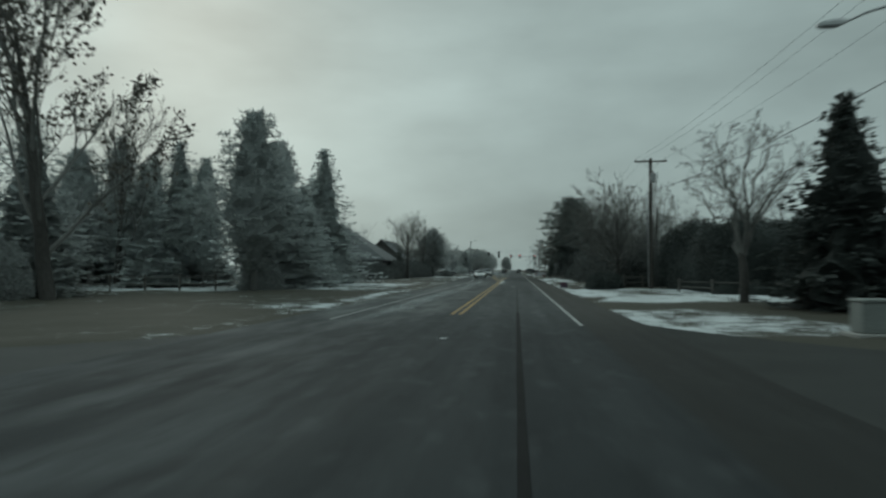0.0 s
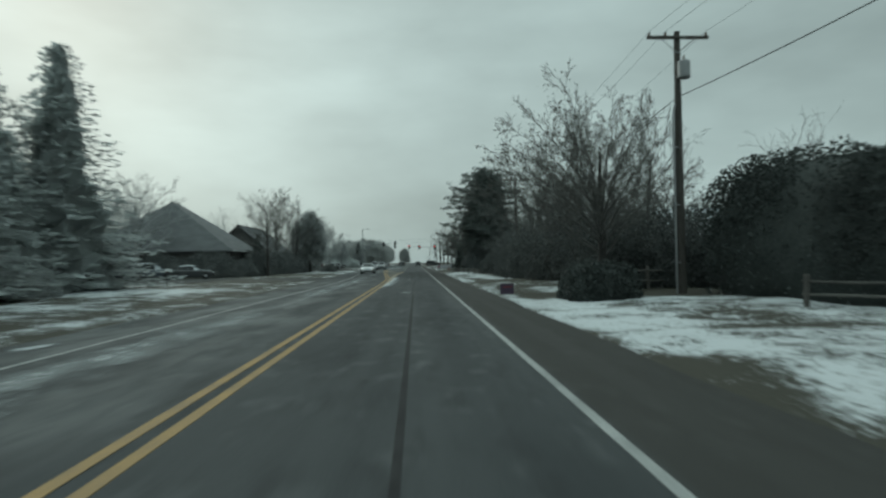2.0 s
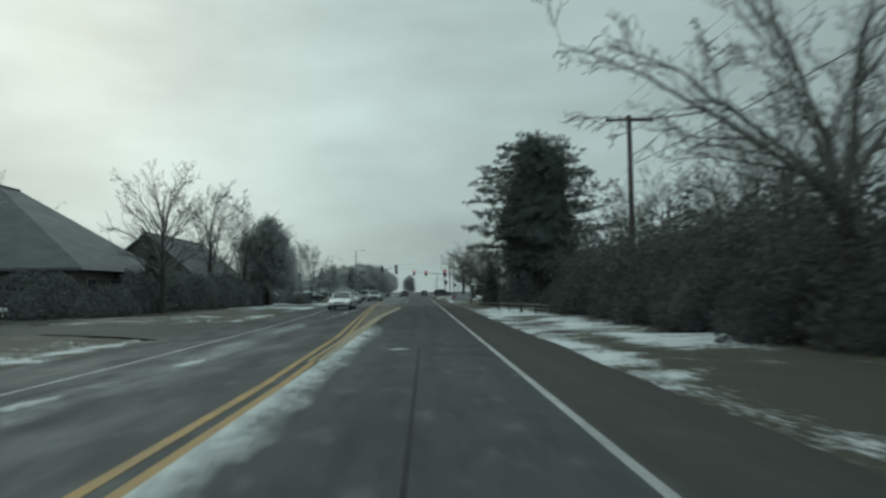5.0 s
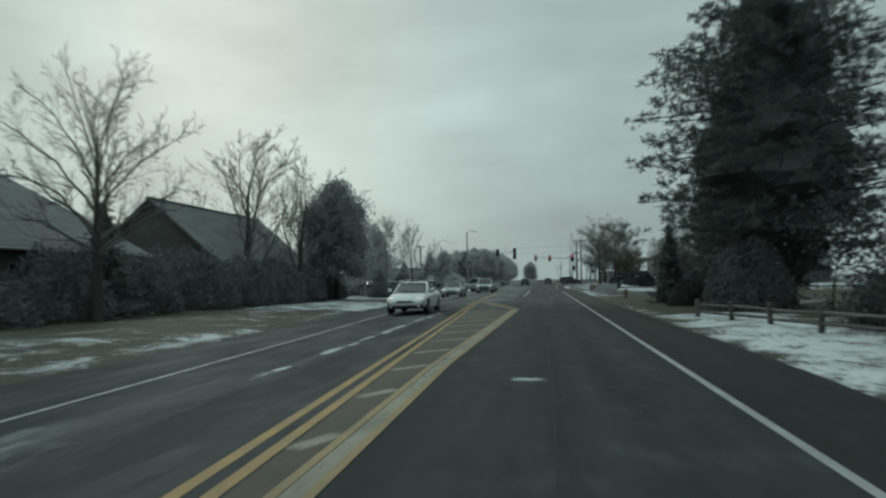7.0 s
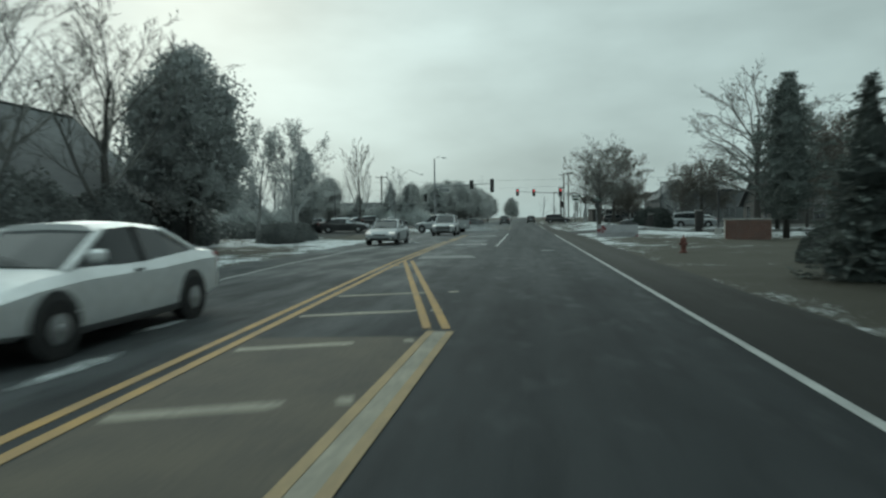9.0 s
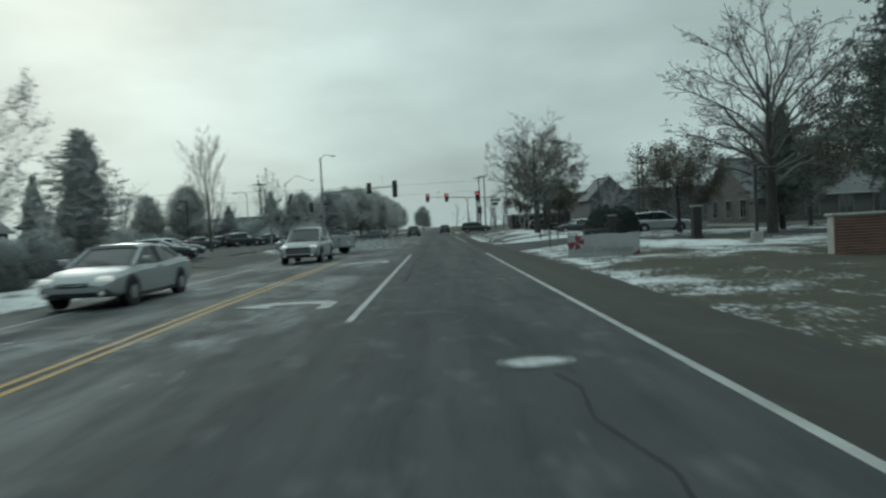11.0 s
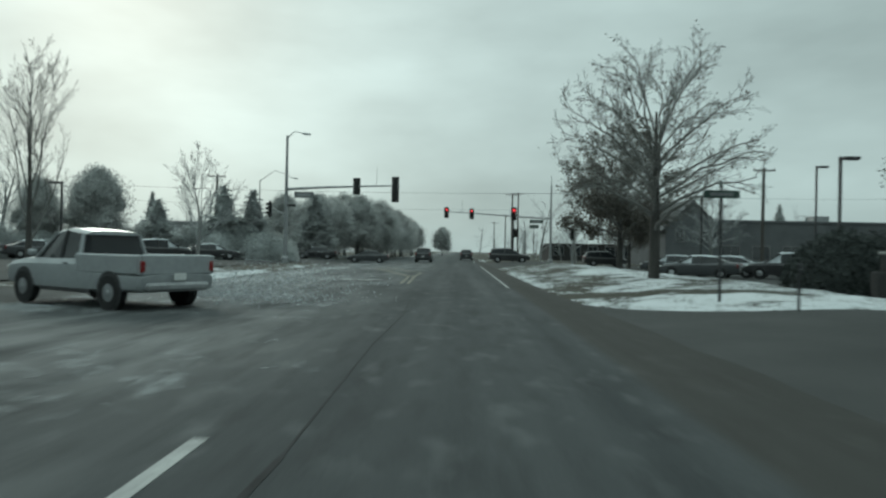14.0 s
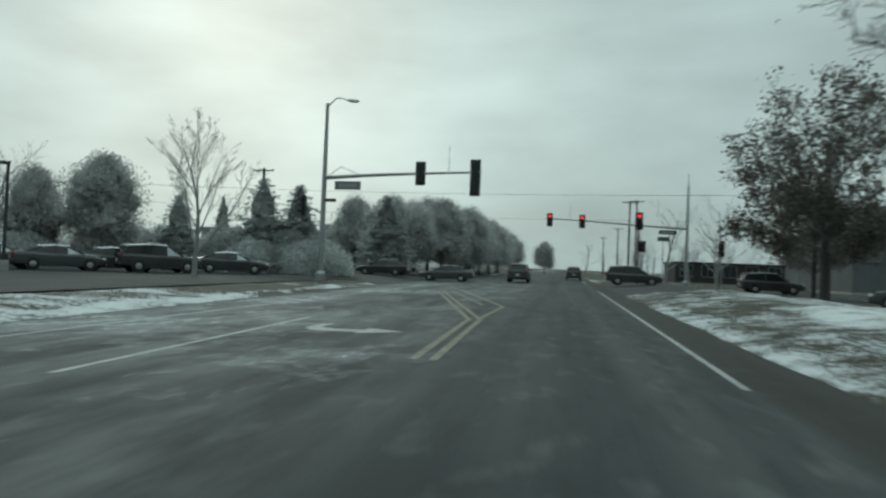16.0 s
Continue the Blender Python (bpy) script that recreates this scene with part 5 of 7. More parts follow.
conifer("pine", 1, 11.5, 127.0, 11.5, 60, label="dark pine behind a larger pine")
shrub(shrub_mesh(12, 1.5, 1.5, 2.7, 6000, 0.09, 2.1, 0.1), 7.9, 116.0, "tall rounded grey-brown bush beside a fence", 20, mat=M_BRUSH)
conifer("juniper", 0, 6.6, 125.5, 4.3, 10, wide=0.9, label="small dark evergreen at the verge")
for x, y, s, n in ((9.4, 105.5, 1.3, 0), (10.0, 124.5, 1.5, 1), (8.6, 127.5, 1.1, 0), (7.2, 121.5, 0.9, 0), (8.5, 131.0, 0.8, 0)):
    shrub(BUSH[n], x, y, "dark evergreen bush under pines", 30 * x, s)
BUSH_NEAR = shrub_mesh(5, 1.4, 1.3, 1.5, 4200, 0.07, 2.0, 0.28)
for i, (x, y, s) in enumerate(((10.6, 63.5, 1.2), (11.0, 66.5, 1.4), (10.4, 69.5, 1.2), (10.0, 73.0, 1.3), (9.6, 76.5, 1.2), (9.8, 80.5, 1.4), (9.6, 85.0, 1.3), (9.8, 89.5, 1.4), (9.8, 94.0, 1.3), (9.6, 98.5, 1.4), (9.4, 102.5, 1.2), (13.5, 59.5, 1.5), (16.5, 62.0, 1.7), (9.6, 60.2, 1.3), (11.2, 60.0, 1.5))):
    shrub(BUSH_NEAR, x, y, "shaggy dark bush at the foot of roadside brush", i * 77, s, mat=M_THICK)
# right, second stretch
conifer("pine", 1, 15.2, 153.0, 10.0, 30, label="dark pine behind a brick wall")
bare_tree("oak", 19.5, 171.0, 14.0, 35, wide=1.0, label="tall spreading leafless tree on a snowy lawn")
bare_tree("leafy2", 22.5, 163.5, 9.0, 80, label="low tree with withered leaves on a snowy lawn")
conifer("pine", 1, 23.5, 177.5, 8.6, 100, wide=1.25, label="dark pine beside a brown building")
bare_tree("leafy2", 28.0, 182.0, 7.6, 240, label="low tree with withered leaves beside a building")
bare_tree("leafy2", 17.2, 180.0, 7.0, 20, wide=1.0, label="small round tree keeping its withered leaves")
shrub(shrub_mesh(9, 2.3, 2.2, 2.35, 7000, 0.10, 2.3), 12.5, 181.5, "clipped dark dome-shaped evergreen bush", 0, 0.87)
bare_tree("oak", 7.9, 187.5, 10.2, 285, wide=1.0, label="spreading oak, few withered leaves, on a snowy verge")
bare_tree("lowoak", 13.0, 214.5, 12.0, 30, label="oak keeping its withered lower leaves")
bare_tree("leafy2", 17.5, 229.0, 7.5, 130, label="small tree keeping its withered leaves")
bare_tree("round2", 24.0, 224.0, 8.0, 60, haze=True)
for x, y in ((14.5, 246), (17.0, 258), (13.5, 272), (19, 285), (13, 300), (16, 322), (14, 350), (22, 300), (20, 335)):
    bare_tree("far" if y % 4 < 2 else "far2", x, y, 7.5 + (y * 7 % 5), y * 13, haze=True, label="far leafless tree in haze-pale colour", group="far trees")
# left of the road, first stretch
bare_tree("sparse", -20.8, 29.0, 15.5, 15, wide=1.15, label="tall tree with a few withered leaves")
conifer("spruce", 1, -25.6, 33.8, 9.8, 10, 2, 1.4)
conifer("pine", 0, -36.5, 53.0, 12.0, 110, 2, label="white pine behind a rail fence")
conifer("spruce", 0, -31.5, 54.5, 10.8, 130, 2, 1.4)
conifer("spruce", 2, -35.5, 63.0, 13.0, 100, 2, 1.55)
conifer("spruce", 0, -32.0, 61.5, 14.0, 70, 2, 1.55)
conifer("pine", 0, -17.6, 44.5, 12.6, 40, 2, label="white pine with an uneven crown")
conifer("spruce", 1, -18.5, 50.5, 11.2, 200, 2, 1.55)
conifer("pine", 1, -22.3, 62.5, 13.9, 30, 2, label="tall white pine behind a rail fence")
conifer("spruce", 0, -18.9, 65.3, 13.7, 150, 2, wide=1.5, label="tall pointed spruce behind a rail fence")
conifer("spruce", 0, -20.6, 57.0, 9.0, 90, 2, 1.55)
conifer("spruce", 1, -38.0, 61.5, 14.5, 20, 2, 1.55)
for i in range(9):
    bare_tree(("far", "far2")[i % 2], -31.0 - (i * 37 % 9), 28.0 + i * 5.2, 10.5 + (i * 7 % 4), i * 80, haze=True, label="leafless tree in a wood behind spruces", group="far trees")
for i in range(6):
    shrub(BUSH[i % 2], -41.0 + 2 * (i % 2), 36.0 + i * 6.5, "dark evergreen bush under conifers", i * 70, 2.0, mat=M_BRUSH)
conifer("spruce", 0, -19.0, 60.5, 8.0, 250, 2, 1.55)
conifer("pine", 1, -27.5, 57.5, 11.5, 80, 2, label="white pine with an uneven crown")
bare_tree("vase", -33.0, 53.0, 14.5, 10, label="tall leafless tree behind spruces")
bare_tree("round", -36.0, 38.0, 13.0, 70, label="tall leafless tree behind spruces")
for x, y, s in ((-21.5, 56, 1.4), (-17.5, 58.5, 1.2), (-34, 66, 1.7), (-30, 64, 1.5), (-24, 28, 1.7), (-17.8, 46.5, 1.1)):
    shrub(BUSH[int(s * 10) % 2], x, y, "dark evergreen bush under conifers", s * 200, s, mat=M_LEAF_HAZE)
conifer("spruce", 1, -21.0, 68.5, 11.0, 210, 2, 1.55)
conifer("spruce", 0, -17.6, 55.0, 8.6, 310, 2, 1.55)
# left, houses and trees behind a lawn
bare_tree("round2", -37.0, 108.0, 12.5, 30, haze=True)
bare_tree("round", -40.0, 125.0, 13.0, 60, haze=True)
bare_tree("vase", -21.8, 133.5, 11.2, 10, wide=1.45, label="tall leafless tree before a house")
bare_tree("vase2", -19.4, 138.5, 9.8, 120, wide=1.35, label="tall leafless tree before a house")
bare_tree("round", -18.4, 112.8, 11.4, 80, wide=0.8, label="spreading leafless tree on a snowy lawn")
conifer("juniper", 0, -20.4, 116.0, 5.4, 30, label="broad dark evergreen at a house corner")
bare_tree("far", -33, 150, 12, 80, haze=True)
bare_tree("round2", -31.0, 104.0, 12.5, 60, haze=True, label="leafless tree beside a house")
bare_tree("farleaf", -18.0, 143.5, 11.4, 0, wide=0.92, mats=(M_BARK, M_LEAF_HAZE, M_LEAF_HAZE), label="dense rounded tree keeping its withered leaves")
bare_tree("sparse", -16.1, 154.0, 7.1, 60, haze=True, label="tree with a few withered leaves")
bare_tree("sparse", -18.0, 152.3, 6.9, 200, haze=True, label="tree with a few withered leaves")
for x, y, s, n in ((-22.5, 106, 1.8, 1), (-20.8, 109, 1.7, 0), (-20.6, 113, 2.0, 1), (-20.9, 119, 2.0, 1), (-20.5, 124, 2.2, 1), (-20, 129, 2.1, 1), (-19.8, 134, 2.1, 1), (-19.5, 139, 1.9, 1), (-20, 146, 1.9, 1), (-22.6, 126.5, 2.3, 1), (-24.6, 127.6, 2.4, 1), (-26.8, 127.2, 2.4, 1), (-29.0, 126.8, 2.3, 1), (-15.5, 150, 1.1, 0), (-15.8, 154, 1.0, 0)):
    shrub(BUSH[n], x, y, "dull evergreen foundation bush before a house", x * 31, s * 0.8, mat=M_BRUSH)
for i in range(7):
    shrub(BUSH[i % 2], -36.0 + i * 2.3, 105.6 + (i % 3) * 0.4, "dull evergreen foundation bush before a house", i * 66, 1.5, mat=M_BRUSH)
# left, car parks
conifer("pine", 1, -20.8, 170.0, 8.0, 20, True, 1.3, label="dark pine beside a car park")
for x, y, s in ((-21.5, 160, 1.0), (-24, 161, 1.1), (-26.5, 162, 1.0), (-19.3, 162.5, 0.8)):
    shrub(BUSH[0], x, y, "low dark bush beside a car park", s * 300, s, mat=M_BRUSH, sz=s * 0.8)
bare_tree("vase", -20.8, 191.0, 9.4, 45, wide=0.8, label="slender leafless tree at a car park")
bare_tree("vase2", -20.2, 210.0, 7.7, 10, haze=True, wide=0.95, label="leafless tree at a snowy car park")
bare_tree("farleaf", -33.6, 220.0, 9.2, 70, haze=True, label="rounded tree keeping its withered leaves")
bare_tree("farleaf2", -38.5, 219.0, 8.0, 20, haze=True)
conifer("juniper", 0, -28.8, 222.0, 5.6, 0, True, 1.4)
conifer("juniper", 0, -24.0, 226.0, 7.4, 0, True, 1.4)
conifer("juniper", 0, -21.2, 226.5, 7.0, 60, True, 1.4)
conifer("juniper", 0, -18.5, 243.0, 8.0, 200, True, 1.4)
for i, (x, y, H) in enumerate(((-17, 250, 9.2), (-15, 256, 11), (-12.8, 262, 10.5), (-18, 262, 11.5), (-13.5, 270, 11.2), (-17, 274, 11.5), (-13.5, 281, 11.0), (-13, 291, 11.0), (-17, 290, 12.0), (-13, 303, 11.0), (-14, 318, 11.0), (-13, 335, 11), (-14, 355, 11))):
    bare_tree(("farleaf2", "farleaf")[i % 2], x, y, H * 0.93, i * 47, haze=True, wide=1.1, label="rounded haze-pale tree in a roadside belt", group="far trees")
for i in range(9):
    shrub(BUSH[i % 2], -37.5 + 2.3 * i, 224.0 + (i * 5 % 3) * 0.7, "haze-pale bush along a car park edge", i * 50, 1.75, mat=M_NEEDLE_HAZE)
bare_tree("farleaf", -5.2, 352.0, 9.2, 0, haze=True, label="far rounded tree in haze-pale colour", group="far trees")
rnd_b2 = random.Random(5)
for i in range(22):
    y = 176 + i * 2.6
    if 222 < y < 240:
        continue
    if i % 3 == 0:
        conifer("far", i % 2, -40 - rnd_b2.uniform(0, 5), y, rnd_b2.uniform(6, 9), i * 61, True, 1.4, "haze-pale spruce behind a car park")
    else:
        bare_tree(("far", "far2")[i % 2], -39 - rnd_b2.uniform(0, 7), y, rnd_b2.uniform(6.5, 10), i * 67, haze=True, label="leafless tree behind a car park", group="far trees")
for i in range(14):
    shrub(BUSH[i % 2], -37.0 - rnd_b2.uniform(0, 3), 178 + i * 3.2, "dark bush along a car park edge", i * 50, 1.5, mat=M_NEEDLE_HAZE)
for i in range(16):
    bare_tree(("farleaf", "farleaf2")[i % 2], -15.0 - rnd_b2.uniform(0, 12), 247 + i * 5.0, rnd_b2.uniform(8.5, 11.0), i * 71, haze=True, wide=1.15, label="rounded haze-pale tree in a roadside belt", group="far trees")
for i in range(9):
    bare_tree(("far", "far2")[i % 2], -38 + rnd_b2.uniform(-5, 5), 88 + i * 9, rnd_b2.uniform(9, 12), i * 67, haze=True, label="leafless tree behind houses", group="far trees")
# woods behind, all round
rnd_far = random.Random(77)
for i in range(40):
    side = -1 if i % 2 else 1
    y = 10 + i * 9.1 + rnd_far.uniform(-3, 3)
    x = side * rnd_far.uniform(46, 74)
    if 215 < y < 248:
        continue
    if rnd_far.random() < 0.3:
        conifer("far", i % 2, x, y, rnd_far.uniform(9, 13), i * 33, True, 1.2, "haze-pale spruce in a distant wood")
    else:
        bare_tree(("far", "far2")[i % 2], x, y, rnd_far.uniform(9, 13.5), i * 51, haze=True, label="distant leafless tree in haze-pale colour", group="far trees")
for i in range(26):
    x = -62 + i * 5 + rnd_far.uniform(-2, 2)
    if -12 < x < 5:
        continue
    bare_tree(("far", "far2")[i % 2], x, rnd_far.uniform(375, 420), rnd_far.uniform(8, 12), i * 41, haze=True, label="distant leafless tree in haze-pale colour", group="far trees")


# ---- houses ----
def wall_with_window(house, x, z, w, hgt, face, glass=M_GLASS):
    """A framed window on a wall: face is the pose of the wall's plane (x along it, y out, z up)."""
    win = thing_part("window", house, face @ pose(x, 0, z))
    for sx in (-1, 1):
        part("window_frame", Geo().box(0.09, 0.10, hgt + 0.18, pose(sx * (w / 2 + 0.045), 0.03, -0.09), 0.01), M_DULLTRIM, win)
    part("window_sill", Geo().box(w + 0.3, 0.16, 0.08, pose(0, 0.05, -0.17), 0.015), M_DULLTRIM, win)
    part("lintel", Geo().box(w + 0.18, 0.10, 0.1, pose(0, 0.03, hgt + 0.005), 0.01), M_DULLTRIM, win)
    part("pane", Geo().box(w, 0.03, hgt, pose(0, 0.012, 0), 0.004), glass, win)
    part("glazing_bar", Geo().box(0.04, 0.03, hgt, pose(0, 0.04, 0), 0.008), M_DULLTRIM, win)


def thing_part(name, parent, m):
    """A part with pieces of its own: a small plate that carries them."""
    ob = part(name, Geo().box(0.3, 0.02, 0.3, pose(0, -0.06, 0.2), 0.005), M_PLASTIC, parent)
    ob.matrix_basis = m
    return ob


def house(x, y, rz, w, d, eave, ridge, wall_mat, label, hip=0.0, windows=(), chimney=False, roof_mat=M_SHINGLE, over=0.5, snow=False):
    """A house: w along its ridge, d across it; hip: how far the ridge is drawn in at its ends."""
    ob = thing("house", at(x, y, rz, dz=-0.25), label, "house")
    g = Geo().box(w, d, eave, None, 0.03)
    if hip < 0.1:
        for s in (-1, 1):
            g.add([(s * w / 2, -d / 2, eave), (s * w / 2, d / 2, eave), (s * w / 2, 0, ridge - 0.1), (s * (w / 2 - 0.25), -d / 2, eave), (s * (w / 2 - 0.25), d / 2, eave), (s * (w / 2 - 0.25), 0, ridge - 0.1)],
                  [(0, 1, 2), (5, 4, 3), (0, 2, 5, 3), (1, 4, 5, 2)])
    part("wall", g, wall_mat, ob)
    part("plinth", Geo().box(w + 0.1, d + 0.1, 0.5, None, 0.03), M_STONE, ob)
    slope = (ridge - eave) / (d / 2)
    ez = eave - slope * over
    for s in (-1, 1):
        e = w / 2 + over
        top = w / 2 + (over if hip < 0.1 else -hip)
        a = [(-e, s * (d / 2 + over), ez), (e, s * (d / 2 + over), ez), (top, 0, ridge), (-top, 0, ridge)]
        v = a + [(p[0], p[1], p[2] + 0.18) for p in a]
        f = [(0, 1, 2, 3), (7, 6, 5, 4), (0, 4, 5, 1), (1, 5, 6, 2), (2, 6, 7, 3), (3, 7, 4, 0)]
        part("roof", Geo().add(v, f if s > 0 else [q[::-1] for q in f]), roof_mat, ob)
        part("gutter", Geo().tube([(-e, s * (d / 2 + over + 0.06), ez + 0.06), (e, s * (d / 2 + over + 0.06), ez + 0.06)], 0.07, 8), M_GREYWALL, ob)
        if hip >= 0.1:
            a = [(s * e, -(d / 2 + over), ez), (s * e, d / 2 + over, ez), (s * top, 0, ridge)]
            v = a + [(p[0], p[1], p[2] + 0.18) for p in a]
            f = [(0, 1, 2), (5, 4, 3), (0, 3, 4, 1), (1, 4, 5, 2), (2, 5, 3, 0)]
            part("roof", Geo().add(v, f if s < 0 else [q[::-1] for q in f]), roof_mat, ob)
    part("ridge_cap", Geo().box(w + (2 * over if hip < 0.1 else -2 * hip) + 0.1, 0.3, 0.12, pose(0, 0, ridge + 0.12), 0.04), roof_mat, ob)
    faces = {"s": pose(0, -d / 2, 0, 0, 0, 180), "n": pose(0, d / 2, 0), "e": pose(w / 2, 0, 0, 0, 0, -90), "w": pose(-w / 2, 0, 0, 0, 0, 90)}
    for side, wx, wz, ww, wh in windows:
        wall_with_window(ob, wx, wz, ww, wh, faces[side])
    if chimney:
        stack = part("chimney", Geo().box(0.9, 0.7, 2.6, pose(w * 0.2, d * 0.15, ridge - 1.4), 0.03), M_BRICK, ob)
        part("chimney_cap", Geo().box(1.05, 0.85, 0.12, pose(w * 0.2, d * 0.15, ridge + 1.2), 0.03), M_STONE, stack)
    return ob


row = lambda side, n, span, z, ww, wh: tuple((side, -span / 2 + span * i / (n - 1), z, ww, wh) for i in range(n))
house(-30.2, 114.0, 90, 13.0, 17.0, 3.6, 9.5, M_BROWNWALL, "large brown house with a grey hipped roof", 5.2, row("s", 4, 9.5, 1.2, 1.1, 1.5) + row("w", 4, 9, 1.2, 1.2, 1.5))
house(-26.3, 137.4, 90, 16.5, 10.0, 3.2, 7.5, M_BROWNWALL, "long brown house with a grey gabled roof", 0.0, row("s", 5, 14, 1.1, 1.2, 1.4) + row("w", 2, 4, 1.1, 1.2, 1.4))
house(24.0, 76.0, 0, 13.0, 8.0, 2.9, 5.0, M_GREYWALL, "low pale house with a snowy roof behind trees", 0.0, row("s", 4, 9, 1.0, 1.2, 1.2), roof_mat=M_SNOW)
house(33.6, 194.0, 0, 13.0, 10.0, 3.0, 6.4, M_BROWNWALL, "brown building with gabled roof behind bare trees", 0.0, row("s", 4, 9, 1.1, 1.2, 1.5) + row("w", 3, 6, 1.1, 1.1, 1.5))
house(28.6, 247.5, 90, 10.0, 6.5, 5.2, 8.4, M_SLATEWALL, "grey gabled building beyond a car park", 0.0, row("w", 2, 3, 3.5, 1.0, 1.4) + row("s", 3, 6, 1.2, 1.1, 1.5))
house(-52.0, 196.0, 90, 14.0, 11.0, 3.4, 7.5, M_BROWNWALL, "brown house with a grey roof behind a car park", 0.0, row("s", 4, 10, 1.2, 1.2, 1.4))
house(-38.0, 166.0, 0, 16.0, 9.0, 3.6, 4.6, M_BROWNWALL, "low grey-brown office building behind trees", 2.0, row("s", 6, 13, 1.1, 1.4, 1.4) + row("e", 3, 6, 1.1, 1.2, 1.4))

# cupola on the tan building
cup = thing("cupola", at(30.2, 194.0, dz=6.0), "dull grey open bell cupola on a roof ridge", "cupola")
part("base", Geo().box(2.4, 2.4, 0.9, None, 0.03), M_TRIM, cup)
for sx in (-1, 1):
    for sy in (-1, 1):
        part("post", Geo().box(0.22, 0.22, 1.5, pose(sx * 0.95, sy * 0.95, 0.9), 0.02), M_TRIM, cup)
part("cupola_roof", Geo().loft([[(-1.4, -1.4, 2.4), (1.4, -1.4, 2.4), (1.4, 1.4, 2.4), (-1.4, 1.4, 2.4)], [(-0.7, -0.7, 3.0), (0.7, -0.7, 3.0), (0.7, 0.7, 3.0), (-0.7, 0.7, 3.0)], [(-0.08, -0.08, 3.9), (0.08, -0.08, 3.9), (0.08, 0.08, 3.9), (-0.08, 0.08, 3.9)]]), M_GREYWALL, cup)


# flat-roofed buildings
def flat_building(x, y, w, d, hgt, mat, label, n):
    ob = thing("building", at(x, y, dz=-0.2), label, "building")
    part("wall", Geo().box(w, d, hgt, None, 0.04), mat, ob)
    part("parapet", Geo().box(w + 0.3, d + 0.3, 0.35, pose(0, 0, hgt - 0.25), 0.04), mat, ob)
    part("roof_unit", Geo().box(2.2, 1.8, 1.1, pose(w * 0.2, 0, hgt + 0.1), 0.05), M_STEEL, ob)
    for i in range(n):
        wall_with_window(ob, -w / 2 + w * (i + 0.5) / n, 1.3, w / n * 0.55, 1.7, pose(0, -d / 2, 0, 0, 0, 180))
    return ob


flat_building(44.0, 256.0, 36.0, 14.0, 6.4, M_SLATEWALL, "long slate-grey flat-roofed building beyond a car park", 9)
flat_building(30.0, 292.0, 26.0, 12.0, 3.4, M_DARKBRICK, "low dark brick building past the crossing", 8)
flat_building(-36.0, 262.0, 22.0, 12.0, 5.0, M_GREYWALL, "low pale building behind haze-pale trees", 6)


# ---- vehicles ----
def wheel(car, x, y, r, w):
    tyre = part("wheel", Geo().lathe([(r * 0.62, -w / 2), (r * 0.93, -w / 2), (r, -w * 0.34), (r, w * 0.34), (r * 0.93, w / 2), (r * 0.62, w / 2)], 22, pose(0, 0, 0, 0, 90, 0)), M_RUBBER, car, smooth=False)
    tyre.matrix_basis = pose(x, y, r)
    s = 1 if x > 0 else -1
    part("rim", Geo().lathe([(r * 0.60, 0.0), (r * 0.64, 0.02), (r * 0.5, 0.03), (r * 0.16, 0.045), (r * 0.12, 0.06)], 16, pose(s * (w / 2 - 0.03), 0, 0, 0, 90 * s, 0)), M_RIM, tyre)


def ring(y, z0, z1, hw, tuck=0.86):
    """One cross-section of a car's body, seen along its length."""
    m1, m2 = z0 + (z1 - z0) * 0.35, z0 + (z1 - z0) * 0.8
    half = [(0.0, z0), (hw * 0.8, z0), (hw * 0.97, z0 + 0.07), (hw, m1), (hw * 0.985, m2), (hw * tuck + 0.02, z1 - 0.02), (hw * tuck * 0.75, z1 + 0.012), (0.0, z1 + 0.02)]
    return [(px, y, pz) for px, pz in half] + [(-px, y, pz) for px, pz in half[-2:0:-1]]


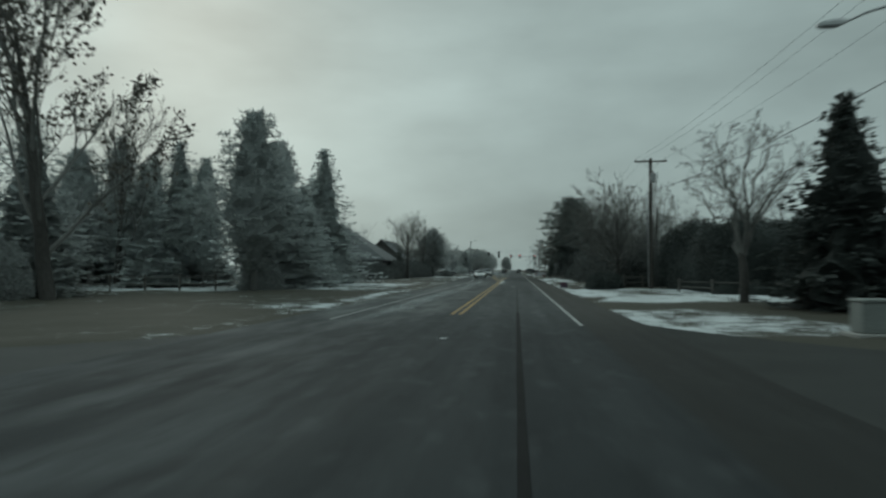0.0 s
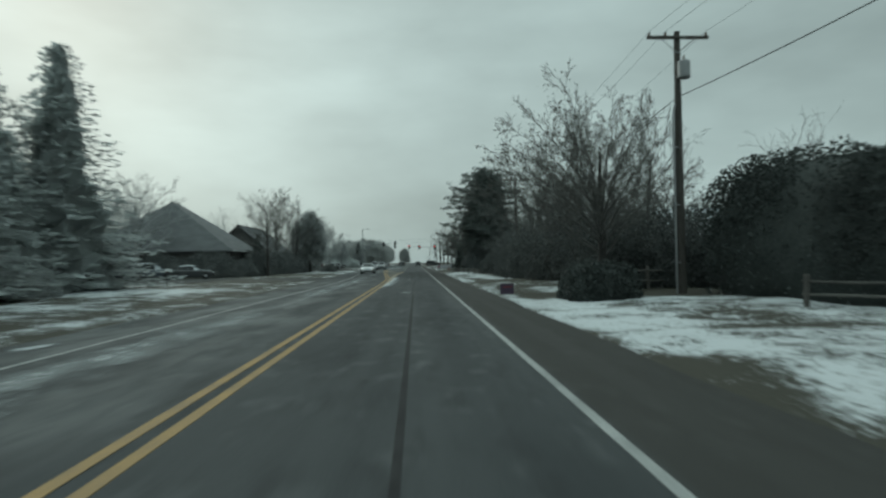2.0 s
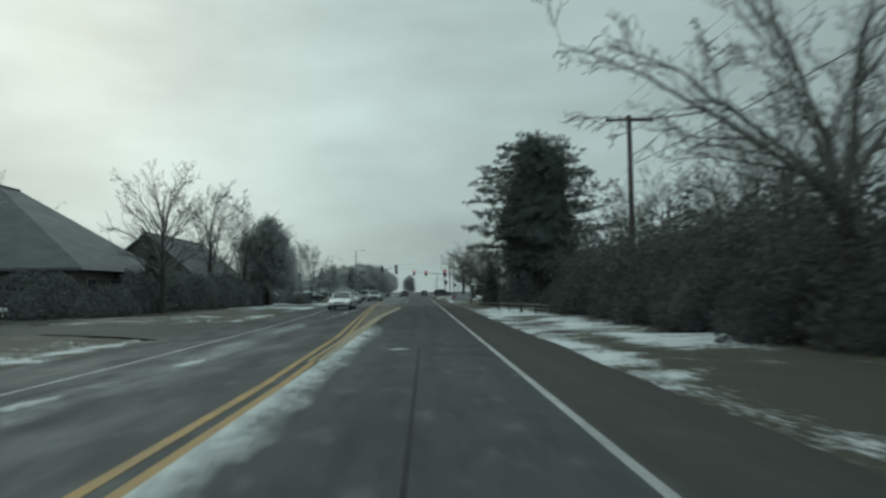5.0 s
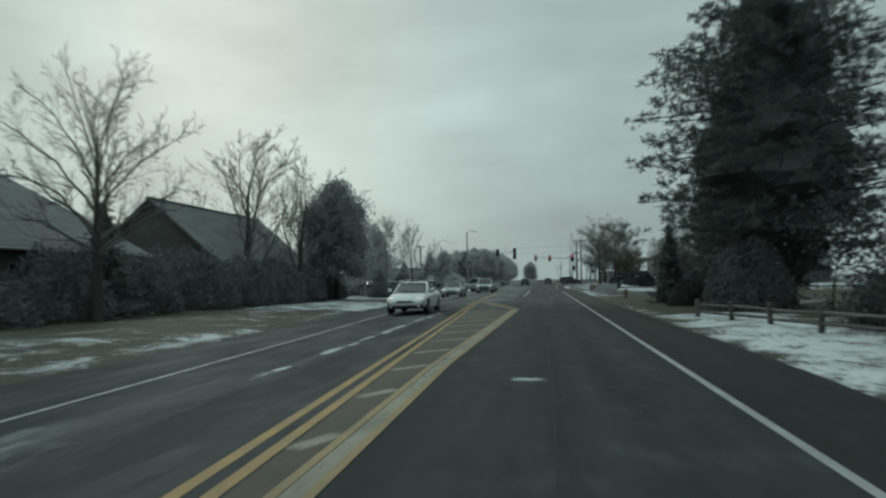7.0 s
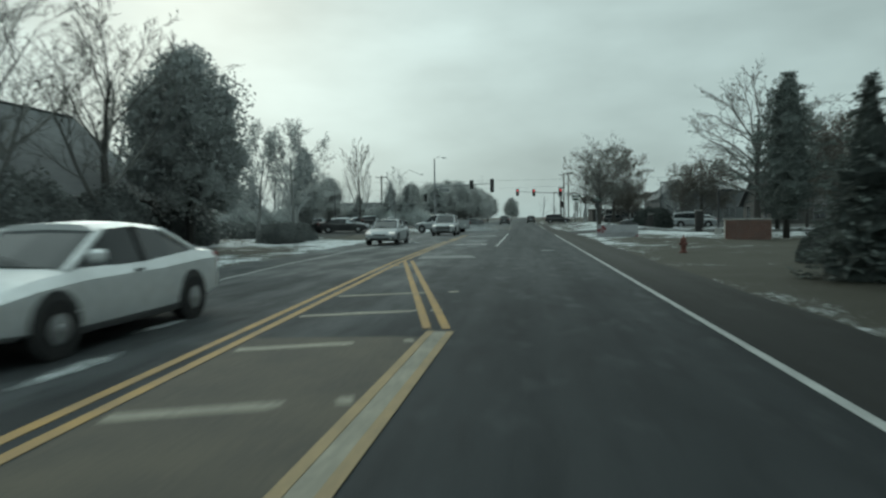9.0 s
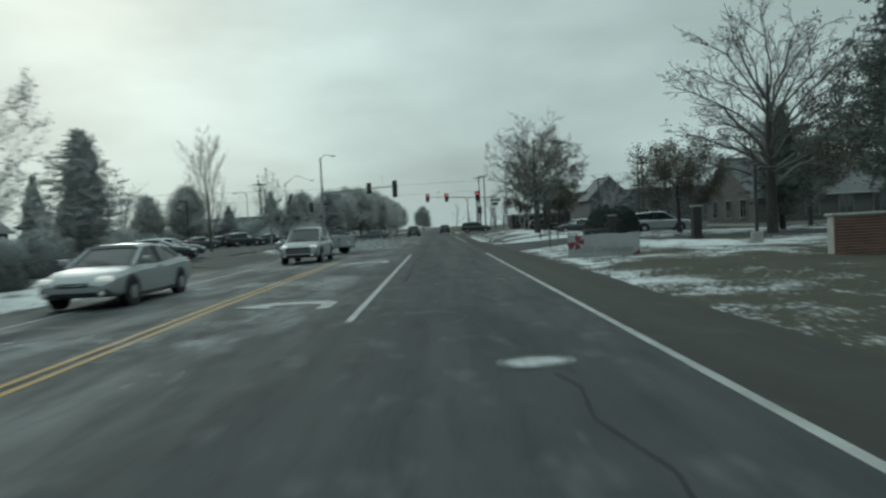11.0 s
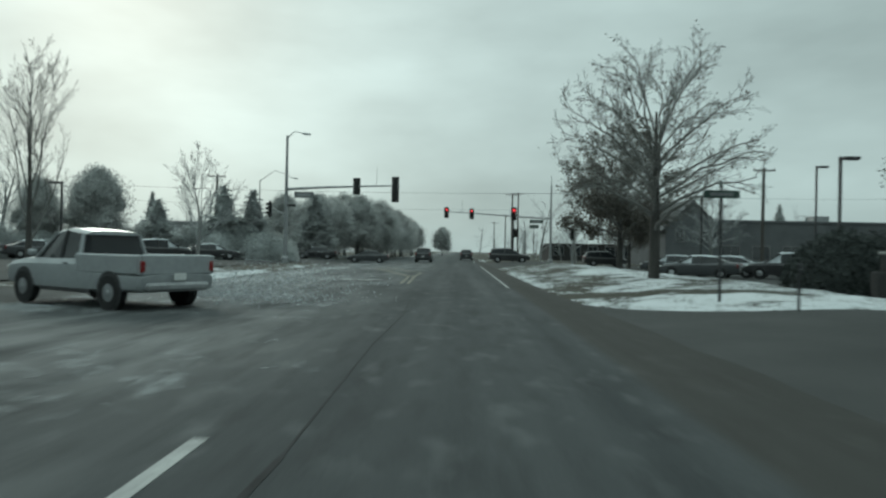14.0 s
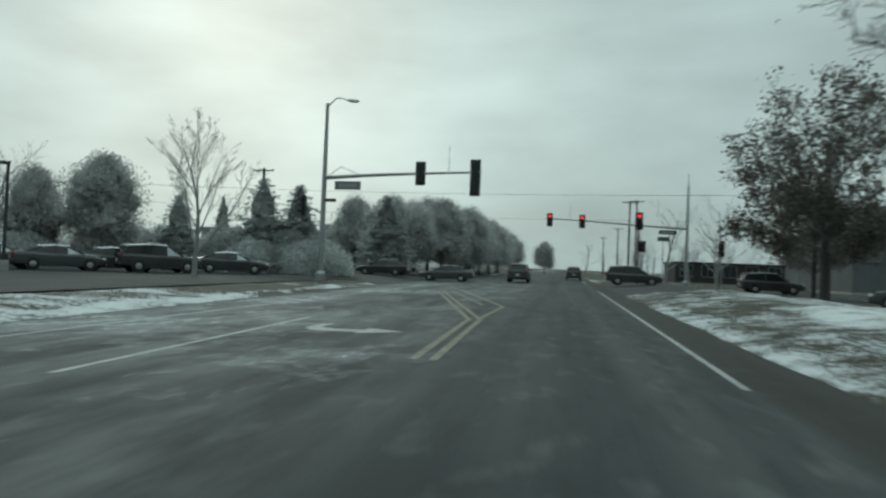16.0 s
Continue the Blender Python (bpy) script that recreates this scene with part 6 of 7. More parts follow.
SHAPES = {
    "sedan": dict(L=4.7, r=0.325, hw=0.9, wy=(-1.38, 1.42), body=((-2.33, 0.48, 0.86, 0.74), (-2.25, 0.32, 0.98, 0.84), (-1.7, 0.24, 1.01, 0.89), (-0.6, 0.22, 0.95, 0.905), (0.9, 0.22, 0.93, 0.905), (1.6, 0.24, 0.86, 0.89), (2.1, 0.28, 0.75, 0.84), (2.3, 0.36, 0.64, 0.74), (2.36, 0.42, 0.56, 0.66)),
                  top=((-1.78, 0.74, 0.98, 0.70, 1.01), (-1.0, 0.79, 0.96, 0.58, 1.36), (-0.3, 0.81, 0.94, 0.60, 1.42), (0.3, 0.81, 0.93, 0.59, 1.39), (1.12, 0.77, 0.91, 0.70, 0.95)), lamp=0.70, tail=0.84),
    "suv": dict(L=4.7, r=0.36, hw=0.93, wy=(-1.38, 1.42), body=((-2.33, 0.5, 1.0, 0.78), (-2.26, 0.36, 1.08, 0.88), (-1.7, 0.28, 1.09, 0.92), (-0.6, 0.26, 1.05, 0.93), (0.9, 0.26, 1.03, 0.93), (1.5, 0.28, 1.0, 0.92), (2.1, 0.32, 0.92, 0.87), (2.3, 0.4, 0.8, 0.78), (2.36, 0.46, 0.66, 0.7)),
                top=((-2.24, 0.78, 1.06, 0.72, 1.1), (-1.98, 0.81, 1.05, 0.64, 1.60), (-0.6, 0.83, 1.04, 0.66, 1.70), (0.25, 0.83, 1.03, 0.64, 1.66), (1.18, 0.79, 1.01, 0.74, 1.04)), lamp=0.83, tail=1.0),
    "truck": dict(L=5.6, r=0.39, hw=0.97, wy=(-1.75, 1.75), body=((-2.78, 0.55, 0.78, 0.9), (-2.7, 0.42, 0.84, 0.96), (-1.8, 0.38, 0.86, 0.97), (-0.45, 0.36, 0.98, 0.97), (-0.40, 0.36, 1.12, 0.97), (1.25, 0.36, 1.1, 0.97), (1.9, 0.38, 1.08, 0.96), (2.55, 0.42, 1.0, 0.92), (2.75, 0.48, 0.86, 0.84), (2.8, 0.54, 0.72, 0.78)),
                  top=((-0.42, 0.84, 1.12, 0.70, 1.16), (-0.32, 0.85, 1.11, 0.66, 1.72), (0.3, 0.86, 1.1, 0.68, 1.80), (0.75, 0.86, 1.1, 0.66, 1.74), (1.45, 0.82, 1.08, 0.76, 1.12)), lamp=0.85, tail=1.0),
}


def vehicle(kind, paint_mat, x, y, rz, label, category="car", lights=False, snowy=False, group=""):
    """A car whose nose points along its own +y."""
    c = SHAPES[kind]
    ob = thing(kind if kind != "truck" else "pickup_truck", at(x, y, rz, dz=0.02), label, category, group)
    shell_mesh = Geo().loft([ring(*s) for s in c["body"]]).mesh("body", True)
    shell_mesh.set_sharp_from_angle(angle=radians(32))
    part("body", shell_mesh, paint_mat, ob)
    sides = []
    for yy, wb, zb, wt, zt in c["top"]:
        sides.append([(wb, yy, zb - 0.03), (wb * 0.99, yy, zb), (wt + 0.03, yy, zt - 0.06), (wt * 0.8, yy, zt - 0.015), (0, yy, zt), (-wt * 0.8, yy, zt - 0.015), (-wt - 0.03, yy, zt - 0.06), (-wb * 0.99, yy, zb), (-wb, yy, zb - 0.03)])
    part("windscreen", Geo().loft(sides[3:5]), M_SNOW if snowy else M_CARGLASS, ob, "windscreen under thin snow" if snowy else "dark tinted glass")
    part("rear_window", Geo().loft(sides[0:2]), M_CARGLASS, ob, "dark tinted glass")
    for cut in ((0, 3), (6, 9)):
        for n_ in (1, 2):
            pane = [r[cut[0]:cut[1]] for r in sides[n_:n_ + 2]]
            part("side_window", Geo().loft([q + [(px * 0.96, py, pz) for px, py, pz in q[::-1]] for q in pane]), M_CARGLASS, ob, "dark tinted glass")
    tops = c["top"][1:4]
    roof = Geo()
    rings_ = []
    for n_, (yy, wb, zb, wt, zt) in enumerate(tops):
        e = -0.10 if n_ == 0 else 0.10 if n_ == 2 else 0
        rings_.append([(wt + 0.035, yy + e, zt - 0.075), (wt * 0.82, yy + e, zt + 0.0), (0, yy + e, zt + 0.02), (-wt * 0.82, yy + e, zt + 0.0), (-wt - 0.035, yy + e, zt - 0.075)])
    roof.loft(rings_)
    part("roof", roof, M_SNOW if snowy else paint_mat, ob, "snow-covered roof" if snowy else "")
    for s in (-1, 1):
        for (ya, wa, za, wt, zt), (yb, wb2, zb2, wtb, ztb) in ((c["top"][0], c["top"][1]), (c["top"][4], c["top"][3])):
            part("pillar", Geo().tube([(s * wa * 1.0, ya, za - 0.02), (s * (wtb + 0.035), yb, ztb - 0.06)], 0.045, 6), paint_mat, ob)
        ym, wm, zm, wtm, ztm = c["top"][2]
        part("pillar", Geo().tube([(s * wm, ym, zm - 0.02), (s * (wtm + 0.035), ym, ztm - 0.06)], 0.04, 6), M_PLASTIC, ob)
        mirror = part("mirror", Geo().box(0.2, 0.12, 0.15, pose(s * (c["hw"] + 0.08), c["top"][4][0] - 0.25, c["top"][4][2] + 0.06), 0.04), paint_mat, ob)
        for wy in c["wy"]:
            wheel(ob, s * (c["hw"] - 0.10), wy, c["r"], 0.23)
            part("wheel_arch", Geo().lathe([(c["r"] * 1.14, -0.02), (c["r"] * 1.16, 0.0), (c["r"] * 1.12, 0.012)], 20, pose(s * (c["hw"] - 0.012), wy, c["r"] + 0.03, 0, 90 * s, 0)), M_PLASTIC, ob)
        nose, back = c["body"][-3], c["body"][1]
        part("headlamp", Geo().box(0.34, 0.16, 0.14, pose(s * (nose[3] - 0.20), nose[0] + 0.10, c["lamp"] - 0.1, 0, 0, -s * 18), 0.04), M_HEAD if lights else M_TRIM, ob, "clear headlamp")
        part("tail_lamp", Geo().box(0.15, 0.1, 0.26, pose(s * (back[3] - 0.1), back[0] - 0.04, c["tail"] - 0.16), 0.03), M_TAIL, ob, "red tail lamp")
        part("door_handle", Geo().box(0.03, 0.17, 0.035, pose(s * (c["hw"] + 0.0), -0.05, c["top"][2][2] - 0.13), 0.01), M_PLASTIC, ob)
        part("sill", Geo().box(0.08, 2.1, 0.1, pose(s * (c["hw"] - 0.05), 0.02, c["body"][3][1] - 0.02), 0.02), M_PLASTIC, ob)
    half = c["L"] / 2
    part("front_bumper", Geo().box(1.5, 0.22, 0.2, pose(0, half - 0.14, c["body"][-1][1] - 0.12), 0.06), M_PLASTIC, ob)
    part("rear_bumper", Geo().box(1.6, 0.2, 0.2, pose(0, -half + 0.06, c["body"][0][1] - 0.12), 0.06), M_STEEL if kind == "truck" else M_PLASTIC, ob)
    tall_nose = kind != "sedan"
    grille = part("grille", Geo().box(1.12 if tall_nose else 0.7, 0.06, 0.26 if tall_nose else 0.10, pose(0, half - 0.005, c["body"][-1][1] + (0.06 if tall_nose else 0.10)), 0.02), M_BLACK, ob)
    for z_ in ((0.12, 0.2) if tall_nose else (0.145,)):
        part("grille_bar", Geo().box(1.0 if tall_nose else 0.6, 0.02, 0.02, pose(0, half + 0.028, c["body"][-1][1] + z_), 0.004), M_RIM, grille)
    part("air_intake", Geo().box(1.0, 0.05, 0.1, pose(0, half - 0.02, c["body"][-1][1] - 0.1), 0.02), M_BLACK, ob)
    for s in (-1, 1):
        part("fog_lamp", Geo().lathe([(0.06, 0), (0.06, 0.03), (0.04, 0.045)], 10, pose(s * 0.62, half - 0.03, c["body"][-1][1] - 0.04, -90)), M_TRIM, ob)
        part("wiper", Geo().tube([(s * 0.1 - 0.2, c["top"][4][0] + 0.02, c["top"][4][4] + 0.02), (s * 0.1 + 0.35, c["top"][4][0] - 0.16, c["top"][4][4] + 0.12)], 0.008, 4), M_BLACK, ob)
    part("number_plate", Geo().box(0.31, 0.02, 0.16, pose(0, -half - 0.03, c["body"][0][1] + 0.12), 0.005), M_TRIM, ob, "blank pale plate")
    if kind == "truck":
        for s in (-1, 1):
            part("bed_side", Geo().box(0.09, 2.34, 0.42, pose(s * 0.92, -1.6, 0.80), 0.03), paint_mat, ob)
        part("tailgate", Geo().box(1.76, 0.08, 0.44, pose(0, -2.74, 0.79), 0.03), paint_mat, ob)
        part("bed_floor", Geo().box(1.7, 2.2, 0.03, pose(0, -1.6, 0.86), 0.01), M_PLASTIC, ob)
    if snowy:
        part("snow_on_bonnet", Geo().box(1.25, 0.85, 0.05, pose(0, 1.55, c["body"][5][2] - 0.005, -6), 0.02), M_SNOW, ob, "thin snow")
    return ob


# on the road
vehicle("sedan", M_CARWHITE, -6.2, 118.3, 180, "white saloon with headlamps on in the oncoming lane", lights=True)
vehicle("sedan", M_CARSILVER, -8.4, 148.3, 180, "pale silver saloon in the oncoming lane", lights=True)
vehicle("suv", M_CARSILVER, -6.9, 164.3, 180, "silver sport utility car in the oncoming lane", lights=True)
vehicle("truck", M_TRUCK, -8.7, 175.6, 60, "pale pewter pickup truck turning into a drive", "pickup truck")
vehicle("suv", M_CARDARK, -4.3, 237.0, 0, "dark sport utility car crossing ahead")
vehicle("suv", M_CARBLACK, 5.6, 236.4, -90, "black estate car on the cross street")
vehicle("sedan", M_CARDARK, -10.5, 234.5, 90, "charcoal saloon waiting on the cross street")
vehicle("sedan", M_CARBLACK, -16.5, 235.0, 90, "black saloon waiting on the cross street")
vehicle("suv", M_CARBLACK, 16.0, 234.0, -90, "black sport utility car waiting on the cross street")
vehicle("suv", M_CARDARK, 0.9, 262.0, 0, "dark sport utility car far down the road")
# powder whirled up behind the turning truck
rnd_p = random.Random(12)
grains = Geo()
for _ in range(7000):
    u = rnd_p.random()
    c = Vector((-7.0 + 3.4 * u + rnd_p.gauss(0, 0.25 + 0.5 * u), 176.6 - 1.0 * u + rnd_p.gauss(0, 0.35 + 0.4 * u), 0.02 + abs(rnd_p.gauss(0, 0.22 + 0.35 * u))))
    a = Vector((rnd_p.gauss(0, 1), rnd_p.gauss(0, 1), rnd_p.gauss(0, 1))).normalized() * rnd_p.uniform(0.008, 0.02)
    b = a.cross(Vector((rnd_p.gauss(0, 1), rnd_p.gauss(0, 1), rnd_p.gauss(0, 1))))
    grains.v += [tuple(c + a), tuple(c - a * 0.5 + b), tuple(c - a * 0.5 - b)]
    grains.f.append((len(grains.v) - 3, len(grains.v) - 2, len(grains.v) - 1))
tagged(part("whirling_snow", grains, M_SNOW), "fine powder snow whirled up behind a pickup truck", "powder snow", kind="stuff")
# parked
for kind, mat, x, y, rz, lab, sn in (
    ("suv", M_CARSILVER, 17.9, 186.2, -100, "silver sport utility car parked beside a bush", False),
    ("sedan", M_CARDARK, 14.6, 201.0, 60, "dark parked saloon with snow on it", True),
    ("sedan", M_CARSILVER, 17.4, 204.0, 60, "grey parked saloon with snow on it", True),
    ("suv", M_CARBLACK, 20.4, 202.0, 60, "black parked sport utility car with snow on it", True),
    ("sedan", M_CARDARK, 16.2, 211.0, 60, "dark parked saloon with snow on it", True),
    ("sedan", M_CARBLACK, 23.8, 206.5, 60, "black parked saloon with snow on it", True),
    ("sedan", M_CARBLACK, -17.8, 172.3, -75, "black parked saloon with a snowy windscreen", True),
    ("sedan", M_CARDARK, -18.6, 176.2, -75, "dark parked saloon with snow on it", True),
    ("sedan", M_CARDARK, -28.6, 210.0, -40, "dark parked saloon with snow on it", True),
    ("sedan", M_CARBLACK, -26.9, 212.6, -40, "black parked saloon with snow on it", True),
    ("suv", M_CARBLACK, -24.6, 213.4, -40, "black parked sport utility car with snow on it", True),
    ("sedan", M_CARDARK, -32.0, 209.0, -40, "dark parked saloon with snow on it", True),
    ("sedan", M_CARBLACK, -22.0, 217.5, -60, "black parked saloon with snow on it", True),
    ("sedan", M_CARDARK, -29.5, 94.0, -70, "dark parked saloon with snow on it", True),
    ("suv", M_CARBLUE, -26.5, 97.0, -70, "slate blue parked sport utility car with snow on it", True),
    ("sedan", M_CARBLACK, -32.5, 89.0, -70, "black parked saloon with snow on it", True),
    ("sedan", M_CARDARK, -23.0, 98.0, -70, "dark parked saloon with snow on it", True),
):
    vehicle(kind, mat, x, y, rz, lab, snowy=sn, group="parked cars")


# ---- poles, wires and signals ----
def utility_pole(x, y, H, arm=2.4, rz=0, transformer=False, riser=False, label="weathered wooden utility pole with a cross-arm"):
    ob = thing("utility_pole", at(x, y, rz), label, "utility pole", "utility poles")
    part("pole", Geo().tube([(0, 0, -0.2), (0, 0, H * 0.5), (0.02, 0, H)], [0.17, 0.145, 0.115], 10), M_WOODPOLE, ob)
    bar = part("cross_arm", Geo().box(arm, 0.1, 0.12, pose(0, -0.14, H - 0.32), 0.015), M_WOODPOLE, ob)
    for s in (-1, 1):
        part("brace", Geo().tube([(s * arm * 0.28, -0.14, H - 0.30), (0, -0.12, H - 0.85)], 0.016, 6), M_STEEL, ob)
    for px in (-0.46, -0.2, 0.46):
        part("insulator", Geo().lathe([(0.02, 0), (0.05, 0.03), (0.035, 0.06), (0.055, 0.09), (0.03, 0.13), (0.01, 0.15)], 10, pose(px * arm, -0.14, H - 0.2)), M_CERAMIC, bar)
    if transformer:
        can = part("transformer", Geo().lathe([(0.19, 0), (0.23, 0.04), (0.23, 0.62), (0.2, 0.68), (0.08, 0.7)], 16, pose(0.12, -0.36, H - 1.9)), M_STEEL, ob, "grey transformer can")
        part("bushing", Geo().lathe([(0.03, 0), (0.045, 0.05), (0.03, 0.1), (0.045, 0.15), (0.02, 0.2)], 8, pose(0.12, -0.36, H - 1.2)), M_CERAMIC, can)
    if riser:
        part("conduit", Geo().tube([(-0.24, -0.12, 0), (-0.24, -0.12, H * 0.68), (-0.16, -0.12, H * 0.72)], 0.045, 8), M_STEEL, ob)
        for z in (1.2, 3.4, 5.6):
            part("bracket", Geo().box(0.18, 0.06, 0.05, pose(-0.16, -0.12, z), 0.01), M_STEEL, ob)
    return ob


def wire(a, b, sag, r=0.0065):
    pts = [Vector(a).lerp(Vector(b), i / 14) - Vector((0, 0, sag * 4 * (i / 14) * (1 - i / 14))) for i in range(15)]
    tagged(part("overhead_wire", Geo().tube(pts, r, 4), M_WIRE), "thin dark sagging overhead wire", "wire", "overhead wires")


POLES = ((11.2, 13.2, 10.0), (10.4, 53.7, 10.1), (10.7, 97.0, 10.0), (11.5, 140.0, 10.0))
utility_pole(*POLES[0])
utility_pole(*POLES[1], transformer=True, riser=True, label="weathered wooden utility pole with cross-arm and transformer")
utility_pole(*POLES[2])
utility_pole(27.5, 221.0, 9.6, 2.0)
utility_pole(9.4, 282.0, 12.0)
utility_pole(10.8, 285.5, 12.6)
utility_pole(11.5, 330.0, 11.0)
utility_pole(11.0, 375.0, 11.0)
utility_pole(-27.0, 232.0, 9.2, 2.0)
for (xa, ya, ha), (xb, yb, hb) in zip(POLES[:2], POLES[1:3]):
    for k in (-0.46, -0.2, 0.46):
        wire((xa + k * 2.4, ya - 0.14, h(xa, ya) + ha - 0.06), (xb + k * 2.4, yb - 0.14, h(xb, yb) + hb - 0.06), 0.5)
    wire((xa, ya, ha - 2.6), (xb, yb, hb - 2.6), 0.6, 0.018)
for k, z in ((-1.0, 12.0), (1.0, 12.0), (0.2, 9.6)):
    wire((9.4 + k, 282, z), (11.5 + k, 330, z - 0.8), 0.6)
    wire((11.5 + k, 330, z - 0.8), (11.0 + k, 375, z - 0.8), 0.6)
wire((-60, 246, 9.6), (14, 243.5, 8.9), 0.5, 0.014)
wire((14, 243.5, 8.9), (70, 243, 9.4), 0.5, 0.014)
wire((-60, 260, 8.6), (9.4, 282, 9.2), 0.6, 0.014)


def signal_head(parent, x, y, z, lit, lenses=3, facing=180, scale=1.0):
    """A signal head whose top hangs at z; facing 180: its lamps look back down the road."""
    m = pose(x, y, z, 0, 0, facing) @ Matrix.Scale(scale, 4)
    H = 0.36 * lenses + 0.06
    body = part("signal_head", Geo().box(0.36, 0.26, H, pose(0, 0, -H), 0.04), M_BLACK, parent)
    body.matrix_basis = m
    part("backplate", Geo().box(0.60, 0.03, H + 0.24, pose(0, 0.02, -H - 0.12), 0.03), M_BLACK, body)
    for i in range(lenses):
        zc = -0.21 - 0.36 * i
        part("lens", Geo().lathe([(0.145, 0), (0.14, 0.02), (0.07, 0.045), (0.01, 0.05)], 14, pose(0, 0.13, zc, -90)), M_RED_ON if lit and i == 0 else M_LENS_OFF, body, "lit red lens" if lit and i == 0 else "")
        hood = []
        for k in range(9):
            a = math.pi * (-0.1 + 1.2 * k / 8)
            hood.append((0.165 * math.cos(a), 0.165 * math.sin(a)))
        v = [(px, 0.13, zc + pz) for px, pz in hood] + [(px, 0.36, zc + pz) for px, pz in hood] + [(px * 0.93, 0.36, zc + pz * 0.93) for px, pz in hood] + [(px * 0.93, 0.13, zc + pz * 0.93) for px, pz in hood]
        f = []
        for k in range(8):
            f += [(k, k + 1, 10 + k, 9 + k), (18 + k, 19 + k, 28 + k, 27 + k), (9 + k, 10 + k, 19 + k, 18 + k)]
        part("visor", Geo().add(v, f), M_BLACK, body)
    return body


def cobra_lamp(parent, start, end, mat=M_STEEL):
    """A bracket arm that ends in a street lamp's head."""
    a, b = Vector(start), Vector(end)
    mid = a.lerp(b, 0.45) + Vector((0, 0, 0.28 * (b - a).length))
    pts = [a, a.lerp(mid, 0.55), mid, mid.lerp(b, 0.55) + Vector((0, 0, 0.06)), b]
    arm = part("lamp_arm", Geo().tube(pts, [0.05, 0.045, 0.04, 0.035, 0.03], 8), mat, parent)
    d = (b - mid)
    rz = math.degrees(math.atan2(d.y, d.x))
    g = Geo().loft([[(-0.08, -0.06, 0.03), (-0.08, 0.06, 0.03), (-0.08, 0.05, 0.1), (-0.08, -0.05, 0.1)], [(0.15, -0.15, -0.05), (0.15, 0.15, -0.05), (0.15, 0.1, 0.11), (0.15, -0.1, 0.11)], [(0.5, -0.15, -0.05), (0.5, 0.15, -0.05), (0.5, 0.1, 0.08), (0.5, -0.1, 0.08)], [(0.66, -0.06, -0.02), (0.66, 0.06, -0.02), (0.66, 0.05, 0.03), (0.66, -0.05, 0.03)]])
    head = part("lamp_head", g, mat, arm)
    head.matrix_basis = pose(b.x, b.y, b.z - 0.03, 0, 0, rz)


def bars_sign(parent, name, w, hgt, m, mat, ink, rows=1):
    """A sign plate with plain bars for its writing."""
    plate = part(name, Geo().box(w, 0.03, hgt, pose(0, 0, -hgt / 2), 0.01), mat, parent)
    plate.matrix_basis = m
    for i in range(rows):
        part("writing_bar", Geo().box(w * 0.7, 0.006, hgt * 0.4 / rows, pose(0, -0.018, (i - (rows - 1) / 2) * hgt * 0.8 / rows - hgt * 0.2 / rows), 0.002), ink, plate)
    return plate


# mast on the near left corner, its signals turned to the other side
mz = 0.25
mast = thing("signal_mast", pose(-14.6, 214.3, mz), "steel signal mast with street lamp and long arm", "signal mast", "signal masts")
part("base", Geo().lathe([(0.32, -0.3), (0.32, 0.25), (0.24, 0.35), (0.2, 0.4)], 14), M_STEEL, mast)
part("shaft", Geo().tube([(0, 0, 0), (0, 0, 5.6), (0, 0, 10.4)], [0.17, 0.14, 0.095], 12), M_STEEL, mast)
arm = part("mast_arm", Geo().tube([(0, 0, 5.95), (3, 0, 6.15), (6.5, 0, 6.3), (9.4, 0, 6.4)], [0.12, 0.10, 0.075, 0.055], 10), M_STEEL, mast)
signal_head(mast, 5.85, -0.05, 6.85, False, 3, 0)
signal_head(mast, 9.05, -0.05, 7.0, False, 5, 0)
part("antenna", Geo().tube([(7.5, 0, 6.3), (7.5, 0, 7.9)], [0.02, 0.012], 6), M_STEEL, mast)
bars_sign(mast, "name_sign", 1.6, 0.5, pose(1.5, -0.12, 5.5), M_SIGNBACK, M_STEEL)
bars_sign(mast, "small_sign", 0.7, 0.2, pose(0.5, -0.2, 4.6), M_DARKSTEEL, M_DARKSTEEL)
cobra_lamp(mast, (0, 0, 10.2), (1.3, 0, 10.55))
part("side_arm", Geo().tube([(-0.05, 0, 3.8), (-1.4, 0.6, 4.4)], [0.06, 0.045], 8), M_STEEL, mast)
signal_head(mast, -1.5, 0.65, 4.9, False, 3, 90)

# mast on the far right corner, red towards the road
mast2 = thing("signal_mast", pose(11.7, 246.5, 0.2), "steel signal mast with an arm of red signals", "signal mast", "signal masts")
part("base", Geo().lathe([(0.32, -0.3), (0.32, 0.25), (0.24, 0.35), (0.2, 0.4)], 14), M_STEEL, mast2)
part("shaft", Geo().tube([(0, 0, 0), (0, 0, 5.6), (0, 0, 10.0)], [0.17, 0.14, 0.095], 12), M_STEEL, mast2)
part("mast_arm", Geo().tube([(0, 0, 5.6), (-4, 0, 5.8), (-9, 0, 6.1), (-13.9, 0, 6.35)], [0.12, 0.10, 0.075, 0.055], 10), M_STEEL, mast2)
signal_head(mast2, -13.65, -0.1, 6.75, True, 3)
signal_head(mast2, -10.35, -0.1, 6.65, True, 3)
part("antenna", Geo().tube([(-11.6, 0, 6.2), (-11.6, 0, 7.9)], [0.02, 0.012], 6), M_STEEL, mast2)
part("camera_stub", Geo().tube([(0, 0, 10.0), (0, 0, 11.2)], [0.04, 0.03], 6), M_STEEL, mast2)
bars_sign(mast2, "name_sign", 1.7, 0.42, pose(-1.9, -0.15, 5.2), M_GREENSIGN, M_STEEL)

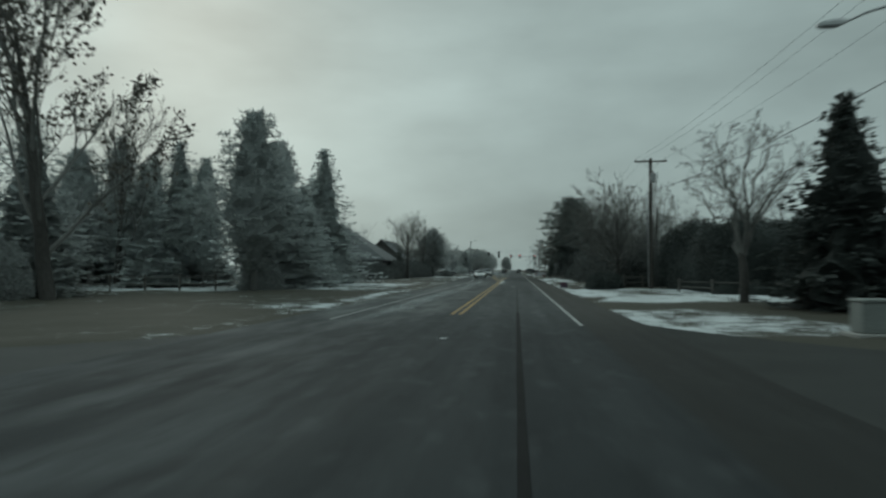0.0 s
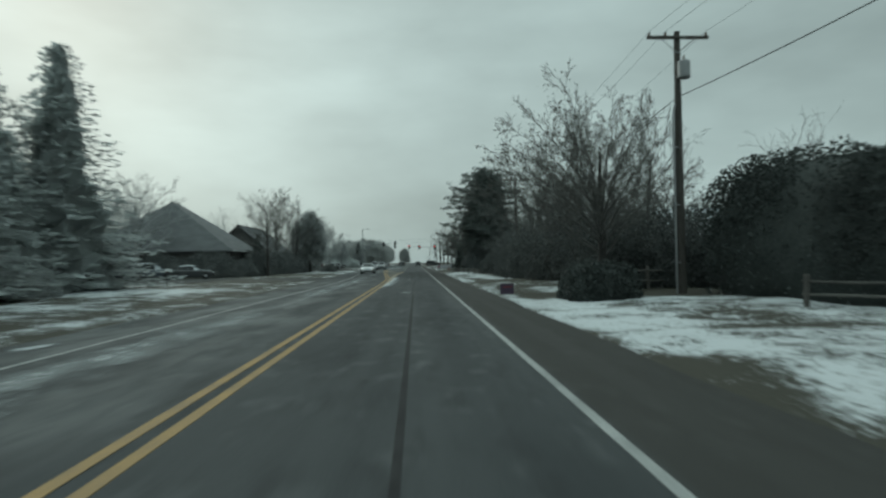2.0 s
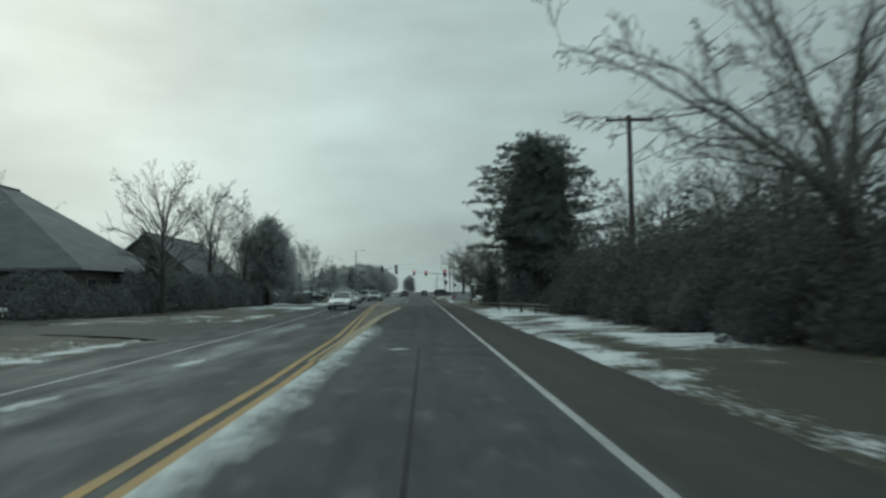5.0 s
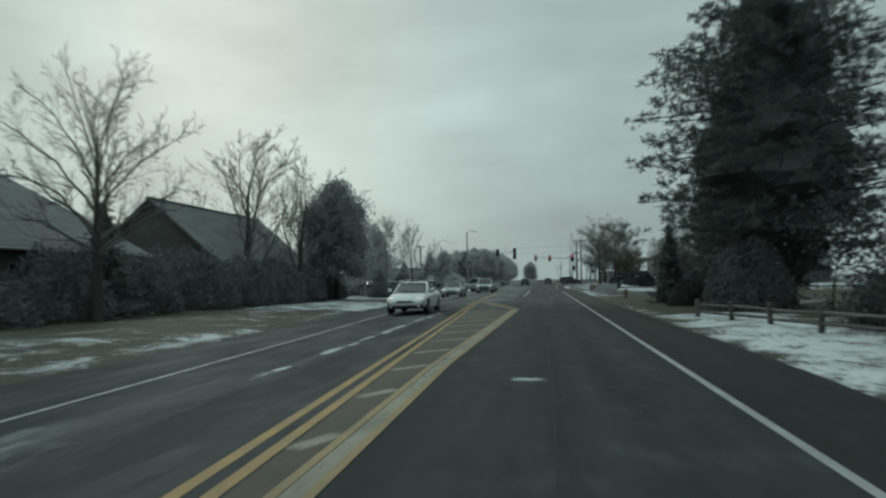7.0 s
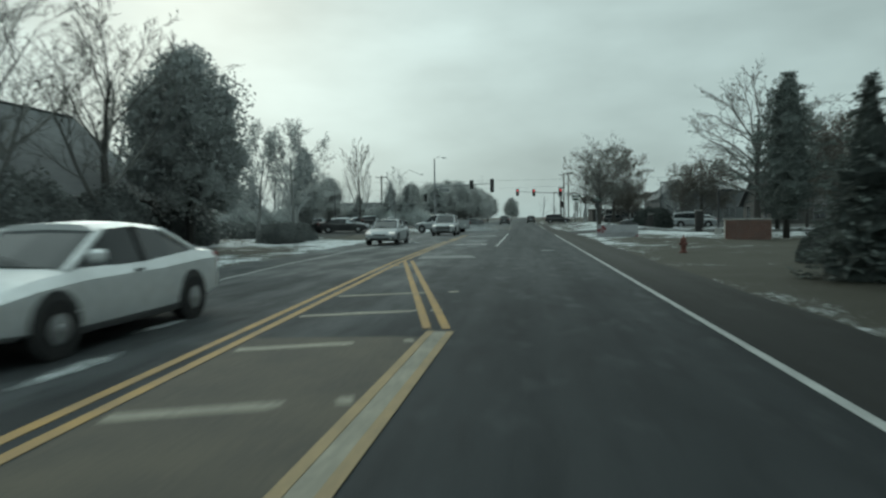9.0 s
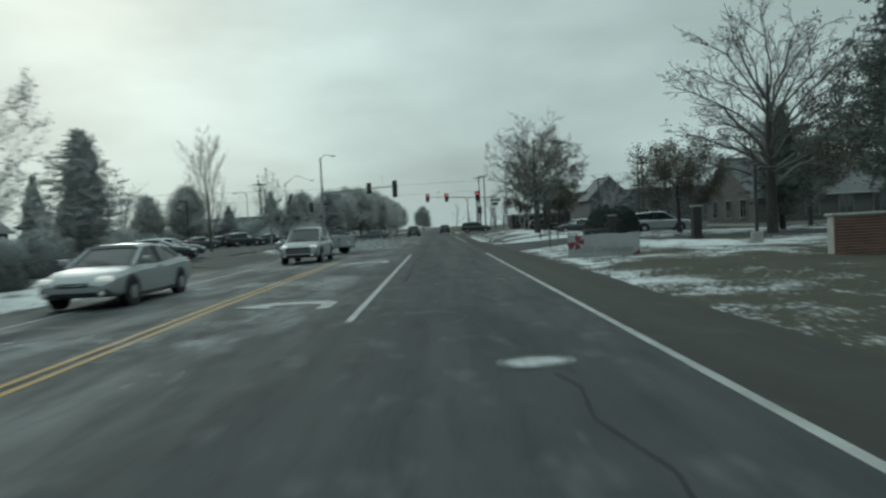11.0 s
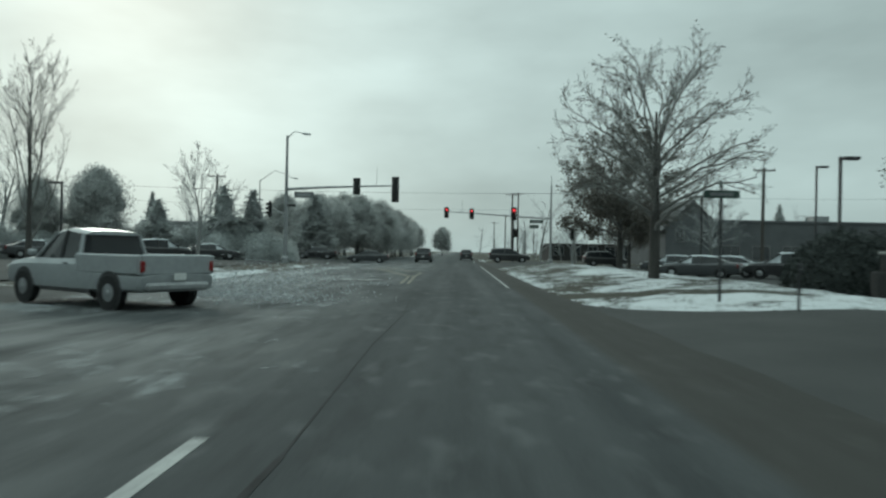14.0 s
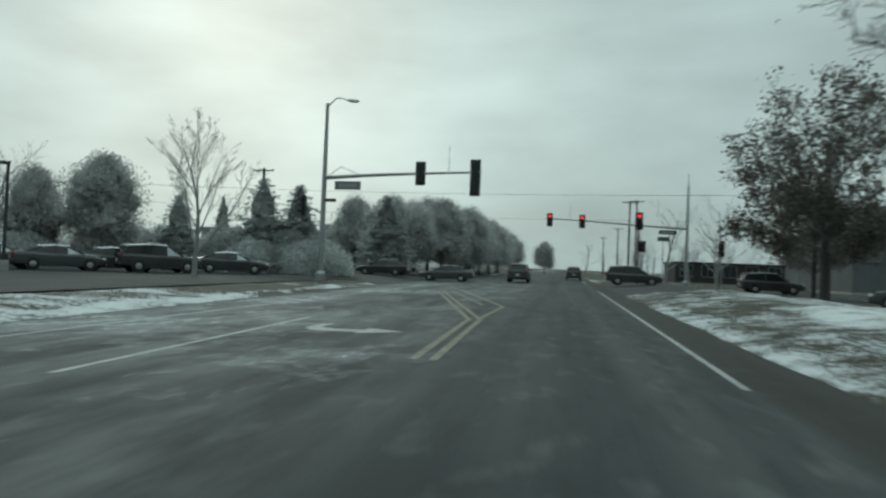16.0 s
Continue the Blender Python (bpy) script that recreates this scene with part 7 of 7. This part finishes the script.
# pole signal on the near right corner
post = thing("signal_post", pose(6.3, 240.0, 0.05), "dark signal post with a lit red signal", "signal post")
part("shaft", Geo().tube([(0, 0, -0.2), (0, 0, 6.4)], [0.11, 0.08], 10), M_DARKSTEEL, post)
signal_head(post, 0, -0.2, 6.6, True, 3, 180, 1.15)
signal_head(post, 0.35, -0.15, 4.0, False, 2, 150)
ped = thing("pedestrian_signal", pose(12.8, 236.5, 0.2), "thin post with a dark pedestrian signal", "signal post")
part("shaft", Geo().tube([(0, 0, -0.2), (0, 0, 3.6)], 0.055, 8), M_STEEL, ped)
signal_head(ped, 0, -0.1, 3.9, False, 3, 120)


def street_lamp(x, y, H, reach, label="tall galvanised street lamp with a curved arm"):
    ob = thing("street_lamp", at(x, y), label, "street lamp", "street lamps")
    part("shaft", Geo().tube([(0, 0, -0.2), (0, 0, H)], [0.11, 0.06], 10), M_STEEL, ob)
    part("base", Geo().lathe([(0.2, -0.1), (0.2, 0.18), (0.13, 0.25)], 12), M_STEEL, ob)
    cobra_lamp(ob, (0, 0, H - 0.15), (reach, 0, H + 0.25))


street_lamp(11.0, 19.5, 7.7, -2.4)
street_lamp(19.0, 237.5, 13.4, -4.4)
street_lamp(-25.6, 243.0, 9.8, 4.2)
street_lamp(-33.0, 246.0, 8.5, -1.8)


def box_lamp(x, y, H, rz=0, heads=1):
    """A car-park lamp: square post with a flat box head."""
    ob = thing("car_park_lamp", at(x, y, rz), "dark square car park lamp post", "car park lamp", "car park lamps")
    part("post", Geo().box(0.13, 0.13, H, None, 0.02), M_DARKSTEEL, ob)
    part("plinth", Geo().lathe([(0.25, -0.2), (0.25, 0.5), (0.22, 0.55)], 14), M_STONE, ob)
    for s in (1, -1)[:heads]:
        part("lamp_head", Geo().box(0.75, 0.35, 0.16, pose(s * 0.5, 0, H - 0.16), 0.03), M_DARKSTEEL, ob)


box_lamp(18.0, 192.0, 6.3)
box_lamp(20.5, 217.0, 6.6)
box_lamp(27.5, 212.0, 8.6)
box_lamp(-28.4, 206.0, 5.6, 180)
box_lamp(13.2, 160.0, 3.3)


# ---- signs and small things on the verges ----
def post_sign(x, y, H, w, hgt, rz, mat, label):
    ob = thing("road_sign", at(x, y, rz), label, "sign")
    part("post", Geo().tube([(0, 0, -0.2), (0, 0, H)], 0.032, 8), M_DARKSTEEL, ob)
    plate = part("plate", Geo().box(w, 0.02, hgt, pose(0, -0.045, H - hgt - 0.02), 0.008), mat, ob)
    for z in (0.25, 0.75):
        part("bolt", Geo().lathe([(0.015, 0), (0.015, 0.012), (0.006, 0.016)], 8, pose(0, -0.055, H - hgt + hgt * z, 90)), M_STEEL, plate)
    return ob


post_sign(5.4, 166.5, 2.5, 0.33, 0.42, 0, M_DARKSTEEL, "small upright traffic sign seen from behind")
post_sign(7.3, 174.6, 1.1, 0.12, 0.2, 0, M_DARKSTEEL, "short marker stake in the snow")
post_sign(9.9, 250.0, 4.9, 1.2, 0.45, 0, M_GREENSIGN, "dark road sign on a thin post")
sg = thing("street_name_sign", at(6.55, 177.1), "dark street name plates crossed on a post", "street sign")
part("post", Geo().tube([(0, 0, -0.2), (0, 0, 3.0)], 0.04, 8), M_DARKSTEEL, sg)
p1 = part("name_plate", Geo().box(0.92, 0.02, 0.2, pose(0, -0.03, 2.72), 0.008), M_GREENSIGN, sg)
part("writing_bar", Geo().box(0.6, 0.006, 0.09, pose(0, -0.044, 2.775), 0.002), M_SIGNBACK, p1)
part("name_plate", Geo().box(0.7, 0.02, 0.2, pose(0, 0, 2.96, 0, 0, 62), 0.008), M_GREENSIGN, sg)
part("cap", Geo().lathe([(0.05, 2.92), (0.05, 2.98), (0.02, 3.0)], 8), M_STEEL, sg)

ys = thing("yard_sign", at(3.85, 55.0, 20), "small purple corrugated yard sign in the snow", "yard sign")
part("panel", Geo().box(0.6, 0.012, 0.42, pose(0, 0, 0.14), 0.004), M_PURPLE, ys)
for s in (-1, 1):
    part("stake", Geo().tube([(s * 0.18, 0.012, -0.15), (s * 0.18, 0.012, 0.5)], 0.006, 6), M_STEEL, ys)
part("writing_bar", Geo().box(0.42, 0.004, 0.06, pose(0, -0.009, 0.40), 0.001), M_BOW, ys)

bn = thing("banner", at(5.66, 156.2, 2), "pale vinyl banner with a red bow on posts", "banner")
sheet_g = Geo()
ripple = lambda u: 0.025 * math.sin(2.1 * u) + 0.012 * math.sin(5.3 * u + 1.0)
cols = [-1.35 + 2.7 * i / 40 for i in range(41)]
sheet_g.loft([[(u, ripple(u) - 0.006, 0.04), (u, ripple(u) - 0.006, 0.86 + 0.015 * math.cos(4.6 * u)), (u, ripple(u) + 0.006, 0.86 + 0.015 * math.cos(4.6 * u)), (u, ripple(u) + 0.006, 0.04)] for u in cols])
part("sheet", sheet_g, M_BANNER, bn)
for u in (-1.33, -0.45, 0.45, 1.33):
    part("post", Geo().tube([(u, ripple(u) + 0.035, -0.2), (u, ripple(u) + 0.035, 0.92)], 0.022, 8), M_STEEL, bn)
bow = Geo()
for a, ln, wd in ((68, 0.27, 0.10), (5, 0.30, 0.08), (205, 0.34, 0.11), (285, 0.27, 0.08)):
    ca, sa = math.cos(radians(a)), math.sin(radians(a))
    petal = [(0, 0), (ln * 0.55, -wd), (ln, -wd * 1.25), (ln * 0.9, 0), (ln, wd * 1.25), (ln * 0.55, wd)]
    bow.add([(ca * u - sa * v, 0, sa * u + ca * v) for u, v in petal], [tuple(range(6))])
bw = part("printed_bow", bow, M_BOW, bn)
bw.matrix_basis = pose(-1.05, ripple(-1.05) - 0.03, 0.58)
words = bpy.data.curves.new("banner_words", "FONT")
words.body, words.size, words.shear, words.extrude, words.align_x = "Gift Certificates", 0.30, 0.35, 0.002, "CENTER"
carrier = new("banner_words", words)
bpy.context.view_layer.update()
ink_mesh = bpy.data.meshes.new_from_object(carrier.evaluated_get(bpy.context.evaluated_depsgraph_get()))
bpy.data.objects.remove(carrier)
ink = part("lettering", ink_mesh, M_BANNERINK, bn, "faded grey script lettering")
ink.matrix_basis = pose(0.08, -0.045, 0.20, 90)
part("red_corner", Geo().add([(1.34, ripple(1.34) - 0.012, 0.05), (1.06, ripple(1.06) - 0.012, 0.05), (1.34, ripple(1.34) - 0.012, 0.22)], [(0, 2, 1)]), M_BOW, bn)

hy = thing("fire_hydrant", at(5.6, 137.4), "short red fire hydrant in verge grass", "fire hydrant")
part("barrel", Geo().lathe([(0.15, -0.1), (0.15, 0.05), (0.1, 0.08), (0.1, 0.42), (0.12, 0.44), (0.12, 0.48)], 14), M_HYDRANT, hy)
part("bonnet", Geo().lathe([(0.12, 0.48), (0.1, 0.56), (0.05, 0.61), (0.03, 0.62), (0.03, 0.67)], 14), M_HYDRANT, hy)
for a in (0, 180, 270):
    part("outlet", Geo().lathe([(0.055, 0.08), (0.055, 0.15), (0.045, 0.17)], 10, pose(0, 0, 0.34, 0, 90, 0) if a == 0 else pose(0, 0, 0.34, 0, -90, 0) if a == 180 else pose(0, 0, 0.34, 90, 0, 0)), M_HYDRANT, hy)


def cabinet(x, y, w, d, hgt, rz=0, mat=M_CABINET, label="grey utility cabinet on a concrete pad"):
    ob = thing("utility_cabinet", at(x, y, rz), label, "utility cabinet", "utility cabinets")
    part("pad", Geo().box(w + 0.3, d + 0.3, 0.14, pose(0, 0, -0.05), 0.02), M_STONE, ob)
    part("housing", Geo().box(w, d, hgt, pose(0, 0, 0.09), 0.03), mat, ob)
    part("lid", Geo().box(w + 0.05, d + 0.05, 0.07, pose(0, 0, hgt + 0.085), 0.02), mat, ob)
    part("door_panel", Geo().box(w * 0.8, 0.02, hgt * 0.75, pose(0, -d / 2 - 0.006, 0.18), 0.006), mat, ob)


cabinet(8.0, 17.2, 0.7, 0.6, 0.7)
cabinet(-20.6, 172.6, 1.1, 0.8, 0.85, mat=M_PLASTIC, label="dark utility cabinet beside a drive")
cabinet(-26.0, 181.0, 1.1, 0.8, 0.85, mat=M_PLASTIC, label="dark utility cabinet beside a drive")
cabinet(7.85, 166.5, 1.3, 0.6, 0.58, mat=M_PLASTIC, label="dark cabinet beside a drive")


def rail_fence(pts, rails, H, label):
    """A split-rail fence along points (x, y)."""
    ob = thing("rail_fence", at(*pts[0]), label, "fence")
    z0 = h(*pts[0]) - 0.03
    rnd = random.Random(int(pts[0][0] * 10))
    for x, y in pts:
        part("post", Geo().box(0.13, 0.13, H + 0.25, pose(x - pts[0][0], y - pts[0][1], h(x, y) - z0 - 0.1, rnd.uniform(-2, 2), rnd.uniform(-2, 2), rnd.uniform(0, 40)), 0.02), M_RAIL, ob)
    for (xa, ya), (xb, yb) in zip(pts, pts[1:]):
        for k in range(rails):
            z = H * (0.45 + 0.5 * k / max(1, rails - 1)) if rails > 1 else H * 0.85
            a = Vector((xa - pts[0][0], ya - pts[0][1], h(xa, ya) - z0 + z + rnd.uniform(-0.03, 0.03)))
            b = Vector((xb - pts[0][0], yb - pts[0][1], h(xb, yb) - z0 + z + rnd.uniform(-0.03, 0.03)))
            ext = (b - a) * 0.04
            part("rail", Geo().tube([a - ext, (a + b) / 2 + Vector((0, 0, rnd.uniform(-0.02, 0.02))), b + ext], [0.04, 0.048, 0.04], 6), M_RAIL, ob)


rail_fence([(-35.4, 44.3), (-33.0, 44.4), (-30.6, 44.6), (-28.2, 44.8), (-25.8, 45.1), (-23.4, 45.4), (-21.0, 45.9)], 2, 1.0, "grey weathered two-rail fence on snowy grass")
rail_fence([(-17.0, 52.0), (-19.5, 54.5), (-22.0, 57.0), (-24.5, 59.5)], 2, 1.0, "grey weathered two-rail fence on snowy grass")
rail_fence([(10.6, 46.0), (12.2, 44.3), (13.8, 42.6), (15.4, 40.9)], 2, 0.74, "low grey two-rail fence before a hedge")
rail_fence([(8.6, 55.4), (10.4, 57.4), (12.4, 59.0), (14.6, 60.2)], 2, 0.9, "low grey two-rail fence beside a pole")
rail_fence([(4.9, 111.7), (5.4, 109.5), (5.85, 107.4), (6.3, 105.2), (6.8, 103.0), (7.2, 100.8)], 2, 0.5, "low grey split-rail fence on the verge")


def brick_wall(x, y, rz, w, hgt, d, label, cap=True):
    """A garden wall of single bricks over a mortar core."""
    ob = thing("brick_wall", at(x, y, rz), label, "brick wall")
    part("mortar_core", Geo().box(w - 0.02, d - 0.02, hgt - 0.005, pose(0, 0, -0.02), 0.004), M_MORTAR, ob)
    bl, bh = 0.24, 0.086
    full = Geo().box(bl - 0.014, 0.05, bh - 0.014, None, 0.006).mesh("brick")
    halfb = Geo().box(bl / 2 - 0.014, 0.05, bh - 0.014, None, 0.006).mesh("brick")
    n = 0
    for r in range(int(hgt / bh)):
        px = -w / 2
        first = True
        while px < w / 2 - 0.05:
            short = (r % 2 and first) or px + bl > w / 2 + 0.02
            b = part("brick", halfb if short else full, M_BRICK, ob)
            ln = bl / 2 if short else bl
            b.matrix_basis = pose(px + ln / 2, -d / 2 + 0.006, r * bh + 0.005)
            px += ln
            first = False
            n += 1
    if cap:
        part("coping", Geo().box(w + 0.1, d + 0.1, 0.09, pose(0, 0, hgt - 0.02), 0.02), M_STONE, ob)
    return ob


brick_wall(12.3, 151.0, -4, 2.5, 1.15, 0.4, "low red-brown brick entrance wall on a lawn")


def pillar(x, y, w, hgt, mat, label, over=0.04, step=False):
    ob = thing("gate_pillar", at(x, y), label, "pillar")
    part("shaft", Geo().box(w, w, hgt, pose(0, 0, -0.1), 0.03), mat, ob)
    part("cap", Geo().box(w + 2 * over, w + 2 * over, 0.09, pose(0, 0, hgt - 0.1), 0.03), M_STONE, ob)
    if step:
        part("wing", Geo().box(0.3, w * 0.8, hgt * 0.68, pose(-w / 2 - 0.15, 0, -0.1), 0.03), mat, ob)
    part("plinth", Geo().box(w + 0.1, w + 0.1, 0.3, pose(0, 0, -0.1), 0.02), mat, ob)


pillar(11.95, 178.7, 0.42, 1.5, M_DARKBRICK, "dark brick pillar with a pale snowy cap", 0.05, True)
pillar(13.95, 168.5, 0.47, 1.9, M_DARKBRICK, "dark brick gate pillar with a pale stone cap")
